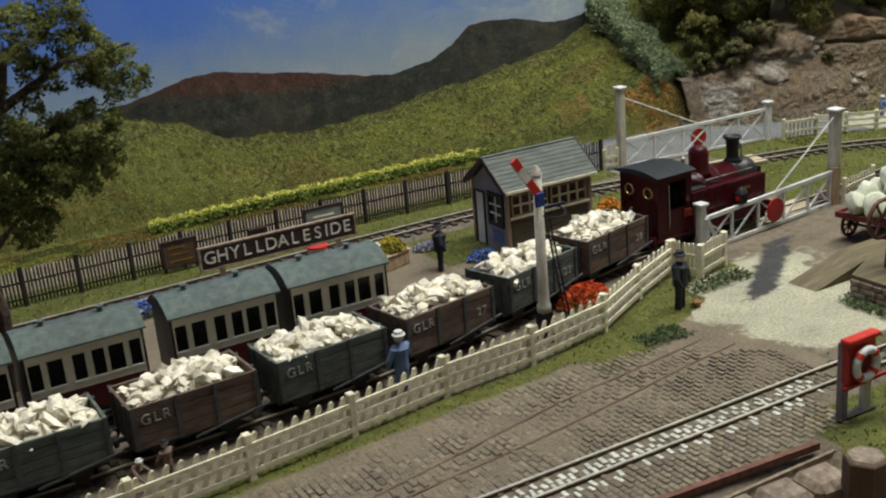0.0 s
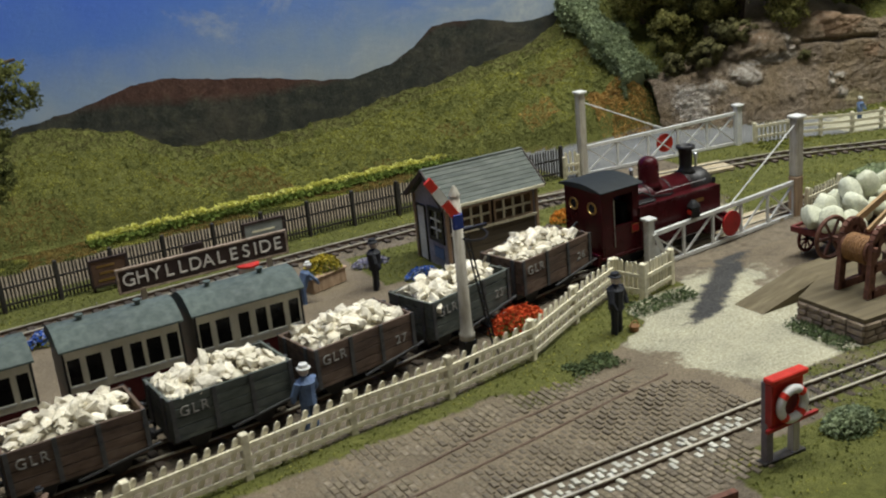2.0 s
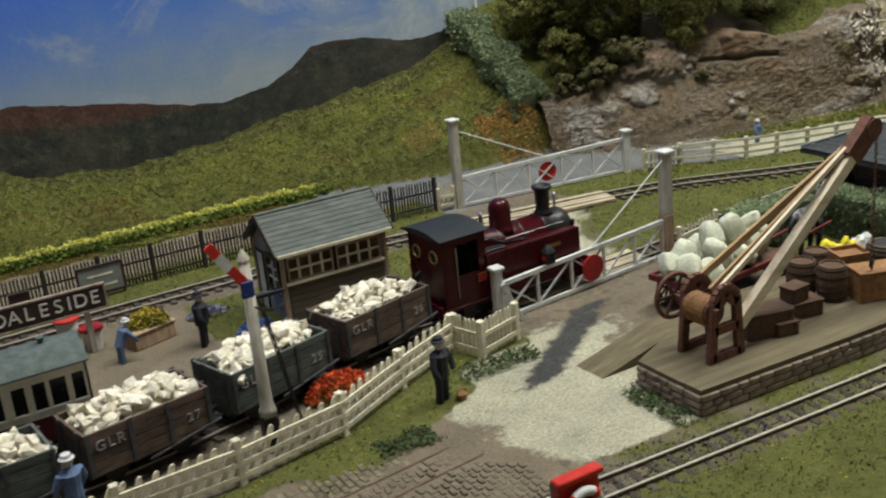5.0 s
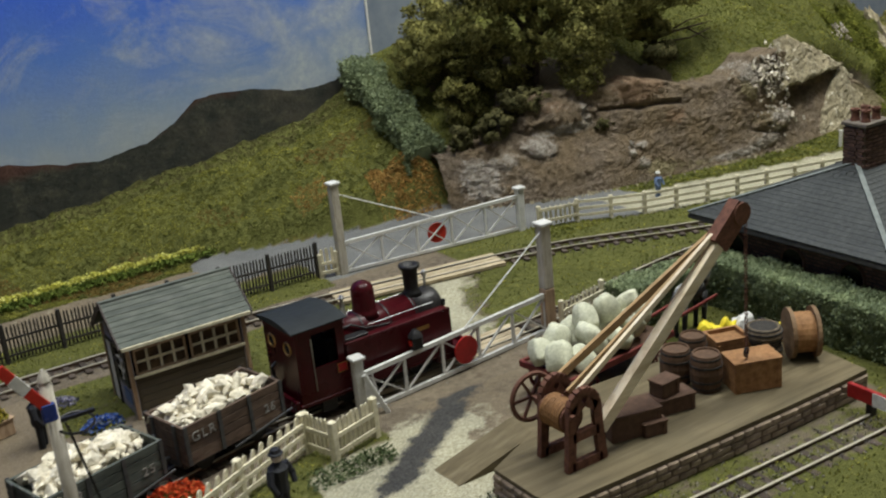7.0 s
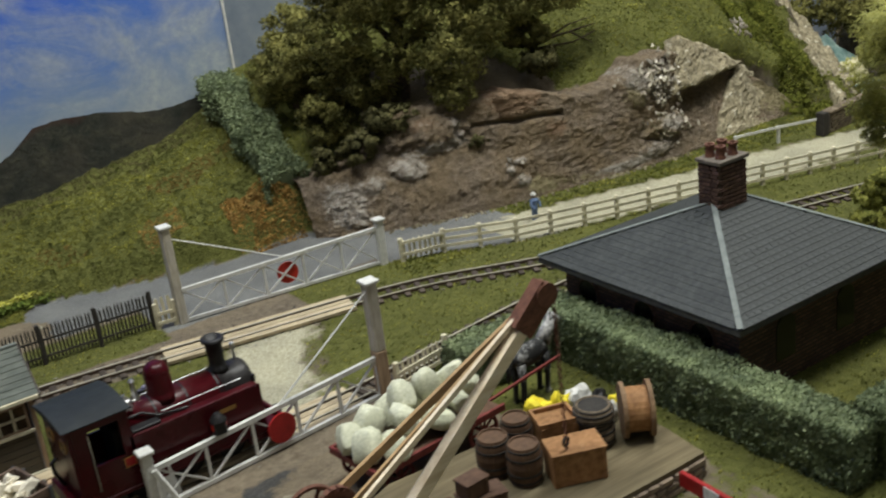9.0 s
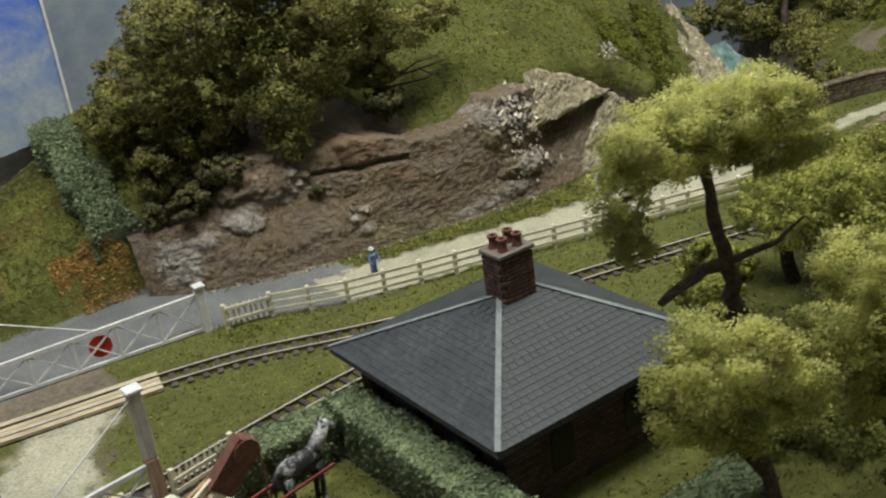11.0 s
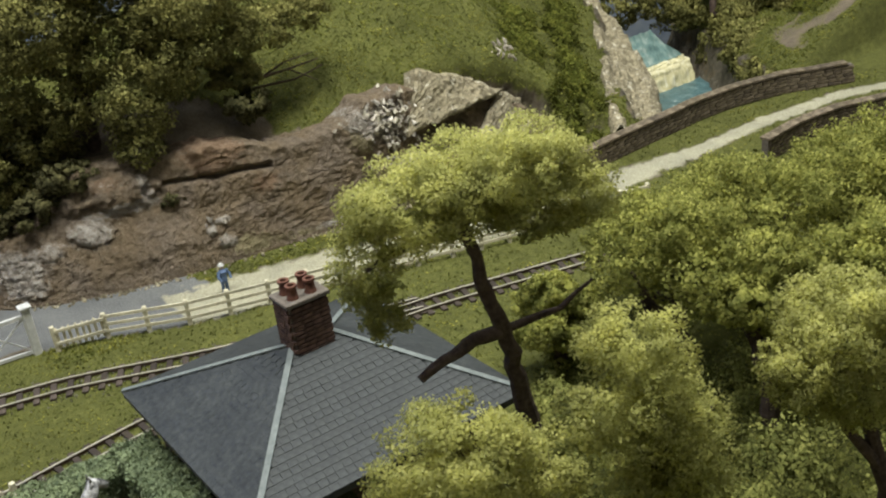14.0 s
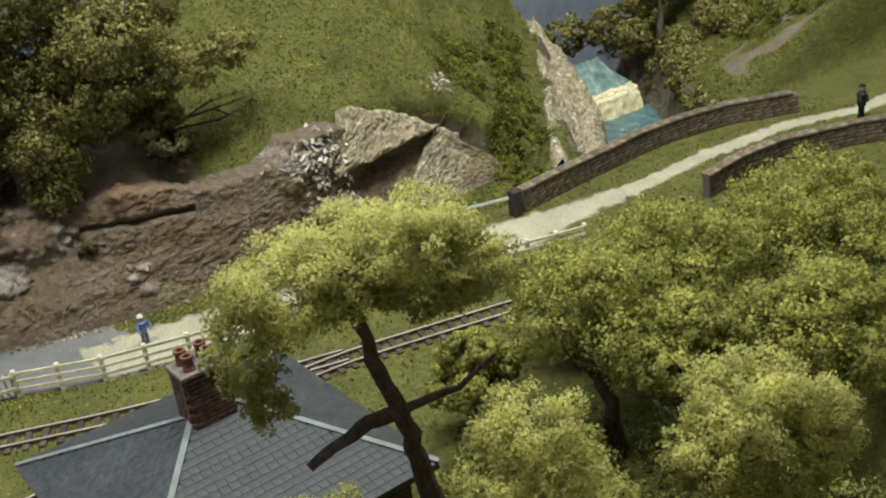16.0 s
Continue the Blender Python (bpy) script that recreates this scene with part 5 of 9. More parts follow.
def gate_post(x, y, h, w, label, foot=0.0, cap=True):
    g = thing("gate_post", M(x, y, dip(x, y)), label, "gate post", "gate posts")
    part("shaft", boxed(-w / 2, w / 2, -w / 2, w / 2, foot if foot else -0.3, h, 0.04), M_WHITE if h < 3 else M_GREYWOOD, g)
    if foot:
        part("foot", boxed(-w / 2 - 0.012, w / 2 + 0.012, -w / 2 - 0.012, w / 2 + 0.012, -0.3, foot, 0.04), M_BROWNWOOD, g, "bare brown lower post")
    if cap:
        bm = boxed(-w / 2 - 0.08, w / 2 + 0.08, -w / 2 - 0.08, w / 2 + 0.08, h, h + 0.13, 0.03)
        part("cap", bm, M_WHITE, g, "white square post cap")
    return g


gate_post(38.0, 47.9, 4.55, 0.42, "tall weathered white gate post")
gate_post(47.95, 46.5, 2.25, 0.38, "white gate post by the lane")
gate_post(40.95, 35.4, 4.6, 0.46, "tall gate post, white above and bare wood below", foot=1.9)
gp = gate_post(31.45, 34.3, 2.15, 0.36, "short white gate post with a slanting strut")
part("strut", bar(bmesh.new(), (0.1, -0.25, 1.6), (0.75, -0.55, 0.0), 0.16), M_WHITE, gp)


stay = thing("gate_stay", M(32.1, 34.9, dip(32, 35)), "white tapered timber stay beside the crossing gate post", "gate stay")
part("board", prism(bmesh.new(), [(-0.42, 0.0), (0.42, 0.0), (0.12, 1.5), (-0.12, 1.5)], 1, -0.12, 0.12), M_WHITE, stay)


# ---- signal box ----
def signal_box():
    b = thing("signal_box", M(24.9, 39.6, dip(27, 41)), "wooden signal box with grey boarded roof and small-paned windows", "signal box")
    L, W, H, R = 4.55, 2.9, 3.05, 4.25
    part("wall", prism(bmesh.new(), [(0, 0), (W, 0), (W, H), (W / 2, R - 0.1), (0, H)], 0, 0.0, 0.12), M_BOXEND, b, "lilac-grey end wall")
    part("wall", prism(bmesh.new(), [(0, 0), (W, 0), (W, H), (W / 2, R - 0.1), (0, H)], 0, L - 0.12, L), M_BOXEND, b, "lilac-grey end wall")
    part("wall", boxed(0.121, L - 0.121, W - 0.12, W, 0, H), M_BOXWALL, b, "olive-brown boarded wall")
    # front wall below and round the windows
    low = part("wall", boxed(0.121, L - 0.121, 0, 0.12, 0, 1.75), M_BOXWALL, b, "olive-brown boarded wall")
    for k in range(6):
        part("board", boxed(0.2, L - 0.2, -0.03, -0.002, 0.12 + k * 0.27, 0.12 + k * 0.27 + 0.235, 0.008), M_BOXWALL, low)
    part("wall", boxed(0.121, L - 0.121, 0, 0.12, 2.78, H), M_BOXWALL, b)
    # near-black sheet: the room's shade put into its colour
    part("interior_back", boxed(0.13, L - 0.13, 0.9, 0.95, 0.2, H), M_DARK, b, "near-black sheet standing in for the unlit interior")
    # added tan block: a lighter interior put in as colour
    part("interior_light_block", boxed(3.3, 4.1, 0.6, 0.85, 1.6, 2.5), M_JIBDARK, b, "added tan block standing in for light inside the box")
    for x0, x1 in ((0.2, 2.2), (2.35, 4.35)):
        w = part("window", boxed(x0, x1, 0.05, 0.07, 1.75, 2.78), M_BOXPANE, b, "window panes with a brownish reflection in their colour" if x0 < 1 else "window panes with an amber-brown reflection in their colour")
        fr = bmesh.new()
        for xa, xb, za, zb in ((x0, x1, 1.75, 1.83), (x0, x1, 2.7, 2.78), (x0, x0 + 0.08, 1.831, 2.699), (x1 - 0.08, x1, 1.831, 2.699)):
            box(fr, xa, xb, -0.03, 0.049, za, zb)
        part("window_frame", fr, M_BROWNWOOD, w, "brown timber window frame")
        for i in range(1, 4):
            x = x0 + (x1 - x0) * i / 4
            part("glazing_bar", boxed(x - 0.045, x + 0.045, -0.02, 0.046, 1.832, 2.698), M_CREAM, w)
        for z in (2.26,):
            part("glazing_bar", boxed(x0 + 0.081, x1 - 0.081, -0.015, 0.04, z - 0.045, z + 0.045), M_CREAM, w)
    # end-wall door and window
    d = part("door", boxed(-0.05, -0.003, 2.0, 2.62, 0.1, 2.55, 0.01), M_WHITE, b, "white boarded door")
    fr = bmesh.new()
    for ya, yb, za, zb in ((1.9, 1.99, 0, 2.64), (2.63, 2.72, 0, 2.64), (1.991, 2.629, 2.56, 2.64)):
        box(fr, -0.07, -0.003, ya, yb, za, zb)
    part("door_frame", fr, M_BLACK, d, "black door frame")
    w = part("window", boxed(-0.03, -0.003, 0.45, 1.45, 1.35, 2.6), M_GLASS_DARK, b, "dark window pane")
    fr = bmesh.new()
    for ya, yb, za, zb in ((0.3, 0.46, 1.2, 2.75), (1.44, 1.6, 1.2, 2.75), (0.461, 1.439, 1.2, 1.36), (0.461, 1.439, 2.6, 2.75)):
        box(fr, -0.09, -0.004, ya, yb, za, zb)
    part("window_frame", fr, M_BLACK, w, "black window frame")
    for y in (0.95,):
        part("glazing_bar", boxed(-0.07, -0.031, y - 0.04, y + 0.04, 1.361, 2.599), M_WHITE, w)
    for z in (1.78, 2.2):
        part("glazing_bar", boxed(-0.065, -0.032, 0.461, 1.439, z - 0.035, z + 0.035), M_WHITE, w)
    part("poster", boxed(-0.045, -0.004, 0.5, 1.3, 0.45, 0.95), M_FIGBLUE, b, "small blue notice")
    # corner posts, sill, gutter, steps
    for x in (0.0, L):
        for y in (0.0, W):
            part("corner_post", boxed(x - 0.07, x + 0.07, y - 0.07, y + 0.07, 0, H - 0.02), M_BROWNWOOD, b)
    part("sill", boxed(0.08, L - 0.08, -0.12, -0.032, 1.66, 1.76), M_CREAM, b, "cream window sill")
    part("plinth", boxed(0.08, L + 0.1, -0.12, -0.032, 0.0, 0.1), M_CREAM, b, "cream plinth board")
    part("gutter", boxed(-0.25, L + 0.25, -0.36, -0.26, H - 0.12, H), M_CREAM, b, "cream eaves board")
    for y0 in (-1, 1):
        for k in range(9):
            s0, s1 = k / 9, (k + 1) / 9
            half, rise = W / 2 + 0.28, R - H + 0.12
            def at(s, lift):
                return (W / 2 + y0 * half * (1 - s), H - 0.08 + rise * s + lift)
            a, c = at(s0, 0.022), at(s1, 0.0)
            bm = bmesh.new()
            prism(bm, [a, c, (c[0], c[1] + 0.07), (a[0], a[1] + 0.075)], 0, -0.3, L + 0.3)
            part("roof_board", bm, M_BOXROOF, b)
    part("ridge", boxed(-0.32, L + 0.32, W / 2 - 0.09, W / 2 + 0.09, R + 0.02, R + 0.16, 0.02), M_BOXROOF, b)
    for x in (-0.34, L + 0.301):
        for s in (-1, 1):
            bm = bmesh.new()
            bar(bm, (x + 0.02, W / 2 + s * (W / 2 + 0.28), H - 0.08), (x + 0.02, W / 2, R + 0.02), 0.05, 0.24)
            part("bargeboard", bm, M_SIGN, b, "dark bargeboard")
    return b


signal_box()
st = thing("walkway", M(27.2, 38.5, dip(27, 38.5)), "brown timber walkway along the signal box", "walkway")
part("plank", boxed(-2.2, 3.6, 0.25, 0.85, 0.0, 0.16, 0.02), M_BOARD, st)
part("beam", boxed(-2.2, 4.2, -0.05, 0.2, 0.0, 0.13, 0.02), M_BROWNWOOD, st)


# ---- semaphore signal ----
s = thing("semaphore_signal", M(20.45, 30.5), "cream wooden semaphore signal with a red and white arm", "signal")
part("post", turned(bmesh.new(), [(0.27, 1.2), (0.27, 1.42), (0.22, 1.5), (0.2, 2.0), (0.17, 6.3)], 14), M_GREYWOOD, s, "cream round post with a swollen base", smooth=True)
part("post_cap", turned(bmesh.new(), [(0.2, 6.3), (0.14, 6.45), (0.04, 6.62)], 10), M_GREYWOOD, s)
part("post_foot", boxed(-0.24, 0.24, -0.24, 0.24, -0.2, 1.199, 0.03), M_BLACK, s, "black post foot")
arm = part("arm", box(bmesh.new(), -1.75, 0.1, -0.05, 0.05, -0.15, 0.15, 0.01, m=Matrix.Translation((-0.1, -0.24, 5.6)) @ pose(0, 0, 0, 0, 56, 0)), M_BRIGHTRED, s, "red arm with a white band")
part("band", box(bmesh.new(), -1.3, -0.75, -0.06, 0.06, -0.155, 0.155, m=Matrix.Translation((-0.1, -0.24, 5.6)) @ pose(0, 0, 0, 0, 56, 0)), M_WHITE, arm, "white band")
part("spectacle", boxed(-0.3, 0.1, -0.32, -0.18, 5.2, 5.75, 0.05), plain("signal_glass_blue", (0.02, 0.04, 0.2), 0.25), s, "dark blue signal glass")
part("bracket", boxed(-0.1, 1.1, -0.06, 0.06, 5.0, 5.1), M_BLACK, s)
part("ring_stay", ring(bmesh.new(), 0.5, 0.04, 18, 5, Matrix.Translation((0.55, 0, 4.85)) @ pose(0, 0, 0, 12, 0, 0)), M_BLACK, s)
for y in (-0.14, 0.14):
    part("ladder_side", bar(bmesh.new(), (0.3, y, 4.9), (1.15, y, 0.0), 0.05), M_BLACK, s)
for k in range(14):
    f = k / 14
    part("rung", bar(bmesh.new(), (0.36 + 0.8 * f, -0.13, 4.6 - 4.5 * f), (0.36 + 0.8 * f, 0.13, 4.6 - 4.5 * f), 0.035), M_BLACK, s)


# ---- train ----
def place_on(xy, x):
    """A point on a track and its heading."""
    k = int(np.argmin(np.abs(xy[:, 0] - x)))
    a, c = xy[max(0, k - 4)], xy[min(len(xy) - 1, k + 4)]
    y = float(np.interp(x, xy[:, 0], xy[:, 1]))
    return y, math.degrees(math.atan2(c[1] - a[1], c[0] - a[0]))


def wheel(parent, x, y, r, material=M_BLACK, name="wheel"):
    bm = turned(bmesh.new(), [(r * 0.35, -0.09), (r * 0.8, -0.06), (r, -0.08), (r * 1.08, 0.06), (r * 1.08, 0.09), (r * 0.4, 0.09)], 18, Matrix.Translation((x, y, r)) @ pose(0, 0, 0, 90 if y < 0 else -90, 0, 0))
    return part(name, bm, material, parent)


def locomotive():
    x0 = 32.8
    y0, a = place_on(main_xy, x0)
    t = thing("steam_locomotive", M(x0, y0, 0.22 + dip(x0, y0), a) @ Matrix.Diagonal((1.0, 1.08, 1.02, 1)), "maroon side-tank steam locomotive with black chimney and roof", "locomotive")
    part("footplate", boxed(-3.6, 3.7, -1.12, 1.12, 0.62, 0.78, 0.03), M_MAROON, t)
    part("chassis", boxed(-3.2, 3.2, -0.42, 0.42, 0.25, 0.62), M_BLACK, t, "black chassis")
    for s in (-1, 1):
        bm = boxed(-1.5, 3.1, s * 1.1 - 0.02, s * 1.1 + 0.02, 0.781, 2.45, 0.0)
        box(bm, -1.5, 3.1, min(s * 0.55, s * 1.079), max(s * 0.55, s * 1.079), 0.781, 2.45, 0.05)
        tank = part("side_tank", bm, M_MAROON, t)
        for i in range(24):
            r = bmesh.new()
            lump(r, (-1.42 + i * 0.19, s * 1.125, 2.38), (0.022, 0.022, 0.022), i, 0, 1)
            part("rivet", r, M_MAROON, tank)
        part("tank_plate", boxed(1.5, 2.1, s * 1.121 - 0.008, s * 1.121 + 0.008, 1.95, 2.1), M_BRASS, tank, "small brass name plate")
    # boiler between the tanks
    boiler = part("boiler", turned(bmesh.new(), [(0.72, -1.6), (0.72, 2.0)], 28, Matrix.Translation((0, 0, 2.28)) @ pose(0, 0, 0, 0, 90, 0)), M_MAROON, t, smooth=True)
    for x in (-0.4, 0.75, 1.9):
        part("boiler_band", turned(bmesh.new(), [(0.735, -0.035), (0.735, 0.035)], 28, Matrix.Translation((x, 0, 2.28)) @ pose(0, 0, 0, 0, 90, 0)), M_BLACK, boiler)
    part("smokebox", turned(bmesh.new(), [(0.76, 2.0), (0.76, 3.05), (0.7, 3.15), (0.3, 3.22), (0.05, 3.24)], 28, Matrix.Translation((0, 0, 2.28)) @ pose(0, 0, 0, 0, 90, 0)), mat("smokebox_grey", [(0.014, 0.013, 0.013), (0.034, 0.031, 0.03)], 400, 0.38, 0.0), t, "dark grey smokebox", smooth=True)
    part("dome", turned(bmesh.new(), [(0.6, 2.75), (0.46, 2.95), (0.43, 3.1), (0.43, 3.75), (0.36, 3.95), (0.2, 4.05), (0.05, 4.08)], 22, Matrix.Translation((0.1, 0, 0))), M_MAROON, t, "glossy maroon dome", smooth=True)
    part("chimney", turned(bmesh.new(), [(0.42, 2.95), (0.3, 3.08), (0.27, 3.2), (0.3, 3.95), (0.4, 4.0), (0.4, 4.12), (0.28, 4.14), (0.2, 3.9)], 20, Matrix.Translation((2.25, 0, 0))), M_BLACK, t, "black flared chimney", smooth=True)
    part("safety_valve", turned(bmesh.new(), [(0.16, 3.0), (0.1, 3.2), (0.07, 3.6), (0.12, 3.65), (0.04, 3.75)], 12, Matrix.Translation((-0.75, 0.1, 0))), M_STEEL, t, "bright steel safety valve")
    part("whistle", turned(bmesh.new(), [(0.05, 3.0), (0.05, 3.4), (0.09, 3.42), (0.09, 3.62), (0.03, 3.68)], 10, Matrix.Translation((2.95, 0.1, 0))), M_STEEL, t, "steel whistle")
    for k in range(5):
        part("pipe_fitting", tube(bmesh.new(), [(-1.45 + 0.16 * k, -0.5 + 0.2 * k, 2.9), (-1.3 + 0.16 * k, -0.45 + 0.18 * k, 3.1), (-1.1 + 0.12 * k, -0.4 + 0.2 * k, 2.95)], 0.05, 6), M_STEEL, t)
    for sgn in (-1, 1):
        part("tank_filler", boxed(-1.45, -0.45, min(sgn * 0.6, sgn * 1.0), max(sgn * 0.6, sgn * 1.0), 2.451, 2.56, 0.03), M_BLACK, t, "black tank top")
        part("injector_pipe", tube(bmesh.new(), [(-1.5, sgn * 0.45, 2.75), (-0.9, sgn * 0.62, 2.85), (-0.4, sgn * 0.74, 2.6), (0.6, sgn * 0.78, 2.5)], 0.05, 7), M_BLACK, t, "black feed pipe")
        part("tank_rail", tube(bmesh.new(), [(-0.3, sgn * 0.78, 2.72), (2.6, sgn * 0.78, 2.72)], 0.022, 6), M_STEEL, t, "thin steel handrail")
    part("turret", turned(bmesh.new(), [(0.2, 2.9), (0.2, 3.15), (0.12, 3.2), (0.05, 3.35)], 14, Matrix.Translation((-1.15, 0, 0))), M_STEEL, t, "bright steam turret")
    # cab
    part("cab_back", boxed(-3.5, -3.4, -1.1, 1.1, 0.781, 3.5), M_MAROON, t)
    for y in (-0.55, 0.55):
        w = part("cab_window", turned(bmesh.new(), [(0.2, -0.006), (0.2, 0.006)], 20, Matrix.Translation((-3.508, y, 2.75)) @ pose(0, 0, 0, 0, 90, 0)), M_DARK, t, "round dark cab window")
        part("window_ring", ring(bmesh.new(), 0.23, 0.045, 20, 6, Matrix.Translation((-3.51, y, 2.75)) @ pose(0, 0, 0, 0, 90, 0)), M_BRASS, w, "brass window ring")
    part("cab_front", boxed(-1.6, -1.51, -1.1, 1.1, 2.46, 3.5), M_MAROON, t)
    for s in (-1, 1):
        lo, hi = min(s * 1.0, s * 1.1), max(s * 1.0, s * 1.1)
        bm = boxed(-3.39, -1.51, lo, hi, 0.782, 1.95)
        box(bm, -3.39, -2.85, lo, hi, 1.951, 3.5)
        box(bm, -1.85, -1.61, lo, hi, 1.951, 3.5)
        box(bm, -2.849, -1.851, lo, hi, 3.2, 3.5)
        side = part("cab_side", bm, M_MAROON, t)
        pl = part("number_plate", boxed(-1.95, -1.55, s * 1.108 - 0.008, s * 1.108 + 0.008, 1.5, 1.85), M_BRASS, side, "red plate with brass edge")
        part("plate_field", boxed(-1.92, -1.58, s * 1.119 - 0.004, s * 1.119 + 0.004, 1.53, 1.82), M_REDPAINT, pl)
        part("handrail", tube(bmesh.new(), [(-2.88, s * 1.14, 1.1), (-2.88, s * 1.14, 3.1)], 0.022, 6), M_STEEL, side)
    part("cab_floor", boxed(-3.39, -1.61, -0.99, 0.99, 0.79, 0.9), M_DARK, t)
    part("backhead", boxed(-1.95, -1.65, -0.6, 0.6, 0.91, 2.6, 0.05), M_DARK, t, "dark firebox backhead")
    arc = [(1.28 * math.sin(k), 3.54 + 0.2 * (1 - (math.sin(k)) ** 2)) for k in np.linspace(-1.5, 1.5, 13)]
    part("cab_roof", prism(bmesh.new(), [(-1.28, 3.5)] + arc + [(1.28, 3.5)], 0, -3.68, -1.42), M_ROOFBLACK, t, "black curved cab roof")
    # running gear and ends
    for x in (-1.3, 0.3, 1.9):
        for s in (-1, 1):
            wheel(t, x, s * 0.52, 0.52)
    for s in (-1, 1):
        part("coupling_rod", boxed(-1.4, 2.0, s * 0.7 - 0.03, s * 0.7 + 0.03, 0.42, 0.54), M_STEEL, t, "steel coupling rod")
        part("cylinder", boxed(2.4, 3.3, min(s * 0.55, s * 1.05), max(s * 0.55, s * 1.05), 0.3, 0.8, 0.08), M_MAROON, t)
        part("valve_gear", tube(bmesh.new(), [(0.3, s * 0.85, 0.5), (1.2, s * 0.9, 0.95), (1.9, s * 0.85, 0.5), (2.4, s * 0.85, 0.6)], 0.045, 6), M_STEEL, t, "steel valve gear")
        part("step", boxed(-2.7, -2.1, s * 1.0 - 0.06, s * 1.0 + 0.06, 0.2, 0.619), M_BLACK, t)
    for x0b, x1b in ((-3.75, -3.61), (3.71, 3.85)):
        part("buffer_beam", boxed(x0b, x1b, -1.1, 1.1, 0.45, 0.95, 0.02), M_MAROON, t, "maroon buffer beam")
    for x in (-4.0, 4.05):
        part("coupling", boxed(x - 0.2, x + 0.2, -0.16, 0.16, 0.5, 0.75, 0.04), M_BLACK, t)
    for y in (-0.8, 0.0, 0.8):
        part("lamp_iron", boxed(3.0, 3.12, y - 0.05, y + 0.05, 2.46, 2.7), M_BLACK, t)
    part("hose", tube(bmesh.new(), [(-3.55, 0.3, 1.0), (-3.75, 0.3, 1.5), (-3.78, 0.3, 1.9), (-3.6, 0.3, 2.0)], 0.07, 8), M_BLACK, t)
    return t


locomotive()


def stone_mesh(k):
    bm = bmesh.new()
    rng = random.Random(k)
    res = bmesh.ops.create_icosphere(bm, subdivisions=1, radius=1.0)
    for v in res["verts"]:
        v.co *= 0.5 + 0.75 * rng.random()
        v.co = Vector((v.co.x * 1.25, v.co.y * 0.85, v.co.z * 0.62))
    bmesh.ops.convex_hull(bm, input=bm.verts)
    return mesh_of(bm, "stone", M_ROCKLOAD)


STONES = [stone_mesh(k) for k in range(7)]


def wagon(x, material, number, label, seed):
    y, a = place_on(main_xy, x)
    at = M(x, y, 0.22 + dip(x, y), a)
    t = thing("open_wagon", at, label, "wagon", "stone wagons")
    L, W, z0, z1 = 2.05, 1.08, 0.62, 2.0
    part("floor", boxed(-L, L, -W, W, z0, z0 + 0.12), material, t)
    for s in (-1, 1):
        for k in range(4):
            za, zb = z0 + 0.125 + k * (z1 - z0 - 0.12) / 4, z0 + 0.115 + (k + 1) * (z1 - z0 - 0.12) / 4 - 0.012
            part("side_plank", boxed(-L, L, min(s * W, s * (W - 0.1)), max(s * W, s * (W - 0.1)), za, zb, 0.012), material, t)
            part("end_plank", boxed(min(s * L, s * (L - 0.1)), max(s * L, s * (L - 0.1)), -W + 0.101, W - 0.101, za, zb, 0.012), material, t)
        for xx in (-L + 0.08, -0.62, 0.62, L - 0.08):
            part("strap", boxed(xx - 0.07, xx + 0.07, s * (W + 0.025) - 0.022, s * (W + 0.025) + 0.022, z0, z1 + 0.01), M_IRON, t, "iron strap")
        part("brake_lever", bar(bmesh.new(), (-0.2, s * (W + 0.02), 0.45), (L + 0.25, s * (W + 0.06), 0.82), 0.06), M_IRON, t)
        part("end_post", boxed(s * (L + 0.03) - 0.03, s * (L + 0.03) + 0.03, -0.7, -0.55, z0 - 0.1, z1), M_IRON, t)
        part("end_post", boxed(s * (L + 0.03) - 0.03, s * (L + 0.03) + 0.03, 0.55, 0.7, z0 - 0.1, z1), M_IRON, t)
        part("buffer", turned(bmesh.new(), [(0.09, 0), (0.09, 0.22), (0.2, 0.24), (0.2, 0.3)], 12, Matrix.Translation((s * L, 0, 0.62)) @ pose(0, 0, 0, 0, 90 * s, 0)), M_BLACK, t)
        part("chain", ring(bmesh.new(), 0.2, 0.045, 14, 6, Matrix.Translation((s * (L + 0.3), 0.15, 0.75)) @ pose(0, 0, 0, 90, 0, 30)), M_BLACK, t)
    part("underframe", boxed(-L + 0.1, L - 0.1, -0.6, 0.6, 0.3, z0 - 0.001), M_BLACK, t, "black underframe")
    for xx in (-1.1, 1.1):
        for s in (-1, 1):
            wheel(t, xx, s * 0.52, 0.36)
    for s in (-1, 1):
        f = pose(0, 0, 0, 90, 0, 0 if s < 0 else 180)
        text_mesh("lettering", "GLR", 0.46, M_WORN, t, Matrix.Translation(Vector((-1.29 if s < 0 else 1.29, s * (W + 0.012), 1.52)) * U) @ f, "worn pale lettering", 1.25)
        if number:
            text_mesh("lettering", number, 0.42, M_WORN, t, Matrix.Translation(Vector((1.42 if s < 0 else -1.42, s * (W + 0.012), 1.22)) * U) @ f, "worn pale number", 1.2)
    load = thing("stone_load", at, "heap of broken white limestone in an open wagon", "stones", "stone loads")
    rng = random.Random(seed)
    part("load_bed", lump(bmesh.new(), (0, 0, 1.55), (L * 0.93, W * 0.86, 0.5), seed, 0.2, 2), M_ROCKLOAD, load)
    for k in range(110):
        px, py = rng.uniform(-L + 0.25, L - 0.25), rng.uniform(-W + 0.22, W - 0.22)
        h = 1.72 + 0.55 * max(0.0, 1 - (px / L) ** 2) * max(0.0, 1 - (py / W) ** 2) + rng.uniform(-0.1, 0.12)
        r = rng.choice((rng.uniform(0.12, 0.22), rng.uniform(0.2, 0.4)))
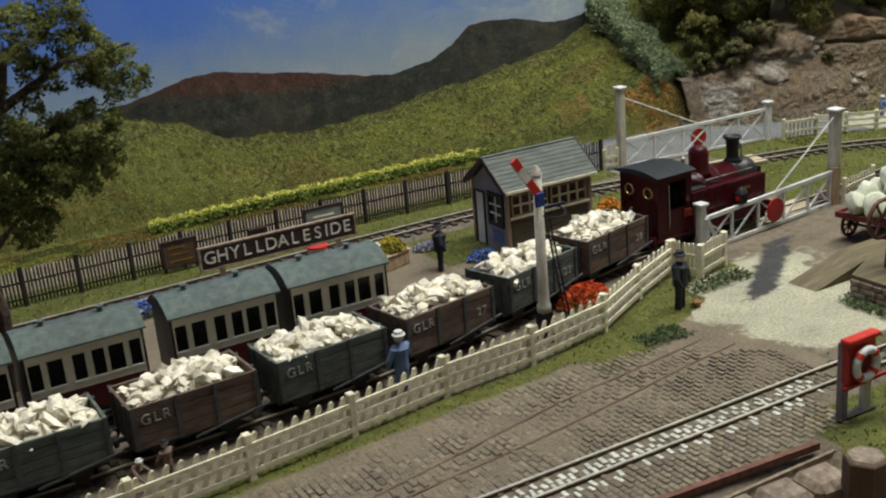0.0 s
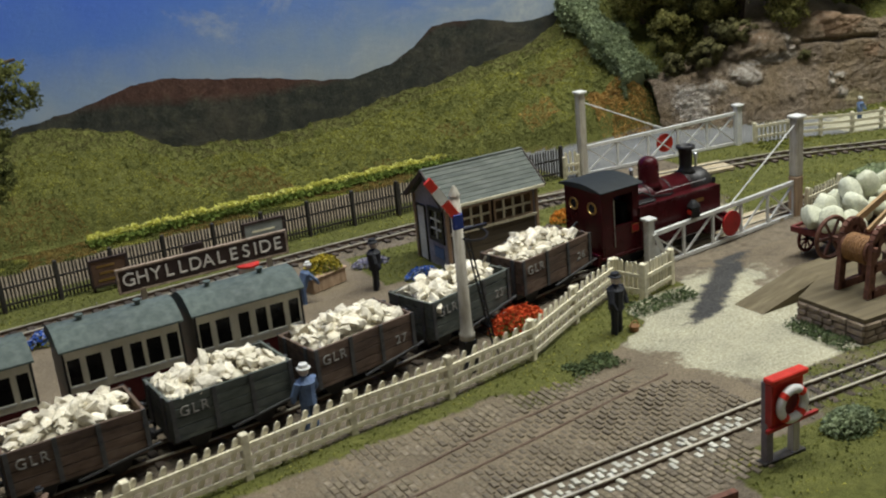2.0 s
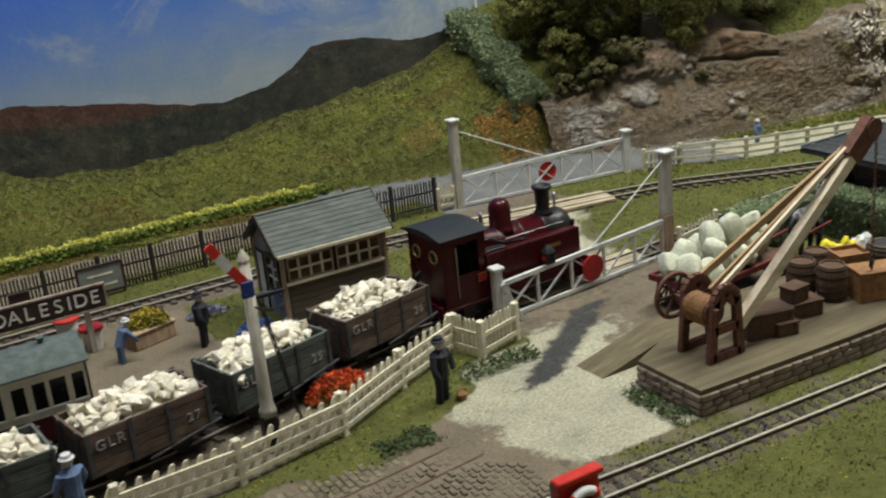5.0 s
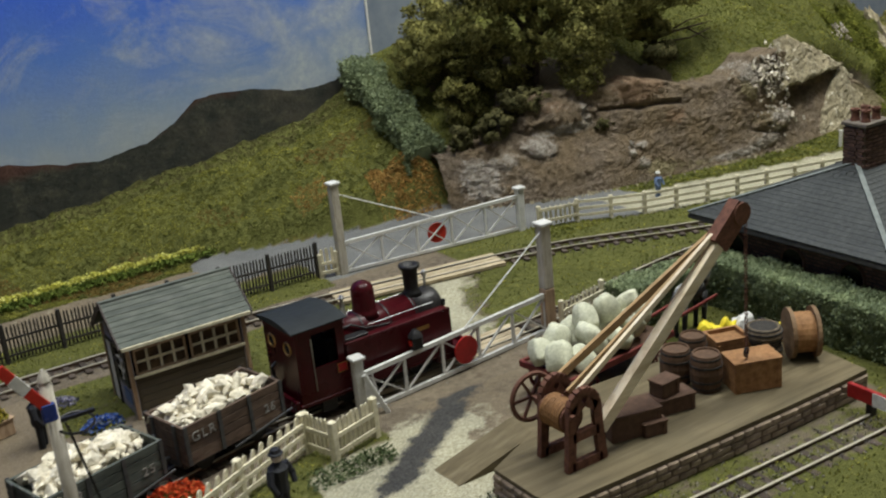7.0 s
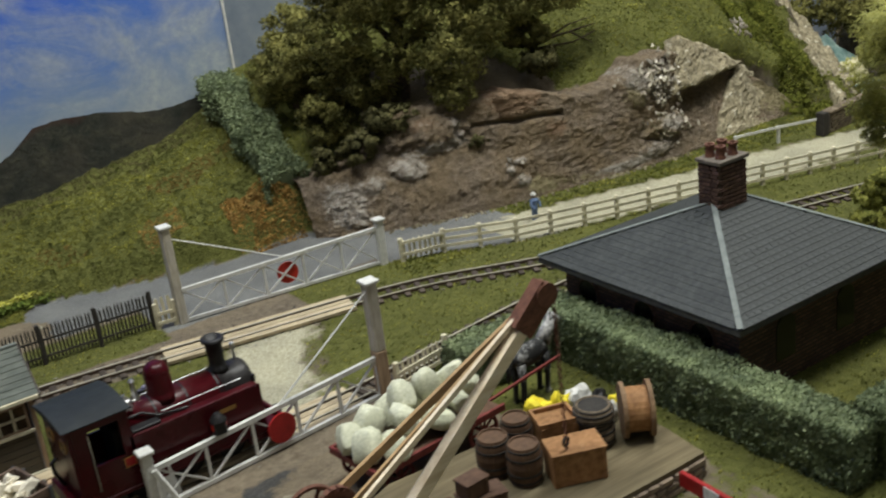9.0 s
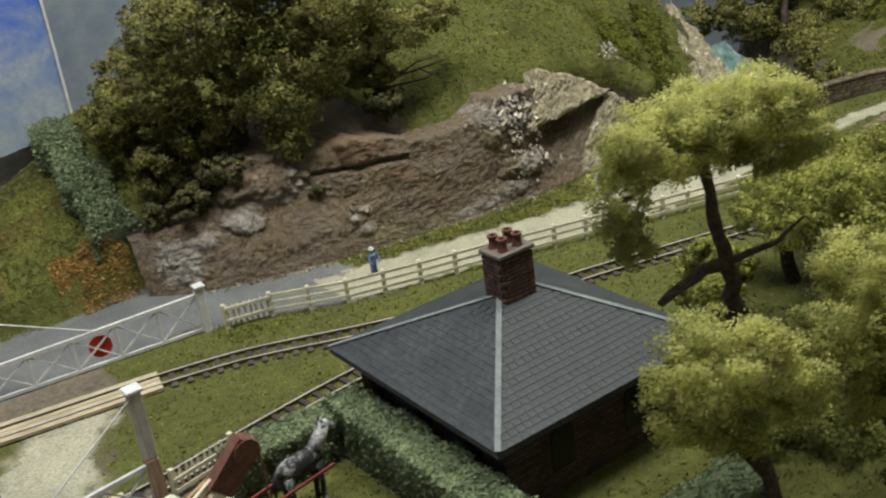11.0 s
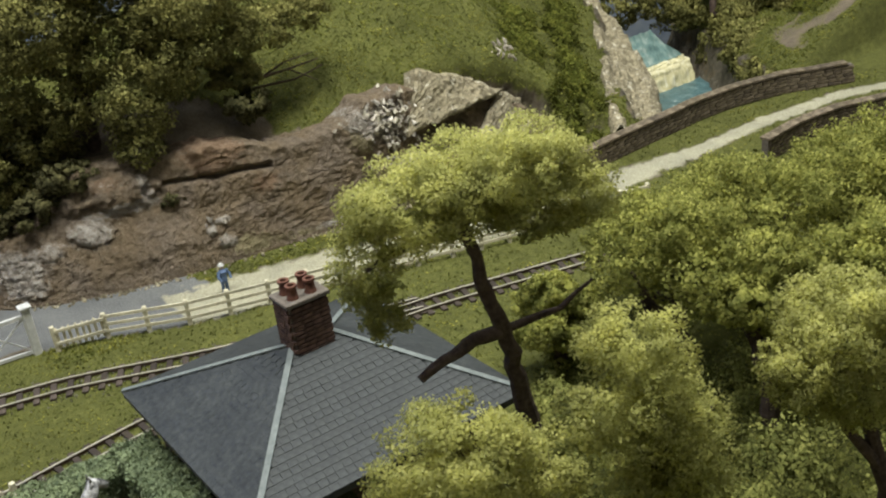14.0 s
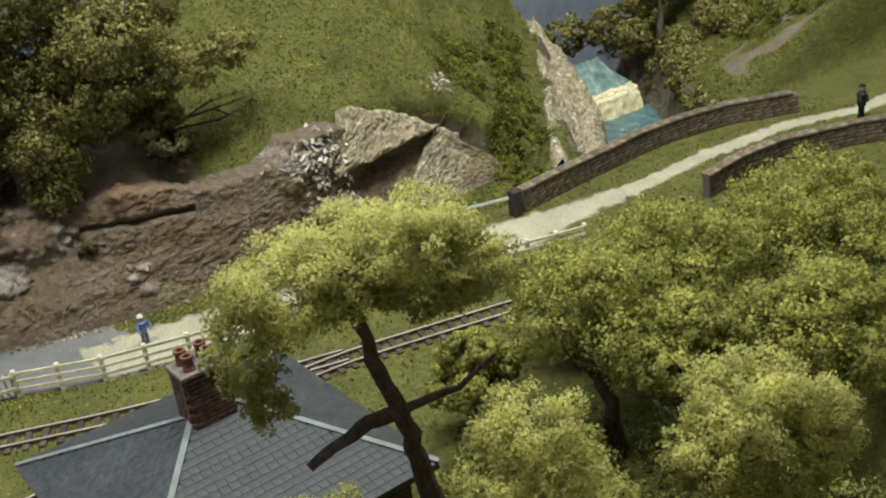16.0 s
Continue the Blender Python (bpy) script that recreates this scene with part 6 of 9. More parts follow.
        piece("stone", STONES[k % 7], load, M(px, py, h, rng.uniform(0, 360), rng.uniform(0, 360), rng.uniform(0, 40)) @ Matrix.Diagonal((r, r, r, 1)))
    return t


wagon(26.3, M_WAGON, "26", "brown planked open wagon loaded with white stone", 2)
wagon(21.55, M_WAGONGREY, "25", "grey-green planked open wagon loaded with white stone", 4)
wagon(16.85, M_WAGON, "27", "brown planked open wagon loaded with white stone", 6)
wagon(12.1, M_WAGONGREY, "", "grey-green planked open wagon loaded with white stone", 8)
wagon(7.4, M_WAGON, "", "brown planked open wagon loaded with white stone", 10)
wagon(2.7, M_WAGONGREY, "", "grey-green planked open wagon loaded with white stone", 12)


def coach(x, label):
    y = 35.12 + 0.012 * (x - 5)
    t = thing("passenger_coach", M(x, y, 0.22, 0.6), label, "coach", "passenger coaches")
    L, W = 1.93, 1.05
    part("lower_body", boxed(-L, L, -W, W, 0.6, 1.45, 0.02), M_COACHRED, t, "maroon lower panels")
    part("end_wall", boxed(-L, -L + 0.08, -W, W, 1.451, 3.0), M_BLACK, t, "black end wall")
    part("end_wall", boxed(L - 0.08, L, -W, W, 1.451, 3.0), M_BLACK, t, "black end wall")
    for s in (-1, 1):
        lo, hi = min(s * (W - 0.08), s * W), max(s * (W - 0.08), s * W)
        part("waist_panel", boxed(-L + 0.081, L - 0.081, lo, hi, 1.451, 1.72), M_COACHCREAM, t)
        part("cornice", boxed(-L + 0.081, L - 0.081, lo, hi, 2.62, 3.0), M_COACHCREAM, t)
        edges = [-L + 0.081]
        wins = [(-1.6, 0.4), (-0.96, 0.5), (-0.22, 0.4), (0.4, 0.4), (0.98, 0.5), (1.6, 0.38)]
        for cx, w in wins:
            part("pillar", boxed(edges[-1], cx - w / 2, lo, hi, 1.721, 2.619), M_COACHCREAM, t)
            edges.append(cx + w / 2)
            win = part("window", boxed(cx - w / 2, cx + w / 2, s * (W - 0.06) - 0.01, s * (W - 0.06) + 0.01, 1.721, 2.619), M_GLASS_DARK, t, "dark coach window")
            part("beading", boxed(cx - w / 2 - 0.04, cx + w / 2 + 0.04, s * (W + 0.012) - 0.01, s * (W + 0.012) + 0.01, 1.66, 1.72), M_WHITE, win)
        part("pillar", boxed(edges[-1], L - 0.081, lo, hi, 1.721, 2.619), M_COACHCREAM, t)
        part("step_board", boxed(-L + 0.1, L - 0.1, min(s * W, s * (W + 0.15)), max(s * W, s * (W + 0.15)), 0.42, 0.48), M_BLACK, t)
    arc = [((W + 0.16) * math.sin(k), 3.0 + 0.5 * math.cos(k) ** 2) for k in np.linspace(-1.5, 1.5, 15)]
    part("roof", prism(bmesh.new(), [(-W - 0.16, 2.94)] + arc + [(W + 0.16, 2.94)], 0, -L - 0.08, L + 0.08), M_COACHROOF, t, "grey-green curved roof")
    for xx in (-1.0, 0.9):
        part("vent", turned(bmesh.new(), [(0.09, 3.45), (0.09, 3.62), (0.14, 3.63), (0.14, 3.68)], 12, Matrix.Translation((xx, 0, 0))), M_COACHROOF, t)
    part("underframe", boxed(-L + 0.1, L - 0.1, -0.7, 0.7, 0.3, 0.599), M_BLACK, t)
    for xx in (-1.15, 1.15):
        for s in (-1, 1):
            wheel(t, xx, s * 0.52, 0.38)
    text_mesh("lettering", "3", 0.5, M_LETTER, t, Matrix.Translation(Vector((-0.6, -W - 0.012, 1.05)) * U) @ pose(0, 0, 0, 90, 0, 0), "pale class number")
    return t


coach(14.15, "cream and maroon four-wheel coach with grey roof on the siding")
coach(9.85, "cream and maroon four-wheel coach with grey roof on the siding")
coach(5.1, "cream and maroon four-wheel coach with grey roof on the siding")
coach(0.9, "cream and maroon four-wheel coach with grey roof on the siding")


# ---- station sign, notice boards, platform things ----
sg = thing("station_sign", M(15.05, 42.3), "long dark brown station sign with raised pale letters on two posts", "station sign")
bd = part("board", boxed(-3.5, 3.5, -0.06, 0.06, 1.82, 2.72, 0.02), M_SIGN, sg)
fr = bmesh.new()
for a in ((-3.58, 3.58, 1.76, 1.83), (-3.58, 3.58, 2.71, 2.78), (-3.58, -3.5, 1.831, 2.709), (3.5, 3.58, 1.831, 2.709)):
    box(fr, a[0], a[1], -0.1, 0.08, a[2], a[3])
part("frame", fr, M_STONE, bd, "tan wooden frame")
for x in (-2.6, 2.75):
    part("post", boxed(x - 0.11, x + 0.11, 0.062, 0.26, -0.1, 1.9, 0.02), M_GREYWOOD, sg)
at = -3.12
for ch in "GHYLLDALESIDE":
    text_mesh("letter", ch, 0.76, M_LETTER, sg, Matrix.Translation(Vector((at - (0.13 if ch == "I" else 0), -0.085, 2.27)) * U) @ pose(0, 0, 0, 90, 0, 0))
    at += 0.3 if ch == "I" else 0.54


def notice(x, y, w, z0, z1, material, label, bars):
    n = thing("notice_board", M(x, y), label, "notice board", "notice boards")
    b = part("panel", boxed(-w / 2, w / 2, -0.05, 0.05, z0, z1), material, n)
    fr = bmesh.new()
    for a in ((-w / 2 - 0.1, w / 2 + 0.1, z0 - 0.1, z0 - 0.002), (-w / 2 - 0.1, w / 2 + 0.1, z1 + 0.002, z1 + 0.1), (-w / 2 - 0.1, -w / 2 - 0.002, z0, z1), (w / 2 + 0.002, w / 2 + 0.1, z0, z1)):
        box(fr, a[0], a[1], -0.08, 0.06, a[2], a[3])
    part("frame", fr, M_SIGN, n, "dark frame")
    for k in range(bars):
        zz = z0 + (z1 - z0) * (k + 0.6) / (bars + 0.4)
        part("writing_bar", boxed(-w * 0.36 + 0.1 * (k % 2), w * 0.36 - 0.14 * (k % 3), -0.062, -0.052, zz - 0.05, zz + 0.05), M_BRASS if material is not M_PANELGREY else M_CREAM, b)
    for xx in (-w / 2, w / 2):
        part("leg", boxed(xx - 0.05, xx + 0.05, 0.06, 0.14, -0.1, z1), M_SIGN, n)
    return n


notice(12.3, 48.4, 1.5, 0.35, 1.45, M_CRATEDARK, "brown notice board with unreadable gold lettering on the fence", 3)
notice(19.7, 48.5, 1.9, 0.3, 1.45, M_PANELGREY, "grey notice panel in a dark frame by the fence", 2)
notice(16.2, 48.45, 0.7, 0.35, 1.1, M_SIGN, "small dark notice on the fence", 1)


def flowers(x, y, rx, ry, h, material, label, seed, leaf=M_LEAF_GREEN, group="flower beds", z=0.0, name="flower_bed"):
    t = thing(name, M(0, 0), label, "flowers", group)
    r = np.random.default_rng(seed)
    n = int(260 * rx * ry / 0.4) + 120
    a, d = r.uniform(0, 2 * np.pi, n), np.sqrt(r.random(n))
    px, py = x + rx * d * np.cos(a), y + ry * d * np.sin(a)
    top = h * np.sqrt(np.maximum(0.05, 1 - d ** 2)) * r.uniform(0.75, 1.1, n)
    g = z + dip(x, y)
    tagged(scatter("blossom", np.c_[px, py, g + top], r.uniform(0.05, 0.12, n), material, t, seed), kind="stuff")
    tagged(scatter("leaves", np.c_[px, py, g + top * r.uniform(0.1, 0.8, n)], r.uniform(0.06, 0.12, n), leaf, t, seed + 1), kind="stuff")
    return t


flowers(23.7, 32.5, 1.25, 0.75, 0.8, M_REDFLOWER, "mound of orange-red flowers between fence and track", 21)
flowers(32.6, 42.2, 0.7, 0.5, 0.6, M_ORANGE, "small orange flower clump on the crossing lawn", 22)
flowers(32.4, 39.6, 0.85, 0.6, 0.6, M_LILAC, "lilac flower clump on the crossing lawn", 23)
flowers(34.5, 42.4, 0.8, 0.5, 0.5, M_LILAC, "lilac flower clump on the crossing lawn", 24)
flowers(33.7, 40.7, 0.65, 0.5, 0.5, M_PINK, "pale pink flower clump on the crossing lawn", 25)
flowers(23.6, 39.9, 0.8, 0.45, 0.45, M_BLUEFLOWER, "blue flowers at the end of the signal box", 26)
flowers(8.9, 43.6, 1.1, 0.4, 0.7, M_BLUEFLOWER, "blue and white flower bed on the platform", 27)
flowers(7.0, 43.6, 0.7, 0.4, 0.75, M_ORANGE, "orange flower bed on the platform", 28)
flowers(5.4, 43.6, 0.8, 0.4, 0.7, M_BLUEFLOWER, "blue and white flower bed on the platform", 29)
flowers(14.9, 43.2, 0.6, 0.35, 0.65, M_REDFLOWER, "rusty red flower clump beside the station sign", 30)
flowers(22.6, 43.0, 0.9, 0.5, 0.3, M_LILAC, "pale lilac ground flowers by the back line", 31)

tub = thing("flower_tub", M(17.9, 42.9), "white tub with a red lid on the platform", "tub")
part("body", turned(bmesh.new(), [(0.34, 0), (0.42, 0.75), (0.42, 0.8)], 18), M_WHITE, tub)
part("lid", turned(bmesh.new(), [(0.48, 0.8), (0.48, 0.92), (0.2, 0.98)], 18), M_REDPAINT, tub, "red lid")
wb = thing("water_butt", M(17.1, 43.3, 0), "white round butt with a red lid beside the station sign", "water butt")
part("tub", turned(bmesh.new(), [(0.4, 0.0), (0.44, 0.6), (0.42, 1.3)], 20), M_WHITE, wb)
part("lid", turned(bmesh.new(), [(0.5, 1.301), (0.5, 1.38), (0.3, 1.46), (0.05, 1.48)], 20), M_BRIGHTRED, wb, "red lid")
tr = thing("planter", M(19.9, 41.9, 0, 18), "wooden trough planter with yellow flowers", "planter")
part("trough", boxed(-0.95, 0.95, -0.4, 0.4, 0, 0.62, 0.04), M_BROWNWOOD, tr)
part("rim", boxed(-1.0, 1.0, -0.45, 0.45, 0.621, 0.7, 0.02), M_BROWNWOOD, tr)
flowers(19.9, 41.9, 0.9, 0.4, 0.75, M_YFLOWER, "yellow flowers in the trough", 33, z=0.65, name="flowers")
lv = thing("point_lever", M(33.0, 40.6, dip(33, 40.6)), "black point lever on a timber base", "point lever")
part("base", boxed(-0.6, 0.6, -0.28, 0.28, 0, 0.14, 0.02), M_RUST, lv)
part("lever", bar(bmesh.new(), (-0.1, 0, 0.12), (0.35, 0, 1.25), 0.09), M_BLACK, lv)
part("grip", bar(bmesh.new(), (0.2, 0, 1.25), (0.6, 0, 1.2), 0.08), M_BLACK, lv)


def figurine(x, y, z, turn, coat, label, h=2.1, arms=0.2, stoop=0.0, cap=M_FIGDARK):
    """A small moulded figure, one mesh."""
    bm = bmesh.new()
    k = h / 2.1
    for s in (-1, 1):
        tube(bm, [(s * 0.13 * k, 0.02, 0.0), (s * 0.13 * k, 0, 0.5 * k), (s * 0.11 * k, 0, 0.95 * k)], [0.11 * k, 0.105 * k, 0.13 * k], 7)
        tube(bm, [(s * 0.26 * k, stoop * 0.6, 1.58 * k), (s * (0.3 + arms * 0.4) * k, -0.08 + stoop, 1.22 * k), (s * (0.26 + arms * 0.3) * k, -0.2 + stoop, 0.95 * k)], [0.1 * k, 0.09 * k, 0.07 * k], 7)
    tube(bm, [(0, 0, 0.85 * k), (0, stoop * 0.3, 1.2 * k), (0, stoop * 0.7, 1.55 * k), (0, stoop * 0.8, 1.7 * k)], [0.23 * k, 0.22 * k, 0.26 * k, 0.1 * k], 10)
    n0 = len(bm.faces)
    lump(bm, (0, stoop - 0.02, 1.88 * k), (0.14 * k, 0.15 * k, 0.17 * k), 3, 0.05, 2)
    bm.faces.ensure_lookup_table()
    for f in bm.faces[n0:]:
        f.material_index = 1
    n1 = len(bm.faces)
    turned(bm, [(0.19 * k, 1.97 * k), (0.19 * k, 2.0 * k), (0.14 * k, 2.03 * k), (0.12 * k, 2.12 * k)], 10, Matrix.Translation((0, stoop, 0)))
    bm.faces.ensure_lookup_table()
    for f in bm.faces[n1:]:
        f.material_index = 2
    ob = part("figurine", bm, coat)
    ob.data.materials.append(M_FIGSKIN)
    ob.data.materials.append(cap)
    ob.matrix_basis = M(x, y, z, turn) @ Matrix.Diagonal((1.16, 1.16, 1.0, 1))
    return tagged(ob, label, "figurine", "model figures")


figurine(26.2, 29.75, 0, 25, M_FIGDARK, "small moulded figure in a dark suit standing on the verge", 2.3)
figurine(14.4, 30.2, 0, 200, M_FIGBLUE, "small moulded figure in blue with a white cap by the fence", 2.2, cap=M_WHITE)
M_FIGBROWN = plain("figure_brown", (0.16, 0.10, 0.075), 0.75)
figurine(5.0, 29.35, 0, 40, M_FIGBROWN, "small moulded figure in a brown coat stooping by the fence", 1.15, stoop=-0.3, cap=M_WHITE)
figurine(6.1, 29.45, 0, 210, M_FIGBROWN, "small moulded figure in brown crouching by the fence", 1.3)
figurine(21.5, 40.0, 0, 60, M_FIGDARK, "small moulded figure in black on the platform", 2.2)
figurine(18.4, 40.6, 0, 100, M_FIGBLUE, "small moulded figure in blue bending by the planter", 1.7, stoop=-0.35, cap=M_WHITE)
figurine(56.6, 45.3, 0, 10, M_FIGBLUE, "small moulded figure in blue on the lane", 1.45, cap=M_WHITE)
figurine(98.2, 36.6, 0, 10, M_FIGDARK, "small moulded figure in dark clothes by the parapet", 2.1)
bk = thing("basket", M(26.75, 29.45, 0.0), "small brown basket beside the moulded figure", "basket")
part("bowl", turned(bmesh.new(), [(0.14, 0), (0.2, 0.22)], 12), M_CRATE, bk)
part("handle", ring(bmesh.new(), 0.17, 0.025, 14, 5, Matrix.Translation((0, 0, 0.24)) @ pose(0, 0, 0, 90, 0, 0)), M_CRATE, bk)

# ---- lifebuoy stand ----
lb = thing("lifebuoy_stand", M(24.3, 20.0), "grey timber stand with a red hooded board and white lifebuoy", "lifebuoy stand")
for x in (-0.5, 0.5):
    part("post", boxed(x - 0.13, x + 0.13, -0.12, 0.12, -0.2, 1.5 if x > 0 else 2.5, 0.02), M_GREYWOOD if x > 0 else mat("purple_grey_post", [(0.14, 0.12, 0.13), (0.22, 0.19, 0.2)], 500), lb)
brd = part("board", boxed(-0.62, 0.62, -0.2, -0.125, 1.15, 2.5), M_BRIGHTRED, lb, "bright red board")
# darker disc added for the hood's shade on the board
part("shade_disc", turned(bmesh.new(), [(0.4, -0.01), (0.4, 0.01)], 22, Matrix.Translation((0.02, -0.215, 1.8)) @ pose(0, 0, 0, 90, 0, 0)), M_DRAYRED, brd, "added dark red disc, painted shade inside the ring")
part("hood", boxed(-0.68, 0.68, -0.36, 0.0, 2.501, 2.66, 0.03), M_BRIGHTRED, lb, "bright red hood")
part("cheek", boxed(-0.68, -0.621, -0.34, -0.1, 1.3, 2.5), M_REDPAINT, lb)
part("rope_bar", bar(bmesh.new(), (-0.85, -0.32, 1.18), (1.05, -0.32, 1.22), 0.1), M_REDPAINT, lb)
buoy = part("lifebuoy", ring(bmesh.new(), 0.44, 0.13, 26, 10, Matrix.Translation((0.02, -0.4, 1.8)) @ pose(0, 0, 0, 90, 0, 0)), M_WHITE, lb, "white ring with red bands", smooth=True)
for k in range(4):
    a = math.pi / 4 + k * math.pi / 2
    c = Vector((0.02 + 0.44 * math.cos(a), -0.4, 1.8 + 0.44 * math.sin(a)))
    part("band", turned(bmesh.new(), [(0.137, -0.08), (0.137, 0.08)], 12, Matrix.Translation(c) @ pose(0, 0, 0, 0, -math.degrees(a), 0)), M_BRIGHTRED, buoy, "red band")
part("foot_beam", boxed(-0.75, 0.8, -0.18, 0.18, -0.1, 0.08), M_BLACKFENCE, lb)

# ---- dock edge ----
dk = thing("dock_edge", M(0, 0), "dock edge of rounded buff stone blocks and a rusty iron beam", "dock wall", kind="structure")
part("edge_beam", bar(bmesh.new(), (10.0, 20.1, 0.14), (21.9, 19.2, 0.14), 0.2, 0.22), M_RUST, dk, "rust-red iron edge beam")
for k in range(9):
    x = 21.2 - 1.45 * k
    bm = bmesh.new()
    box(bm, -0.68, 0.68, -0.62, 0.62, -0.75, 0.1, 0.2)
    ob = part("coping_stone", bm, M_STONE, dk)
    ob.matrix_basis = M(x, 18.35 + 0.075 * k, -0.22, -4.5)
part("dock_wall", boxed(4.0, 22.3, 18.9, 19.0, -1.7, -0.05), M_STONE, dk)
bo = thing("bollard", M(21.6, 17.3), "dark brown six-sided timber mooring post", "mooring post")
part("post", turned(bmesh.new(), [(0.62, -1.8), (0.6, 0.66), (0.56, 0.7)], 6), M_BARREL, bo)
part("weathered_top", turned(bmesh.new(), [(0.56, 0.701), (0.5, 0.78), (0.1, 0.8)], 6), M_STONE, bo, "grey weathered top")


# ---- goods platform ----
PLAT = [(31.75, 23.55), (35.0, 23.4), (38, 23.25), (41, 23.15), (43.6, 23.1), (44.9, 23.12), (45.15, 24.9), (45.2, 27.4), (43.0, 28.3), (37, 28.7), (34.5, 27.7), (31.75, 26.45)]
pf = thing("goods_platform", M(0, 0), "low goods platform of brown stone with a timber deck", "goods platform")
part("core", prism(bmesh.new(), [(x * 0.998 + 0.08, y * 0.998 + 0.05) for x, y in PLAT], 2, -0.1, 0.74), M_MORTAR, pf)
part("deck", prism(bmesh.new(), PLAT, 2, 0.745, 0.86), M_PLATTOP, pf, "weathered timber deck")
part("edge_plank", prism(bmesh.new(), PLAT[:6] + [(44.95, 23.85)] + [(x, y + 0.75) for x, y in PLAT[4::-1]], 2, 0.861, 0.885), M_PLATTOP, pf, "timber edge plank")
part("ramp", prism(bmesh.new(), [(31.0, -0.05), (36.2, -0.05), (36.2, 0.7), (34.2, 0.7)], 1, 27.6, 29.0), M_PLATTOP, pf, "timber ramp")
PSTONE = [mesh_of(boxed(-w / 2, w / 2, -0.09, 0.09, -0.105, 0.105, 0.03), "stone", M_STONE) for w in (0.42, 0.55, 0.7)]
rng = random.Random(11)
for (xa, ya), (xb, yb) in list(zip(PLAT, PLAT[1:] + PLAT[:1]))[:7] + [(PLAT[-1], PLAT[0])]:
    ln = math.hypot(xb - xa, yb - ya)
    a = math.degrees(math.atan2(yb - ya, xb - xa))
    for row in range(3):
        d = 0.0
        while d < ln - 0.15:
            w = rng.choice((0, 1, 2))
            wid = (0.42, 0.55, 0.7)[w]
            s = min(1.0, (d + wid / 2) / ln)
            piece("stone", PSTONE[w], pf, M(xa + (xb - xa) * s, ya + (yb - ya) * s, 0.13 + 0.235 * row, a, rng.uniform(-3, 3)))
            d += wid + 0.03


def crate(x, y, z, w, d, h, turn, material, label, lid=True):
    c = thing("crate", M(x, y, z, turn), label, "crate", "goods on the platform")
    part("body", boxed(-w / 2, w / 2, -d / 2, d / 2, 0, h - 0.05, 0.02), material, c)
    if lid:
        part("lid", boxed(-w / 2 - 0.03, w / 2 + 0.03, -d / 2 - 0.03, d / 2 + 0.03, h - 0.049, h + 0.03, 0.015), material, c)
    else:
        fr = bmesh.new()
        for a in ((-w / 2, w / 2, -d / 2, -d / 2 + 0.1), (-w / 2, w / 2, d / 2 - 0.1, d / 2), (-w / 2, -w / 2 + 0.1, -d / 2 + 0.101, d / 2 - 0.101), (w / 2 - 0.1, w / 2, -d / 2 + 0.101, d / 2 - 0.101)):
            box(fr, a[0], a[1], a[2], a[3], h - 0.049, h + 0.1)
        part("rim", fr, material, c)
    for s in (-1, 1):
        part("batten", boxed(s * (w / 2 - 0.1) - 0.06, s * (w / 2 - 0.1) + 0.06, -d / 2 - 0.03, -d / 2 - 0.002, 0.02, h - 0.06), material, c)
    return c


T = 0.865
crate(41.4, 25.0, T, 1.65, 1.05, 1.08, -23, M_CRATE, "large orange-brown crate standing on the deck")
crate(42.1, 26.75, T, 1.3, 1.1, 1.0, -20, M_CRATE, "open-topped brown box on the deck", lid=False)
crate(38.3, 25.6, T, 1.35, 0.75, 0.55, -12, M_CRATEDARK, "dark brown flat crate on the deck")
crate(38.1, 25.7, T + 0.6, 0.8, 0.6, 0.5, 4, M_CRATEDARK, "small dark crate stacked on another")
crate(36.3, 25.4, T, 1.75, 1.0, 0.85, -14, M_CRATEDARK, "dark brown crate beside the crane")
crate(36.75, 24.9, T, 0.8, 0.6, 0.45, -14, M_CRATEDARK, "small dark brown crate beside the crane")


def barrel(x, y, z, r, h, label, material=M_BARREL):
    b = thing("barrel", M(x, y, z), label, "barrel", "goods on the platform")
    part("cask", turned(bmesh.new(), [(r * 0.8, 0), (r * 0.93, h * 0.2), (r, h * 0.5), (r * 0.93, h * 0.8), (r * 0.82, h), (r * 0.74, h), (r * 0.72, h * 0.95)], 20), material, b, smooth=False)
    for f in (0.1, 0.3, 0.7, 0.9):
        rr = r * (0.83 + 0.19 * (1 - (2 * f - 1) ** 2))
        part("hoop", turned(bmesh.new(), [(rr, h * f - 0.035), (rr, h * f + 0.035)], 20), M_BLACKFENCE, b, "dark iron hoop")
    return b


barrel(39.75, 26.85, T, 0.56, 1.3, "dark oak barrel with iron hoops")
barrel(40.15, 25.85, T, 0.56, 1.3, "dark oak barrel with iron hoops")
barrel(41.0, 27.3, T, 0.52, 1.25, "dark oak barrel with iron hoops")
barrel(43.05, 25.95, T, 0.66, 0.75, "squat brown tub under another", M_TUB)
barrel(43.05, 25.95, T + 0.76, 0.66, 0.6, "squat brown tub stacked on another", M_TUB)
rl = thing("cable_reel", M(44.3, 25.35, T + 0.9, -35), "wooden cable reel standing on its rims", "cable reel", "goods on the platform")
for s in (-1, 1):
    part("rim", turned(bmesh.new(), [(0.9, -0.07), (0.9, 0.07)], 26, Matrix.Translation((s * 0.42, 0, 0)) @ pose(0, 0, 0, 0, 90, 0)), M_REEL, rl)
part("drum", turned(bmesh.new(), [(0.72, -0.35), (0.72, 0.35)], 24, pose(0, 0, 0, 0, 90, 0)), M_CRATE, rl, "orange-brown cable drum")


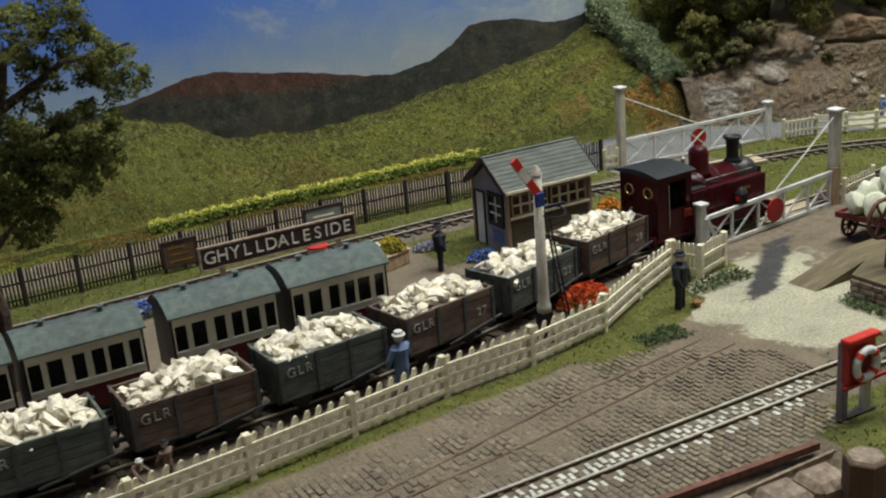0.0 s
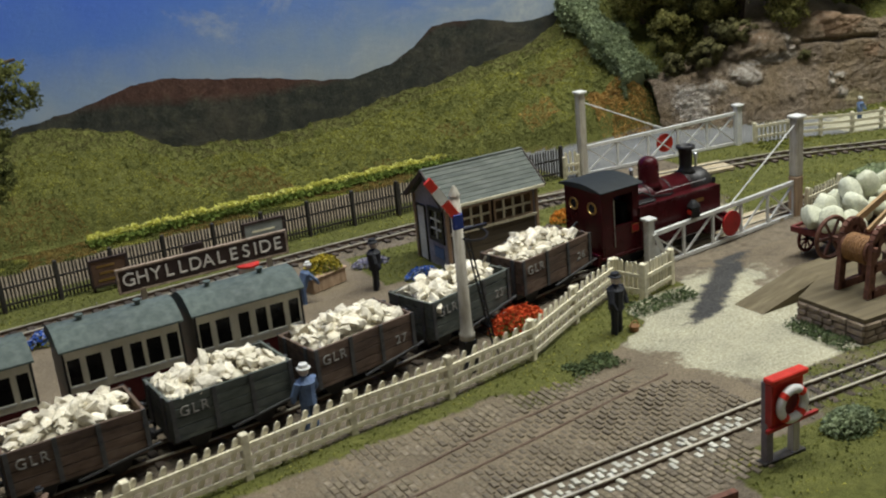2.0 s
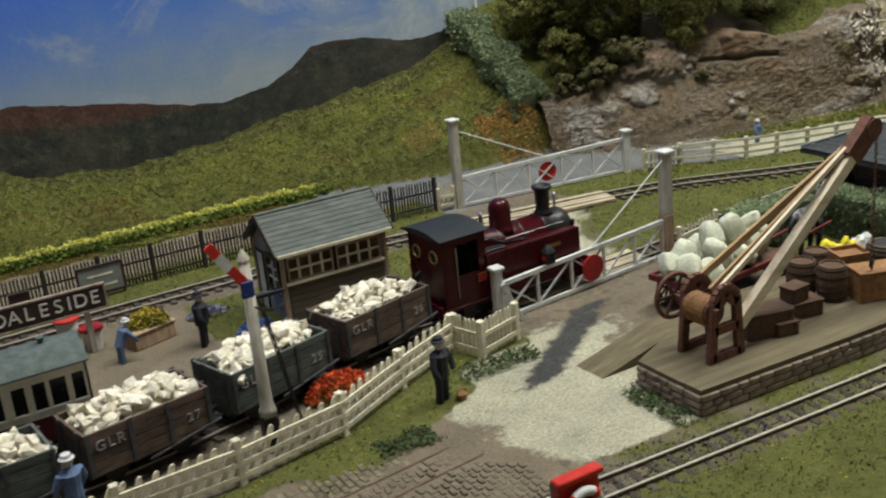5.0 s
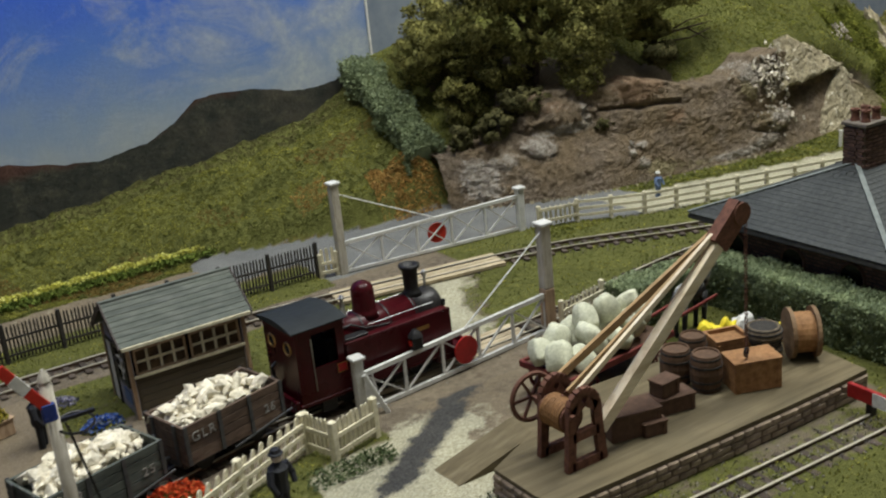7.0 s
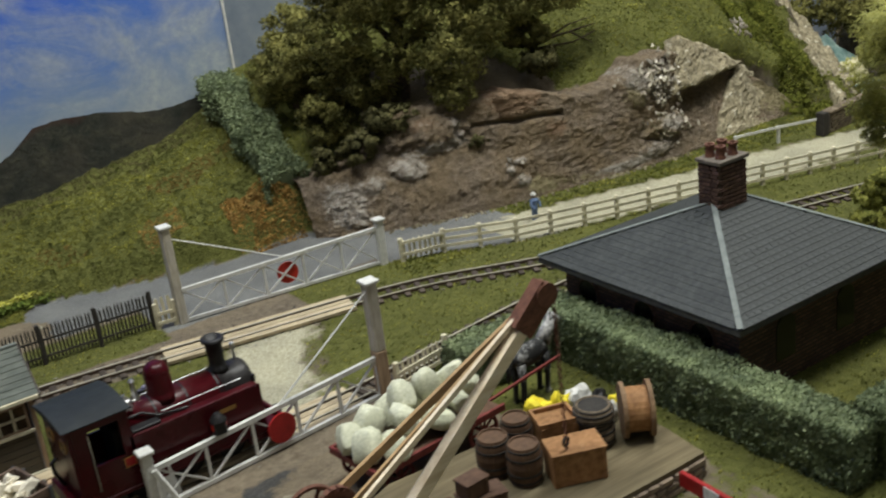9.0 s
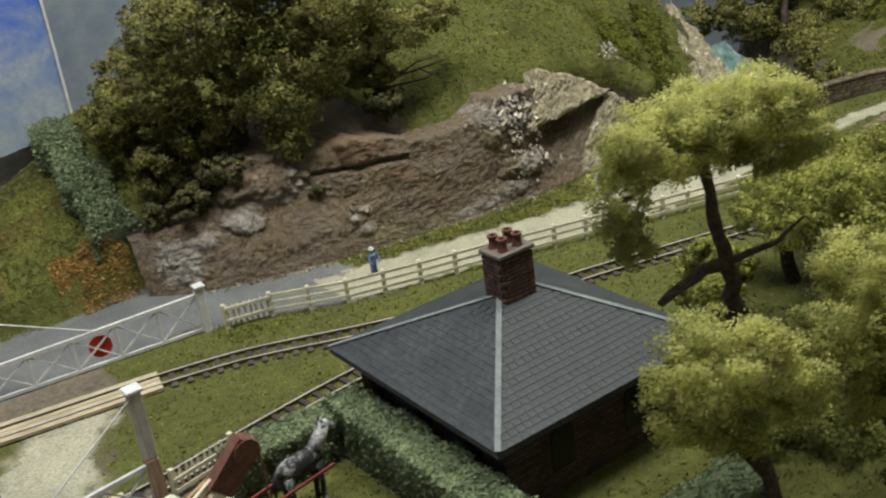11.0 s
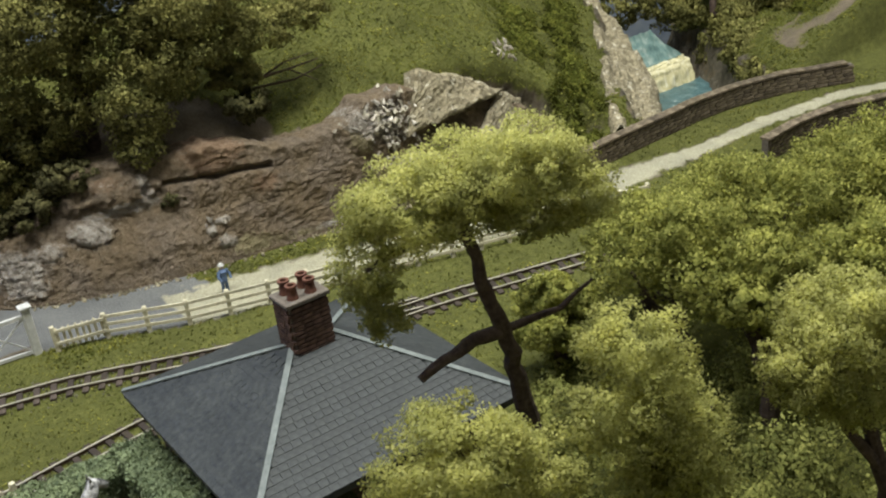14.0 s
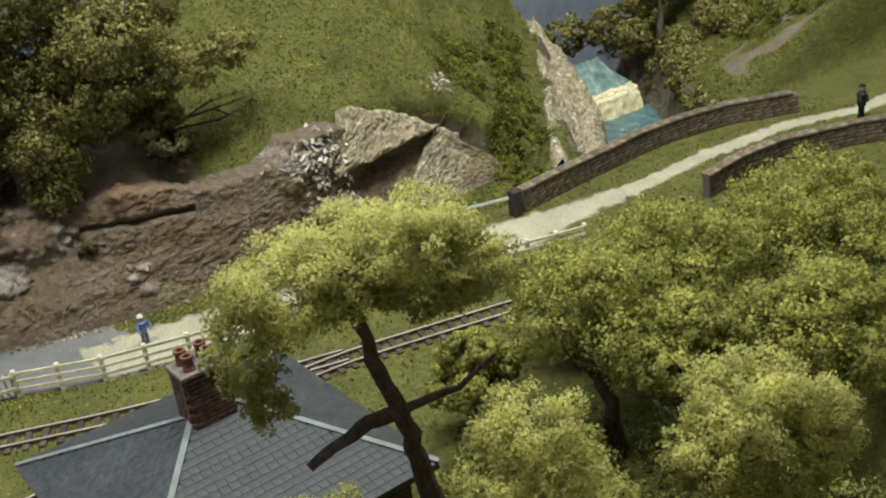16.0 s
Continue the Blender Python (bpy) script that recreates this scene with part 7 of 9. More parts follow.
def cloth(x, y, z, material, label, seed, r=(0.5, 0.36, 0.42)):
    """A crumpled bundle: a sagging lump with sharp folds."""
    bm = lump(bmesh.new(), (0, 0, 0), r, seed, 0.45, 3)
    for v in bm.verts:
        q = v.co * 3.2 + Vector((seed * 4.0, 0, 0))
        v.co += v.co.normalized() * (0.16 * abs(noise.noise(q)) + 0.05 * noise.noise(q * 2.3))
        v.co.z = max(v.co.z, -r[2] * 0.8)
    ob = part("sack_cloth", bm, material)
    ob.matrix_basis = M(x, y, z)
    return tagged(ob, label, "cloth bundle", "goods on the platform")


cloth(42.2, 27.75, 1.4, M_YELLOW, "crumpled yellow cloth bundle on the deck", 1, (0.52, 0.36, 0.62))
cloth(43.05, 27.6, 1.34, M_YELLOW, "crumpled yellow cloth bundle on the deck", 2, (0.42, 0.32, 0.56))
cloth(43.75, 27.5, 1.38, M_WHITE, "crumpled white cloth bundle on the deck", 3, (0.5, 0.36, 0.6))
cloth(44.35, 27.2, 1.2, M_BLACK, "crumpled black cloth bundle on the deck", 4, (0.4, 0.32, 0.42))
cloth(44.75, 26.8, 1.14, M_YELLOW, "small yellow cloth bundle on the deck", 5, (0.26, 0.24, 0.34))
cloth(44.2, 26.6, 1.14, M_WHITE, "small white cloth bundle on the deck", 6, (0.34, 0.26, 0.34))

# ---- hand crane ----
cr = thing("hand_crane", M(0, 0), "wooden-jib hand crane with rusty iron frame and chain", "crane")
for y in (24.75, 26.05):
    fm = bmesh.new()
    arch = [(33.95 - 0.48 * math.cos(a), 2.75 + 0.55 * math.sin(a)) for a in np.linspace(0, math.pi, 10)]
    run = [(33.32, 0.87), (33.42, 1.9)] + arch + [(34.48, 1.9), (34.58, 0.87)]
    for p, q in list(zip(run, run[1:])) + [((33.45, 1.95), (34.45, 1.95)), ((33.36, 1.0), (34.54, 1.0)), ((33.5, 2.72), (33.9, 3.0)), ((34.4, 2.72), (34.0, 3.0))]:
        bar(fm, (p[0], y, p[1]), (q[0], y, q[1]), 0.2, 0.3)
    part("side_frame", fm, M_RUST, cr, "rusty iron side frame")
part("drum", turned(bmesh.new(), [(0.42, -0.55), (0.42, 0.55)], 18, Matrix.Translation((33.6, 25.4, 2.5)) @ pose(0, 0, 0, 90, 0, 0)), M_RUST, cr)
for k in range(7):
    part("chain_coil", ring(bmesh.new(), 0.45, 0.06, 18, 5, Matrix.Translation((33.6, 25.0 + 0.13 * k, 2.5)) @ pose(0, 0, 0, 90, 0, 0)), M_CRATE, cr)
hw = part("hand_wheel", ring(bmesh.new(), 0.75, 0.085, 26, 6, Matrix.Translation((33.4, 26.5, 2.7)) @ pose(0, 0, 0, 90, 0, 0)), M_RUST, cr, "rust-red hand wheel")
for k in range(3):
    a = k * math.pi / 3
    part("spoke", bar(bmesh.new(), (33.4 - 0.74 * math.cos(a), 26.5, 2.7 - 0.74 * math.sin(a)), (33.4 + 0.74 * math.cos(a), 26.5, 2.7 + 0.74 * math.sin(a)), 0.08), M_RUST, hw)
part("axle", bar(bmesh.new(), (33.4, 24.5, 2.7), (33.4, 26.6, 2.7), 0.14), M_RUST, cr)
part("jib", bar(bmesh.new(), (34.7, 24.95, 1.75), (40.2, 24.85, 6.75), 0.32, 0.38), M_JIB, cr, "pale bare timber jib")
part("tie_beam", bar(bmesh.new(), (33.7, 26.25, 2.9), (40.0, 25.05, 6.75), 0.14, 0.24), M_JIBDARK, cr, "tan timber tie")
part("tie_beam", bar(bmesh.new(), (33.9, 25.0, 3.15), (40.0, 24.95, 6.85), 0.12, 0.16), M_JIB, cr, "pale timber tie")
part("tie_beam", bar(bmesh.new(), (33.9, 25.35, 3.1), (40.0, 25.0, 6.8), 0.1, 0.14), M_JIBDARK, cr)
part("jib_head", bar(bmesh.new(), (39.7, 24.9, 6.3), (40.75, 24.85, 7.35), 0.42, 0.72), M_RUST, cr, "rusty iron jib head")
part("sheave", turned(bmesh.new(), [(0.36, -0.24), (0.36, 0.24)], 18, Matrix.Translation((40.6, 24.85, 7.15)) @ pose(0, 0, 0, 90, 0, 0)), M_RUST, cr)
ch = bmesh.new()
for k in range(38):
    z = 6.9 - 0.13 * k
    ring(ch, 0.06, 0.022, 8, 4, Matrix.Translation((40.98, 24.85, z)) @ pose(0, 0, 0, 90, 0, 90 * (k % 2)))
part("chain", ch, M_RUST, cr, "hanging rusty chain")
part("hook", ring(bmesh.new(), 0.14, 0.045, 14, 6, Matrix.Translation((40.98, 24.85, 2.25)) @ pose(0, 0, 0, 90, 0, 20)), M_BLACK, cr)
ch = bmesh.new()
for k in range(60):
    s = k / 60
    ring(ch, 0.06, 0.022, 8, 4, Matrix.Translation((33.8 + 6.4 * s, 25.5 - 0.5 * s, 2.95 + 3.7 * s)) @ pose(0, 0, 0, 90 * (k % 2), 30, 0))
part("chain", ch, M_RUST, cr, "rusty hoisting chain")

# ---- dray with sacks, model horse ----
dr = thing("dray_cart", M(39.4, 30.4, 0, 6), "maroon flat dray with spoked wheels, loaded with sacks", "cart")
part("deck", boxed(-2.7, 2.6, -1.2, 1.2, 1.0, 1.16, 0.02), M_CRATEDARK, dr)
for y in (-1.25, 1.25):
    part("side_rail", boxed(-2.75, 2.65, y - 0.06, y + 0.06, 1.02, 1.28, 0.02), M_DRAYRED, dr, "dark red side rail")
part("end_rail", boxed(-2.82, -2.7, -1.3, 1.3, 1.02, 1.28, 0.02), M_DRAYRED, dr)
for x, r in ((-1.9, 0.55), (1.7, 0.6)):
    for y in (-1.15, 1.15):
        w = part("wheel", ring(bmesh.new(), r, 0.075, 22, 6, Matrix.Translation((x, y, r)) @ pose(0, 0, 0, 90, 0, 0)), M_DRAYRED, dr, "dark red spoked wheel")
        for k in range(5):
            a = k * math.pi / 5
            part("spoke", bar(bmesh.new(), (x - r * math.cos(a), y, r - r * math.sin(a)), (x + r * math.cos(a), y, r + r * math.sin(a)), 0.06), M_DRAYRED, w)
    part("axle", bar(bmesh.new(), (x, -1.15, r), (x, 1.15, r), 0.1), M_BLACK, dr)
for y in (-0.45, 0.45):
    part("shaft", bar(bmesh.new(), (2.6, y, 1.05), (6.2, y * 1.1, 1.35), 0.09), M_DRAYRED, dr, "dark red shaft")
rng = random.Random(5)
for k, (x, y, z, r) in enumerate([(37.0, 29.75, 1.8, 0.66), (37.75, 29.35, 1.6, 0.6), (37.7, 30.75, 1.85, 0.7), (38.7, 31.0, 1.85, 0.7), (38.6, 29.9, 1.95, 0.74), (39.6, 29.6, 1.75, 0.66), (39.7, 30.9, 1.95, 0.7), (40.7, 31.1, 1.85, 0.66), (40.6, 30.0, 1.9, 0.7), (41.45, 30.6, 1.8, 0.66), (38.9, 30.5, 2.5, 0.6), (39.9, 30.5, 2.55, 0.62), (40.9, 30.6, 2.5, 0.58), (36.9, 30.6, 1.75, 0.6)]):
    bm = bmesh.new()
    res = bmesh.ops.create_icosphere(bm, subdivisions=3, radius=1.0)
    for v in res["verts"]:
        q = v.co + Vector((k * 3.1, k, 0))
        b = Vector([math.copysign(abs(c) ** 0.5, c) for c in v.co])
        wide = 1.0 - 0.3 * max(0.0, b.z) ** 2 - 0.06 * abs(b.z)
        fold = 1 + 0.16 * noise.noise(q * 1.5) + 0.07 * noise.noise(q * 4.0)
        v.co = Vector((b.x * 0.74 * wide * fold, b.y * 0.52 * wide * fold, b.z * 0.86 * fold)) * r
    sk = part("sack", bm, M_SACK, smooth=True)
    sk.matrix_basis = M(x, y, z - 0.02, rng.uniform(0, 180), rng.uniform(-60, 60), rng.uniform(-30, 30))
    tagged(sk, "plump pale green-white sack on the dray", "sack", "sacks")
bm = bmesh.new()
lump(bm, (0, 0, 1.75), (0.95, 0.38, 0.45), 3, 0.08, 3)
tube(bm, [(0.7, 0, 1.9), (1.05, 0, 2.35), (1.25, 0, 2.7)], [0.32, 0.24, 0.2], 10)
tube(bm, [(1.1, 0, 2.75), (1.4, 0, 2.6), (1.65, 0, 2.4)], [0.2, 0.17, 0.11], 10)
for x in (-0.65, 0.6):
    for y in (-0.2, 0.2):
        tube(bm, [(x, y, 1.6), (x + 0.05, y, 0.8), (x, y, 0.1), (x + 0.04, y, 0.0)], [0.18, 0.11, 0.09, 0.14], 8)
tube(bm, [(-0.9, 0, 1.95), (-1.1, 0, 1.5), (-1.12, 0, 1.0)], [0.08, 0.1, 0.04], 7)
for y in (-0.1, 0.1):
    tube(bm, [(1.15, y, 2.85), (1.15, y, 3.05)], [0.05, 0.02], 6)
hs = part("model_horse", bm, M_HORSE, smooth=True)
hs.matrix_basis = M(44.5, 30.9, 0, 8)
tagged(hs, "black and white moulded model horse in front of the dray", "figurine")

# ---- buffer stop ----
bs = thing("buffer_stop", M(43.7, 21.5, 0, -2), "red and white buffer stop at the end of the siding", "buffer stop")
for y in (-0.55, 0.55):
    part("post", boxed(-0.12, 0.12, y - 0.12, y + 0.12, -0.1, 0.75), M_BLACKFENCE, bs)
bmn = part("beam", boxed(-0.28, -0.121, -1.3, 1.3, 0.5, 1.0, 0.02), M_REDPAINT, bs, "red beam with a white panel")
part("white_panel", boxed(-0.3, -0.282, -0.3, 0.3, 0.52, 0.98), M_WHITE, bmn)


# ---- station house ----
def station_house():
    h = thing("station_house", M(0, 0), "brick station house with hipped slate roof and chimney", "house")
    X0, X1, Y0, Y1, E = 48.95, 57.3, 25.2, 33.9, 3.3
    ex0, ex1, ey0, ey1, rz, rx0, rx1, ry = 48.2, 58.0, 24.5, 34.6, 5.35, 52.6, 53.9, 29.5
    for nm, a in (("west", (X0, X0 + 0.25, Y0, Y1)), ("east", (X1 - 0.25, X1, Y0, Y1)), ("south", (X0 + 0.251, X1 - 0.251, Y0, Y0 + 0.25)), ("north", (X0 + 0.251, X1 - 0.251, Y1 - 0.25, Y1))):
        part("wall", boxed(*a, -0.2, E - 0.08), M_BRICKWALL, h, "purple-brown brick wall")
    for y in (32.6, 29.6, 26.8):
        w = part("window", turned(bmesh.new(), [(0.5, -0.03), (0.5, 0.03)], 20, Matrix.Translation((X0 - 0.01, y, 2.1)) @ pose(0, 0, 0, 0, 90, 0)), M_GLASS_DARK, h, "dark arched window")
        part("arch", ring(bmesh.new(), 0.56, 0.07, 20, 5, Matrix.Translation((X0 - 0.02, y, 2.1)) @ pose(0, 0, 0, 0, 90, 0)), M_BRICK, w)
        part("pane", boxed(X0 - 0.035, X0 - 0.005, y - 0.5, y + 0.5, 0.9, 2.1), M_GLASS_DARK, w)
    for x in (51.3, 54.6):
        w = part("window", boxed(x - 0.5, x + 0.5, Y0 - 0.035, Y0 - 0.005, 0.9, 2.1), M_GLASS_DARK, h, "dark arched window")
        part("arch", turned(bmesh.new(), [(0.5, -0.03), (0.5, 0.03)], 20, Matrix.Translation((x, Y0 - 0.012, 2.1)) @ pose(0, 0, 0, 90, 0, 0)), M_GLASS_DARK, w)
    # roof carcass
    bm = bmesh.new()
    v = [bm.verts.new(p) for p in ((ex0, ey0, E - 0.05), (ex1, ey0, E - 0.05), (ex1, ey1, E - 0.05), (ex0, ey1, E - 0.05), (rx0, ry, rz - 0.06), (rx1, ry, rz - 0.06))]
    for f in ((0, 1, 5, 4), (1, 2, 5), (2, 3, 4, 5), (3, 0, 4), (0, 3, 2, 1)):
        bm.faces.new([v[i] for i in f])
    roof = part("roof", bm, M_SLATE, h, "dark slate hipped roof")
    fas = bmesh.new()
    for a in ((ex0, ex1, ey0, ey0 + 0.1), (ex0, ex1, ey1 - 0.1, ey1), (ex0, ex0 + 0.1, ey0 + 0.101, ey1 - 0.101), (ex1 - 0.1, ex1, ey0 + 0.101, ey1 - 0.101)):
        box(fas, *a, E - 0.24, E - 0.052)
    part("gutter", fas, M_IRON, roof, "dark gutter")
    slate = mesh_of(boxed(-0.152, 0.152, -0.17, 0.17, -0.013, 0.013), "slate", M_SLATE)
    corners = [Vector(p) for p in ((ex0, ey0, E), (ex1, ey0, E), (ex1, ey1, E), (ex0, ey1, E))]
    R0, R1 = Vector((rx0, ry, rz)), Vector((rx1, ry, rz))
    faces = {"west": (corners[3], corners[0], R0, R0), "south": (corners[0], corners[1], R1, R0), "east": (corners[1], corners[2], R1, R1), "north": (corners[2], corners[3], R0, R1)}
    rest = bmesh.new()
    rr = random.Random(4)
    for nm, (a, b, c, d) in faces.items():
        up = ((c + d) / 2 - (a + b) / 2)
        across = (b - a).normalized()
        nrm = across.cross(up).normalized()
        slope = nrm.cross(across).normalized()
        basis = Matrix((across, slope, nrm)).transposed().to_4x4()
        rows = int(up.length / 0.26)
        for k in range(rows):
            s = (k + 0.5) / rows
            lft, rgt = a.lerp(d, s), b.lerp(c, s)
            n = max(1, round((rgt - lft).length / 0.312))
            for i in range(n):
                q = (i + 0.5 + (0.25 if k % 2 else -0.25)) / n
                p = lft.lerp(rgt, q) + nrm * 0.03
                mm = Matrix.Translation(p) @ basis @ pose(0, 0, 0, -2.4, 0, rr.uniform(-0.5, 0.5))
                if nm == "south":
                    piece("slate", slate, roof, Matrix.Translation(p * U) @ basis @ pose(0, 0, 0, -3.4, 0, rr.uniform(-0.6, 0.6)))
                else:
                    box(rest, -0.156, 0.156, -0.17, 0.17, -0.011, 0.011, m=mm)
    tagged(part("slate_rest", rest, M_SLATE, roof), kind="stuff")
    for a, b in ((corners[0], R0), (corners[1], R1), (corners[2], R1), (corners[3], R0), (R0, R1)):
        part("hip", bar(bmesh.new(), a + Vector((0, 0, 0.06)), b + Vector((0, 0, 0.06)), 0.2, 0.05), M_LEAD, roof, "pale lead hip")
    # chimney
    cx0, cx1, cy0, cy1 = 52.45, 53.85, 29.0, 30.0
    stack = part("chimney", boxed(cx0 + 0.03, cx1 - 0.03, cy0 + 0.03, cy1 - 0.03, 4.8, 6.9), M_MORTAR, h, "brick chimney stack")
    bx = mesh_of(boxed(-0.165, 0.165, -0.05, 0.05, -0.065, 0.065, 0.012), "brick", M_BRICK)
    for k in range(12):
        z = 5.0 + 0.16 * k
        for i in range(4):
            x = cx0 + 0.18 + 0.35 * i + (0.08 if k % 2 else -0.0)
            for y in (cy0, cy1):
                piece("brick", bx, stack, M(min(x, cx1 - 0.16), y, z))
        for i in range(3):
            y = cy0 + 0.17 + 0.38 * i
            for x in (cx0, cx1):
                piece("brick", bx, stack, M(x, min(y + (0.08 if k % 2 else 0), cy1 - 0.15), z, 90))
    part("cap", boxed(cx0 - 0.1, cx1 + 0.1, cy0 - 0.1, cy1 + 0.1, 6.9, 7.06, 0.03), M_MORTAR, stack, "pale mortar cap")
    for x, y in ((52.8, 29.25), (53.45, 29.25), (52.8, 29.75), (53.45, 29.75)):
        part("pot", turned(bmesh.new(), [(0.2, 7.06), (0.17, 7.2), (0.16, 7.42), (0.2, 7.46), (0.2, 7.54), (0.12, 7.54), (0.1, 7.35)], 14, Matrix.Translation((x, y, 0))), M_RUST, stack, "brown chimney pot")
    return h


station_house()


# ---- hedges ----
def hedge(x0, x1, y0, y1, h, label, seed, count, size=(0.04, 0.085), z_at=None, material=M_LEAF_HEDGE):
    t = thing("hedge", M(0, 0), label, "hedge", "clipped hedges")
    part("core", boxed(x0 + 0.05, x1 - 0.05, y0 + 0.05, y1 - 0.05, -0.2, h - 0.04, 0.12), material, t)
    r = np.random.default_rng(seed)
    dx, dy = x1 - x0, y1 - y0
    areas = np.array([dx * dy * 1.3, dx * h, dx * h, dy * h, dy * h])
    k = r.choice(5, count, p=areas / areas.sum())
    u, v = r.random(count), r.random(count)
    px = np.select([k == 0, k == 1, k == 2, k == 3, k == 4], [x0 + u * dx, x0 + u * dx, x0 + u * dx, x0 + 0 * u, x1 + 0 * u])
    py = np.select([k == 0, k == 1, k == 2, k == 3, k == 4], [y0 + v * dy, y0 + 0 * v, y1 + 0 * v, y0 + u * dy, y0 + u * dy])
    pz = np.where(k == 0, h, v * h)
    lumpy = np.array([noise.noise(Vector((a * 1.1, b * 1.1, c * 1.1))) for a, b, c in zip(px, py, pz)])
    mid = np.array([(x0 + x1) / 2, (y0 + y1) / 2, h / 2])
    out = np.c_[px, py, pz] - mid
    out /= np.array([dx, dy, h])
    pts = np.c_[px, py, pz] + out * (0.1 + 0.5 * np.maximum(-0.1, lumpy[:, None])) + r.normal(0, 0.05, (count, 3))
    lean = np.where((k == 0)[:, None], np.array([0.0, 0.0, 1.0]), out * np.array([1.0, 1.0, 0.6])) + r.normal(0, 0.42, (count, 3))
    tagged(scatter("leaves", pts, r.uniform(*size, count), material, t, seed, normals=lean), kind="stuff")
    return t


hedge(47.1, 48.45, 19.6, 33.6, 1.95, "dense clipped green hedge beside the station house", 41, 34000)
hedge(43.0, 47.09, 32.6, 33.9, 1.65, "dense clipped green hedge beside the line", 42, 15000)
hedge(48.46, 54.0, 18.9, 20.4, 2.2, "dense clipped green hedge in front of the garden", 43, 16000)
# hedge climbing the bank to the backscene
sh = thing("hedge", M(0, 0), "clipped hedge climbing the bank to the backscene", "hedge", "clipped hedges")
r = np.random.default_rng(44)
n = 13000
s = r.random(n)
yy = 54.0 + 7.5 * s
base = np.array([land(47.2, float(y), False) for y in yy])
u = r.uniform(-1, 1, n)
face = r.random(n)
wide = 0.95 + 0.2 * np.sin(yy * 1.9) + 0.12 * np.sin(yy * 4.3 + 1)
tall = 1.45 + 0.18 * np.sin(yy * 2.3 + 2)
px = 47.1 + wide * np.where(face < 0.4, u, np.where(u < 0, -1.0, 1.0))
pz = base - 0.1 + tall * np.where(face < 0.4, 1.0 - 0.25 * u ** 2, r.random(n))
tagged(scatter("leaves", np.c_[px, yy, pz] + r.normal(0, 0.09, (n, 3)), r.uniform(0.06, 0.14, n), M_LEAF_HEDGE, sh, 44), kind="stuff")
bm = bmesh.new()
for k in range(9):
    y = 54.5 + 0.76 * k
    z = land(47.2, y, False)
    box(bm, 46.4, 47.8, y, y + 0.74, z - 0.4, z + 1.15, 0.1)
part("core", bm, M_LEAF_HEDGE, sh)


# ---- trees ----
def tree(x, y, limbs, blobs, label, seed, count, material, size=(0.03, 0.064), z=0.0, group="broadleaf trees", gap=0.12, loose=0.55):
    """limbs: (points, first radius, last radius); blobs: (centre, radii)."""
    t = thing("tree", M(0, 0), label, "tree", group)
    for k, (pts, r0, r1) in enumerate(limbs):
        fine = []
        for p, q in zip(pts, pts[1:]):
            for i in range(4):
                c = Vector(p).lerp(Vector(q), i / 4)
                w = 0.22 * min(1, r0 * 2.5)
                fine.append(c + Vector((noise.noise(c * 1.3), noise.noise(c * 1.3 + Vector((9, 0, 0))), 0)) * w)
        fine.append(Vector(pts[-1]))
        rad = [(r0 + (r1 - r0) * i / (len(fine) - 1)) * (1 + 0.16 * noise.noise(f * 2.3)) for i, f in enumerate(fine)]
        part("trunk" if k == 0 else "limb", tube(bmesh.new(), fine, rad, 9), M_BARK, t)
    r = np.random.default_rng(seed)
    clumps = []
    for c, rr in blobs:
        m = int(34 + 14 * rr[0] * rr[1])
        d = r.normal(size=(m, 3))
        d /= np.linalg.norm(d, axis=1)[:, None]
        far = 0.45 + 0.55 * r.random(m) ** 0.6
        size_ = r.uniform(0.14, 0.34, m) * (rr[0] * rr[1] * rr[2]) ** (1 / 3)
        clumps += [(*(np.array(c) + d[i] * np.array(rr) * far[i]), size_[i], *d[i]) for i in range(m)]
    clumps = np.array(clumps)
    w = clumps[:, 3] ** 2
    k = r.choice(len(clumps), count, p=w / w.sum())
    d = r.normal(size=(count, 3))
    d /= np.linalg.norm(d, axis=1)[:, None]
    rad = clumps[k, 3] * (0.5 + loose * r.random(count)) * (1 + 0.16 * np.abs(r.normal(size=count)))
    pts = clumps[k, :3] + d * rad[:, None] * np.array([1.05, 1.05, 0.85])
    lean = 0.65 * d + 0.6 * clumps[k, 4:7] + np.array([0, 0, 0.15])
    lean /= np.linalg.norm(lean, axis=1)[:, None]
    bump = np.array([noise.noise(Vector(p) * 1.4 + Vector((seed, 0, 0))) for p in pts])
    keep = bump > -0.5 + gap
    pts, lean = pts[keep], lean[keep]
    tagged(scatter("crown", pts, r.uniform(*size, len(pts)), material, t, seed, normals=lean), kind="stuff")
    return t


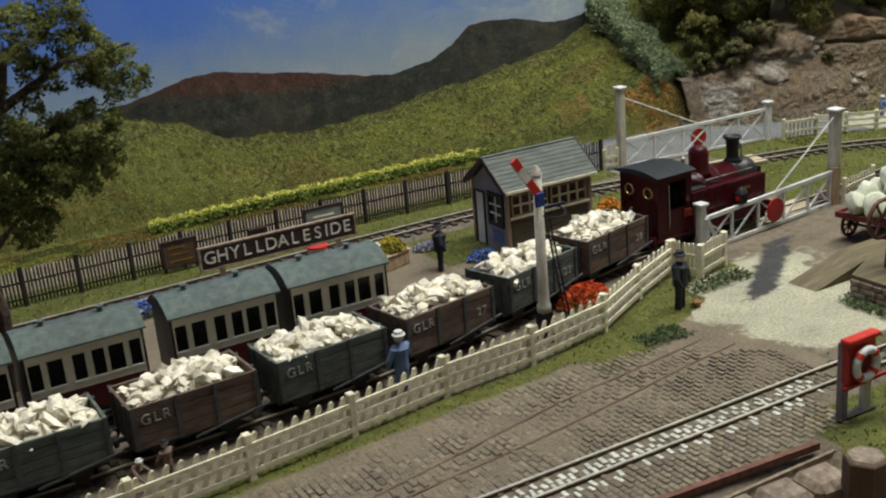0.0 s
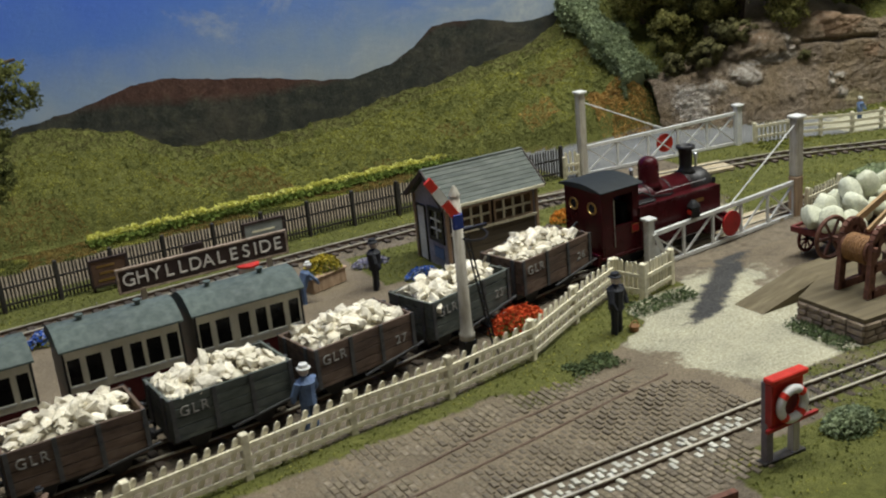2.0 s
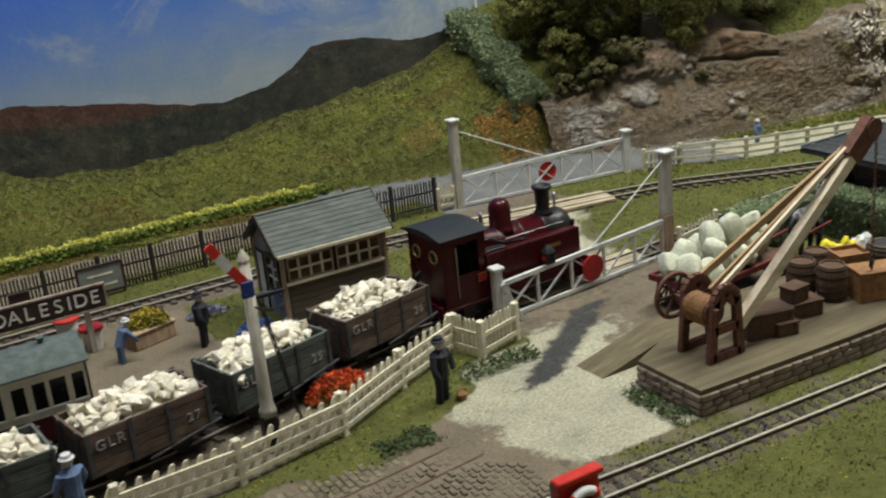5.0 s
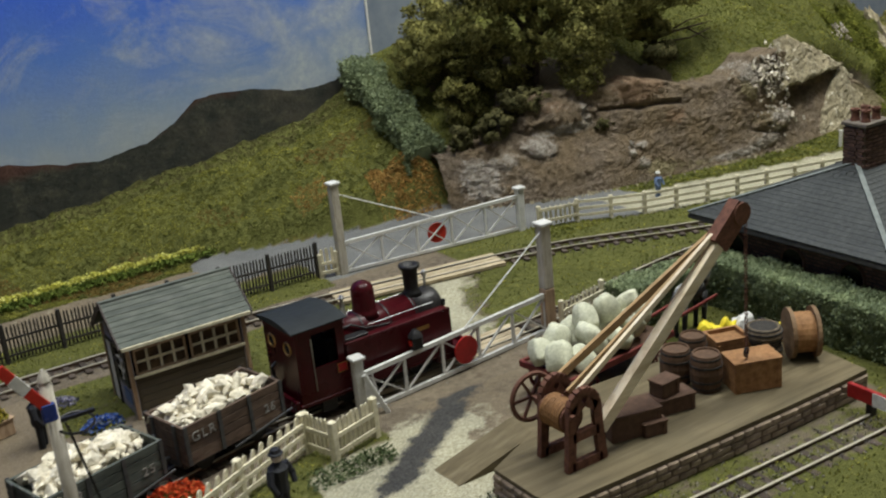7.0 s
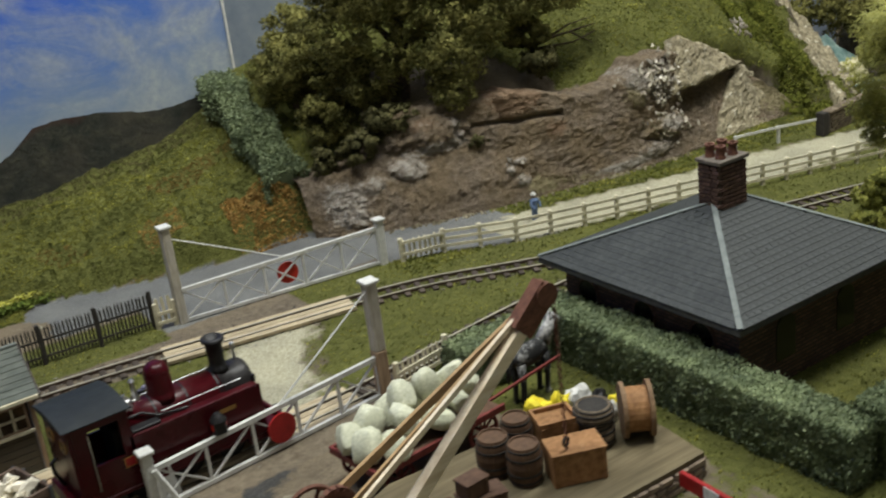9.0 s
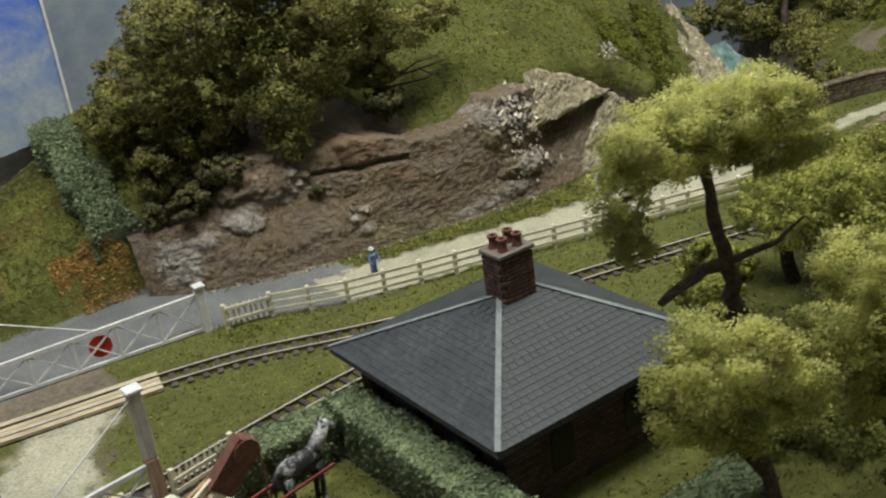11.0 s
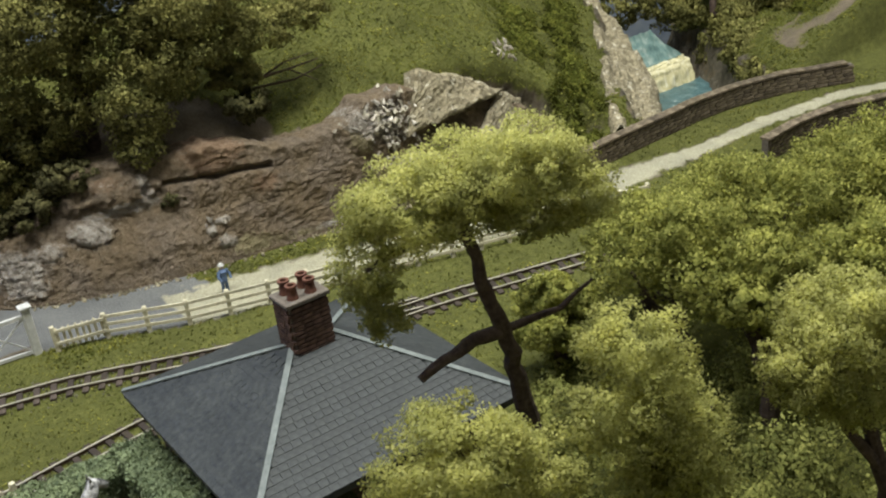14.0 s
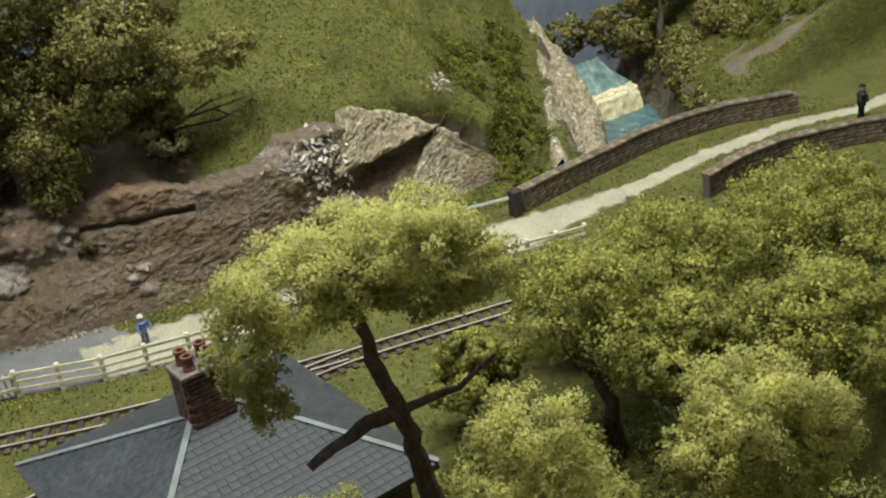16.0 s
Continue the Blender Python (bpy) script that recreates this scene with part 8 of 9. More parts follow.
tree(56.7, 20.6, [([(56.0, 21.3, -0.3), (55.8, 21.3, 3.5), (55.5, 21.4, 6.4), (55.1, 21.4, 8.1), (54.6, 21.4, 9.8), (54.2, 21.3, 12.2)], 0.36, 0.14),
                  ([(55.2, 21.4, 8.0), (54.2, 21.5, 8.1), (53.2, 21.5, 7.9), (52.5, 21.6, 7.6)], 0.22, 0.12),
                  ([(55.3, 21.4, 8.0), (56.6, 20.8, 8.3), (57.6, 20.5, 8.9)], 0.13, 0.04),
                  ([(54.4, 21.3, 11.2), (52.9, 21.6, 11.4), (51.6, 21.9, 11.0)], 0.16, 0.05)],
     [((53.2, 21.8, 12.3), (1.8, 1.7, 1.0)), ((55.4, 21.1, 12.6), (2.2, 1.9, 1.0)), ((51.9, 22.2, 11.0), (0.9, 1.0, 1.5)), ((57.1, 20.7, 11.5), (1.25, 1.3, 0.95)), ((52.0, 22.0, 9.7), (0.6, 0.7, 0.9)), ((55.9, 21.0, 11.4), (1.3, 1.2, 0.6))],
     "tall yellow-green tree with a bare forked trunk", 51, 90000, M_LEAF_YELLOW)
tree(52.4, 17.6, [([(52.6, 17.4, -0.3), (52.4, 17.6, 3.0), (51.8, 18.0, 6.6)], 0.32, 0.12), ([(52.4, 17.6, 3.5), (50.6, 18.8, 6.4)], 0.18, 0.06)],
     [((51.2, 18.3, 7.6), (1.8, 1.6, 1.1)), ((52.3, 17.8, 6.6), (1.7, 1.5, 1.1)), ((50.2, 18.6, 6.8), (1.4, 1.2, 1.0)), ((51.4, 18.2, 6.0), (1.6, 1.4, 0.9))],
     "rounded yellow-green tree with clumped foliage", 52, 60000, M_LEAF_YELLOW)
tree(57.6, 17.2, [([(57.9, 17.0, -0.3), (57.6, 17.2, 2.5), (57.0, 17.4, 5.4)], 0.38, 0.14), ([(57.6, 17.2, 2.8), (58.4, 17.4, 4.4), (58.8, 17.5, 5.6)], 0.2, 0.06), ([(57.6, 17.2, 2.5), (56.4, 17.5, 4.8)], 0.18, 0.06)],
     [((56.2, 17.5, 8.5), (1.4, 1.3, 1.1)), ((55.9, 17.5, 7.1), (1.8, 1.5, 1.3)), ((57.1, 17.4, 5.8), (1.9, 1.5, 1.3)), ((57.9, 17.4, 4.2), (1.5, 1.3, 1.0)), ((56.2, 17.4, 4.8), (1.2, 1.1, 0.9))],
     "tall egg-shaped yellow-green tree beside the garden", 54, 62000, M_LEAF_YELLOW)
tree(61.4, 14.0, [([(61.9, 13.8, -0.3), (61.5, 14.0, 3.4), (60.8, 14.3, 6.4)], 0.42, 0.15), ([(61.4, 14.0, 4.0), (60.0, 14.4, 6.2), (59.2, 14.5, 7.2)], 0.18, 0.06)],
     [((60.0, 14.4, 9.0), (1.6, 1.4, 1.0)), ((60.9, 14.3, 8.1), (1.7, 1.4, 1.15)), ((59.0, 14.5, 8.2), (1.35, 1.2, 1.1)), ((60.5, 14.3, 6.9), (1.6, 1.3, 0.9)), ((61.9, 14.2, 7.3), (1.2, 1.0, 0.9))],
     "rounded pale green tree on a dark trunk", 53, 66000, M_LEAF_YELLOW)
for k, (x, y, top, r0, m) in enumerate([(65.0, 24.6, 6.6, 2.9, M_LEAF_GREEN), (69.8, 25.6, 6.2, 3.0, M_LEAF_GREEN), (74.6, 24.0, 6.2, 3.0, M_LEAF_GREEN), (65.4, 21.2, 6.4, 2.0, M_LEAF_GREEN), (69.6, 19.2, 6.2, 2.7, M_LEAF_GREEN), (79.5, 27.0, 4.9, 3.0, M_LEAF_GREEN), (75.5, 18.6, 5.6, 3.0, M_LEAF_GREEN), (62.6, 28.6, 3.6, 1.7, M_LEAF_GREEN), (84.5, 28.5, 2.9, 2.4, M_LEAF_GREEN), (73.5, 29.6, 4.4, 2.4, M_LEAF_GREEN), (68.0, 29.4, 4.6, 2.2, M_LEAF_GREEN)]):
    rr = random.Random(k + 60)
    limbs = [([(x + 0.3, y - 0.3, -0.3), (x + 0.1, y, top * 0.4), (x - 0.2, y + 0.2, top * 0.85)], 0.38, 0.12)]
    blobs = []
    for i in range(5):
        a = i * 1.26 + rr.random()
        q = (x + math.cos(a) * r0 * 0.55, y + math.sin(a) * r0 * 0.55, top - 1.0 + rr.uniform(-0.6, 0.5))
        blobs.append((q, (r0 * rr.uniform(0.5, 0.65), r0 * rr.uniform(0.5, 0.65), r0 * rr.uniform(0.33, 0.45))))
        limbs.append(([(x + 0.1, y, top * 0.4), (x + (q[0] - x) * 0.6, y + (q[1] - y) * 0.6, top * 0.62), (q[0], q[1], q[2] - 0.3)], 0.2, 0.06))
    blobs.append(((x, y, top - 0.2), (r0 * 0.6, r0 * 0.6, r0 * 0.4)))
    tree(x, y, limbs, blobs, "spreading green tree with a broken leafy crown", 60 + k, 27000, m, (0.05, 0.1), gap=0.2)
# undergrowth between the garden trees, and mossy clumps on the spur and the far bank
LOW = [(57.6, 22.4, 1.3, 1.3), (60.2, 23.6, 1.5, 1.5), (59.4, 20.6, 1.6, 1.9), (62.0, 21.4, 1.7, 1.9), (60.6, 26.2, 1.4, 1.3), (63.4, 24.4, 1.6, 1.9), (66.4, 22.0, 1.8, 2.2), (60.2, 17.6, 1.6, 2.0), (62.8, 18.2, 1.8, 2.4), (61.4, 15.2, 1.6, 1.8), (66.2, 17.6, 2.2, 2.6), (63.0, 28.2, 1.2, 1.0), (64.6, 14.6, 2.0, 2.2), (63.8, 11.6, 1.8, 2.0), (68.6, 14.6, 2.2, 2.6), (70.6, 22.2, 2.0, 2.4),
       (80.0, 47.6, 1.3, 0.8), (82.4, 48.6, 1.4, 0.9), (84.0, 51.0, 1.3, 0.8), (81.2, 52.4, 1.5, 0.9), (86.0, 54.4, 1.3, 0.9), (88.6, 57.2, 1.3, 0.8), (83.6, 55.8, 1.4, 0.8), (79.8, 45.2, 0.9, 0.6), (104.2, 48.6, 1.5, 0.9), (107.0, 46.4, 1.7, 0.9), (106.2, 51.6, 1.8, 1.0), (109.6, 48.4, 1.8, 1.0)]
for k, (x, y, rx, h) in enumerate(LOW):
    garden = k < 16
    t = thing("bush", M(0, 0), "low dark green undergrowth bush beneath the trees" if garden else "low mossy green clump on the slope", "bush", "undergrowth" if garden else "mossy clumps")
    r = np.random.default_rng(200 + k)
    n = 3400
    d = r.normal(size=(n, 3))
    d /= np.linalg.norm(d, axis=1)[:, None]
    d[:, 2] = np.abs(d[:, 2])
    lump_ = np.array([1 + 0.6 * noise.noise(Vector(v) * 2.2 + Vector((k * 5, 0, 0))) + 0.25 * noise.noise(Vector(v) * 6 + Vector((k * 5, 0, 0))) for v in d])
    pts = np.array([x, y, 0.0]) + d * np.array([rx, rx * 0.9, h]) * (lump_ * (0.75 + 0.25 * r.random(n)))[:, None]
    if not garden:
        pts[:, 2] = pts[:, 2] * 1.5 + np.array([land(float(a), float(c)) for a, c in pts[:, :2]]) - 0.05
    tagged(scatter("leaves", pts, r.uniform(0.05, 0.1, n), M_LEAF_UNDER if garden else M_TURFMOSS, t, 200 + k, normals=d + np.array([0, 0, 0.2])), kind="stuff")
# trees of the rocky hill
tree(54.5, 53.5, [([(54.6, 53.4, 5.0), (54.5, 53.2, 9.0), (54.6, 53.0, 14.0), (54.8, 52.8, 18.0)], 0.45, 0.2), ([(54.4, 53.3, 8.5), (57, 51.6, 10.5), (58.8, 50.6, 12)], 0.25, 0.08), ([(54.4, 53.4, 9), (52.4, 53.6, 11.5)], 0.2, 0.07)],
     [((56.4, 50.8, 8.2), (1.9, 1.5, 2.2)), ((58.4, 50.4, 10.0), (2.3, 1.7, 1.6)), ((59.6, 50.4, 12.6), (2.8, 2.0, 1.8)), ((53.2, 52.2, 12.6), (2.8, 2.0, 2.2)), ((51.2, 53.6, 10.2), (2.2, 1.8, 2.0)), ((56.2, 52.2, 15.0), (3.6, 2.4, 2.2)), ((63.4, 50.4, 10.4), (2.2, 1.5, 1.0)), ((56.0, 50.4, 6.2), (1.3, 1.0, 1.0)), ((61.4, 50.6, 9.8), (1.6, 1.3, 0.8)), ((54.8, 51.8, 10.6), (1.9, 1.2, 1.4)), ((57.4, 51.2, 11.6), (1.9, 1.3, 1.3)), ((53.6, 51.8, 8.6), (1.5, 1.0, 1.3)), ((60.6, 50.8, 11.2), (1.8, 1.2, 1.2)), ((51.6, 54.0, 12.8), (2.0, 1.4, 1.6)), ((62.0, 51.4, 13.6), (2.2, 1.6, 1.5)), ((65.6, 50.6, 10.6), (1.7, 1.2, 0.9))],
     "large dark olive tree above the rock face", 71, 100000, M_LEAF_OLIVE, (0.06, 0.125), group="hill trees", gap=0.02)
tree(49.6, 57.0, [([(49.8, 57.0, 6.0), (49.6, 56.8, 8.5)], 0.2, 0.08)], [((49.8, 57.4, 8.2), (2.0, 1.8, 1.7)), ((51.6, 55.6, 7.6), (1.9, 1.6, 1.6)), ((50.2, 54.4, 5.6), (1.5, 1.2, 1.4)), ((52.6, 53.2, 7.4), (1.6, 1.2, 1.6)), ((51.2, 59.0, 10.0), (1.6, 1.2, 1.4))], "olive bush beside the bank hedge", 72, 42000, M_LEAF_OLIVE, (0.06, 0.13), group="hill trees")
tree(51.6, 52.3, [([(51.8, 52.6, 2.5), (51.6, 52.2, 4.0)], 0.14, 0.06)], [((50.6, 52.0, 4.3), (1.3, 0.8, 0.9)), ((52.6, 51.6, 5.6), (1.6, 0.9, 0.7)), ((48.9, 53.2, 3.6), (0.7, 0.7, 0.9)), ((61.6, 50.0, 6.9), (1.3, 0.8, 0.7)), ((56.6, 49.6, 3.6), (0.7, 0.4, 0.3))], "dark scrub on the rock ledge", 73, 24000, M_LEAF_DARK, (0.06, 0.12), group="hill trees")
# the crown is added where a shadowed hollow lies below the large tree
tree(64.0, 52.0, [([(62.3, 51.6, 6.4), (62.6, 51.4, 8.6)], 0.22, 0.1), ([(62.6, 51.4, 7.6), (64.4, 50.6, 7.9), (66.0, 50.2, 8.1)], 0.09, 0.03), ([(62.6, 51.4, 7.2), (64.8, 50.8, 7.2), (66.4, 50.6, 7.6)], 0.08, 0.03), ([(62.6, 51.4, 7.4), (64.0, 50.2, 8.4), (65.6, 49.9, 8.6)], 0.07, 0.02), ([(64.4, 50.6, 7.9), (65.2, 50.4, 7.4), (65.8, 50.2, 7.0)], 0.05, 0.02)], [((61.6, 51.0, 8.2), (1.4, 1.0, 0.9))], "half-bare tree with twisted branches, its crown standing in for a shaded hollow", 74, 9000, M_LEAF_OLIVE, (0.06, 0.12), group="hill trees")
tree(103, 57, [([(102.5, 56, 1), (103, 56.5, 5)], 0.3, 0.1)], [((101.0, 57.4, 1.6), (1.7, 1.5, 1.4)), ((103.6, 58.0, 4.0), (2.4, 1.8, 1.8)), ((102.8, 54.2, 0.9), (2.2, 2.0, 1.3)), ((101.2, 50.6, 0.4), (2.0, 2.0, 1.0)), ((106.0, 53.0, 2.8), (2.6, 2.4, 1.3)), ((105.2, 50.0, 2.3), (2.2, 1.8, 0.9)), ((97.4, 47.2, -0.7), (1.5, 1.8, 1.1)), ((99.2, 50.2, -0.5), (1.5, 1.8, 1.2)), ((101.4, 53.6, 0.0), (1.4, 1.6, 1.2)), ((95.6, 45.0, -0.6), (1.2, 1.0, 0.9)), ((102.0, 55.6, -1.2), (1.5, 1.2, 1.6)), ((97.0, 60.4, 2.2), (2.2, 0.8, 1.5)), ((100.4, 59.6, 2.0), (1.8, 1.0, 2.0)), ((107.6, 50.4, 3.0), (1.8, 1.6, 0.8)), ((104.6, 47.6, 1.4), (1.6, 1.2, 0.7))], "dark green bushes lining the gorge", 75, 66000, M_LEAF_OLIVE, (0.08, 0.17), group="hill trees")
tree(112, 52, [([(111, 51, 3), (111.4, 51.4, 7)], 0.3, 0.1)], [((110.5, 54.0, 5.6), (3.4, 2.4, 2.0)), ((112.5, 50.6, 5.8), (3.2, 2.4, 1.8)), ((108.0, 57.5, 6.0), (3.6, 2.0, 2.2)), ((116.0, 50.0, 6.6), (3.4, 2.4, 1.8))], "dark trees on the bank beyond the gorge", 77, 36000, M_LEAF_OLIVE, (0.1, 0.2), group="hill trees")
# tall tree at the platform end
tree(3.4, 39.6, [([(3.2, 39.8, -0.3), (3.3, 39.6, 4.0), (3.8, 39.0, 8.0), (5.0, 38.0, 12.0)], 0.5, 0.18), ([(3.6, 39.2, 7.0), (5.6, 37.6, 9.2), (7.4, 36.8, 10.4)], 0.25, 0.07), ([(4.4, 38.6, 10.0), (6.6, 37.0, 11.6), (8.8, 36.6, 12.0)], 0.18, 0.05), ([(3.4, 39.5, 5.0), (5.0, 38.4, 7.0)], 0.16, 0.05)],
     [((5.4, 37.2, 12.8), (1.1, 1.2, 1.0)), ((6.8, 37.0, 13.3), (0.9, 1.0, 0.7)), ((7.3, 37.0, 12.0), (1.1, 1.1, 0.8)), ((8.2, 36.8, 11.0), (1.1, 1.1, 0.9)), ((6.0, 37.2, 11.3), (0.7, 0.8, 0.7)), ((6.9, 37.0, 9.4), (1.2, 1.2, 1.0)), ((5.2, 37.2, 9.4), (1.2, 1.2, 1.1)), ((6.1, 37.0, 8.2), (1.2, 1.2, 1.0)), ((4.4, 37.2, 8.0), (1.1, 1.1, 1.0)), ((7.4, 37.0, 8.4), (0.7, 0.8, 0.7)), ((4.6, 37.4, 6.6), (1.0, 1.0, 0.8)), ((3.2, 38.4, 11.0), (1.5, 1.4, 1.3))],
     "tall dark pine-like tree with open limbs behind the coaches", 76, 52000, M_LEAF_PINE, (0.04, 0.085), gap=0.22)


# ---- bridge parapets and stream ----
PARAPET_STONES = [mesh_of(boxed(-w / 2, w / 2, -0.06, 0.06, -0.1, 0.1, 0.025), "stone", M_PARAPET) for w in (0.5, 0.66, 0.85)]
COPING = mesh_of(boxed(-0.5, 0.5, -0.32, 0.32, -0.09, 0.09, 0.035), "coping_stone", M_PARAPET)


def parapet(pts, h, label, seed):
    w = thing("parapet_wall", M(0, 0), label, "parapet wall", "bridge parapets")
    xy = smooth_path(pts, 0.5)
    part("core", ribbon(bmesh.new(), xy, 0.0, 0.4, -2.5, h - 0.12), M_MORTAR, w)
    rng = random.Random(seed)
    d = np.r_[0, np.cumsum(np.hypot(*np.diff(xy, axis=0).T))]

    def at(dist):
        x, y = float(np.interp(dist, d, xy[:, 0])), float(np.interp(dist, d, xy[:, 1]))
        x1, y1 = float(np.interp(dist + 0.2, d, xy[:, 0])), float(np.interp(dist + 0.2, d, xy[:, 1]))
        x0, y0 = float(np.interp(dist - 0.2, d, xy[:, 0])), float(np.interp(dist - 0.2, d, xy[:, 1]))
        return x, y, math.atan2(y1 - y0, x1 - x0)
    c = 0.45
    while c < d[-1]:
        x, y, a = at(c)
        piece("coping_stone", COPING, w, M(x, y, h - 0.03 + rng.uniform(-0.03, 0.02), math.degrees(a) + rng.uniform(-1, 1)) @ Matrix.Diagonal((0.93, 1, 1, 1)))
        c += 0.94
    for row in range(5):
        c = rng.uniform(0, 0.3)
        while c < d[-1] - 0.3:
            k = rng.choice((0, 1, 2))
            width = (0.5, 0.66, 0.85)[k]
            x, y, a = at(c + width / 2)
            piece("stone", PARAPET_STONES[k], w, M(x + math.sin(a) * 0.22, y - math.cos(a) * 0.22, 0.12 + row * 0.225, math.degrees(a), rng.uniform(-3, 3)))
            c += width + 0.04
    return w


parapet([(76.9, 42.6), (80, 42.9), (83.4, 43.15), (87, 43.4), (89.6, 43.3), (93.2, 42.5), (97.4, 40.4)], 1.3, "brown stone parapet on the gorge side of the lane", 81)
parapet([(84.0, 36.2), (87, 36.5), (90.3, 36.3), (94.5, 34.7), (99, 31.8)], 1.3, "brown stone parapet on the near side of the lane", 82)
ep = thing("gate_post", M(76.4, 42.5), "dark timber post at the end of the parapet", "gate post", "gate posts")
part("shaft", boxed(-0.25, 0.25, -0.3, 0.3, -0.2, 1.4, 0.03), M_BLACKFENCE, ep)
n = Nodes("stream_water")
foam = n.noise(150, 8, 0.7)
n.bump(foam, 0.5, 0.002)
still = n.ramp(foam, [(0.34, (0.035, 0.075, 0.08)), (0.58, (0.09, 0.165, 0.17)), (0.72, (0.45, 0.49, 0.45))])
M_WATER = n.out(still, 0.3, 0.0, 0.4)
M_FALL = mat("cream_falling_water", [(0.42, 0.38, 0.2), (0.62, 0.57, 0.34), (0.75, 0.73, 0.58)], 350, 0.4, bump=0.5, stretch=(1, 1, 0.15))
M_TEAL = mat("teal_rapids", [(0.08, 0.14, 0.135), (0.16, 0.25, 0.23), (0.36, 0.42, 0.37)], 200, 0.35, bump=0.5, stretch=(1, 1, 0.3))


def water_sheet(name, y0, y1, z0, z1, x0, x1, curve, material):
    bm = bmesh.new()
    rows = []
    for k in range(15):
        s = k / 14
        y = y0 + (y1 - y0) * s
        z = z0 + (z1 - z0) * s ** curve
        rows.append([bm.verts.new((lin(s, [0, 1], x0) + (lin(s, [0, 1], x1) - lin(s, [0, 1], x0)) * i / 16, y + 0.2 * noise.noise(Vector((i * 0.5, k * 0.3, 2))), z + 0.1 * noise.noise(Vector((i * 0.6, k * 0.5, 7))))) for i in range(17)])
    for r0, r1 in zip(rows, rows[1:]):
        for i in range(16):
            bm.faces.new((r0[i], r0[i + 1], r1[i + 1], r1[i]))
    return part(name, bm, material, water, smooth=True)


water = thing("water", M(0, 0), "teal and cream modelled waterfall running into the gorge", "water", kind="structure")
water_sheet("pool", 55.7, 42.5, -3.2, -3.6, (94.6, 85.8), (100.6, 94.5), 1.0, M_WATER)
water_sheet("fall", 56.3, 55.5, -1.7, -3.3, (95.3, 95.0), (100.0, 99.8), 2.0, M_FALL)
water_sheet("ledge", 56.9, 56.29, -1.5, -1.7, (95.4, 95.3), (100.0, 100.0), 1.0, M_FALL)
water_sheet("rapids", 58.6, 56.85, 0.5, -1.52, (95.3, 95.2), (98.4, 100.0), 0.8, M_TEAL)


# ---- daffodils, turf and grass ----
r = np.random.default_rng(91)
n = 4200
px = r.uniform(12.8, 35.0, n)
py = np.interp(px, [11, 30, 35.5], [55.9, 56.5, 56.3]) + r.normal(0, 0.15, n)
tagged(tagged(scatter("daffodils", np.c_[px, py, 0.22 + 0.36 * r.random(n) ** 0.7 + 0.1 * np.sin(px * 5.1) * np.sin(px * 1.7)], r.uniform(0.05, 0.11, n), M_DAFF, seed=91), "long bed of yellow daffodils at the foot of the bank", "flowers"), kind="stuff")
px = r.uniform(12.8, 35.0, n)
py = np.interp(px, [11, 30, 35.5], [55.6, 56.2, 56.0]) + r.normal(0, 0.28, n)
tagged(tagged(scatter("daffodil_leaves", np.c_[px, py, r.uniform(0.02, 0.3, n)], r.uniform(0.08, 0.16, n), M_DAFFLEAF, seed=92, upright=True), "green leaves under the daffodils", "flowers"), kind="stuff")


def turf(name, x0, x1, y0, y1, count, size, seed, materials, want, label, lift=0.02, upright=False):
    """Crumbs of scenic turf where the ground is grassy; want(x, y, n) picks the material."""
    r = np.random.default_rng(seed)
    sets = {k: [] for k in range(len(materials))}
    xs, ys = r.uniform(x0, x1, count), r.uniform(y0, y1, count)
    for x, y in zip(xs, ys):
        x, y = float(x), float(y)
        g = 1.0 if x < 48 and y > 57.4 else zone(x, y)[0]
        if g < 0.5:
            continue
        k = want(x, y)
        if k is not None:
            sets[k].append((x, y, land(x, y) + lift))
    for k, pts in sets.items():
        if pts:
            tagged(tagged(scatter(name, np.array(pts), r.uniform(*size, len(pts)), materials[k], seed=seed + k, upright=upright), label, "turf"), kind="stuff")


def bank_pick(x, y):
    if x > 43.6 and y < 55.0 + 0.9 * noise.noise(Vector((x * 0.8, y * 0.8, 3))):
        return 4
    if 39.4 < x < 41.6 and 55 < y < 56.4:
        return 4
    # speckled shadow among the tufts, put in as dark turf
    if noise.noise(Vector((x * 1.5, y * 1.9, 41.0))) + 0.5 * noise.noise(Vector((x * 3.4, y * 4.0, 12.0))) > 0.3:
        return 3
    a = noise.noise(Vector((x * 0.33, y * 0.5, 4.0)))
    b = noise.noise(Vector((x * 0.22, y * 0.3, 14.0)))
    if y > 60.6 + 0.6 * a or (x > 38 and y > 59.8 and a > 0.15):
        return 2
    if y - lin(x, FOOT_X, FOOT_Y) < 2.2 + 2 * a and b > 0.03 or b > 0.38:
        return 1
    # painted shade, growing towards the foot of the bank
    if noise.noise(Vector((x * 0.5, y * 0.7, 24.0))) + 0.3 * (57.5 - y) / 3 > 0.22:
        return 3
    return 0


turf("bank_turf", 2, 48, 53.0, 61.8, 135000, (0.032, 0.068), 101, (M_TURF, M_TURFBROWN, M_LEAF_DARK, M_TURFDARK, M_TURFRUST), bank_pick, "yellow-green and rusty turf on the bank")
r = np.random.default_rng(105)
n = 3200
px, py = r.uniform(43.6, 47.3, n), r.uniform(53.2, 55.3, n)
keep = np.array([noise.noise(Vector((a * 0.9, b * 0.9, 2))) > -0.25 - 0.5 * (a - 44.5) / 3 for a, b in zip(px, py)])
pts = np.array([(a, b, land(float(a), float(b)) + 0.03) for a, b in zip(px[keep], py[keep])])
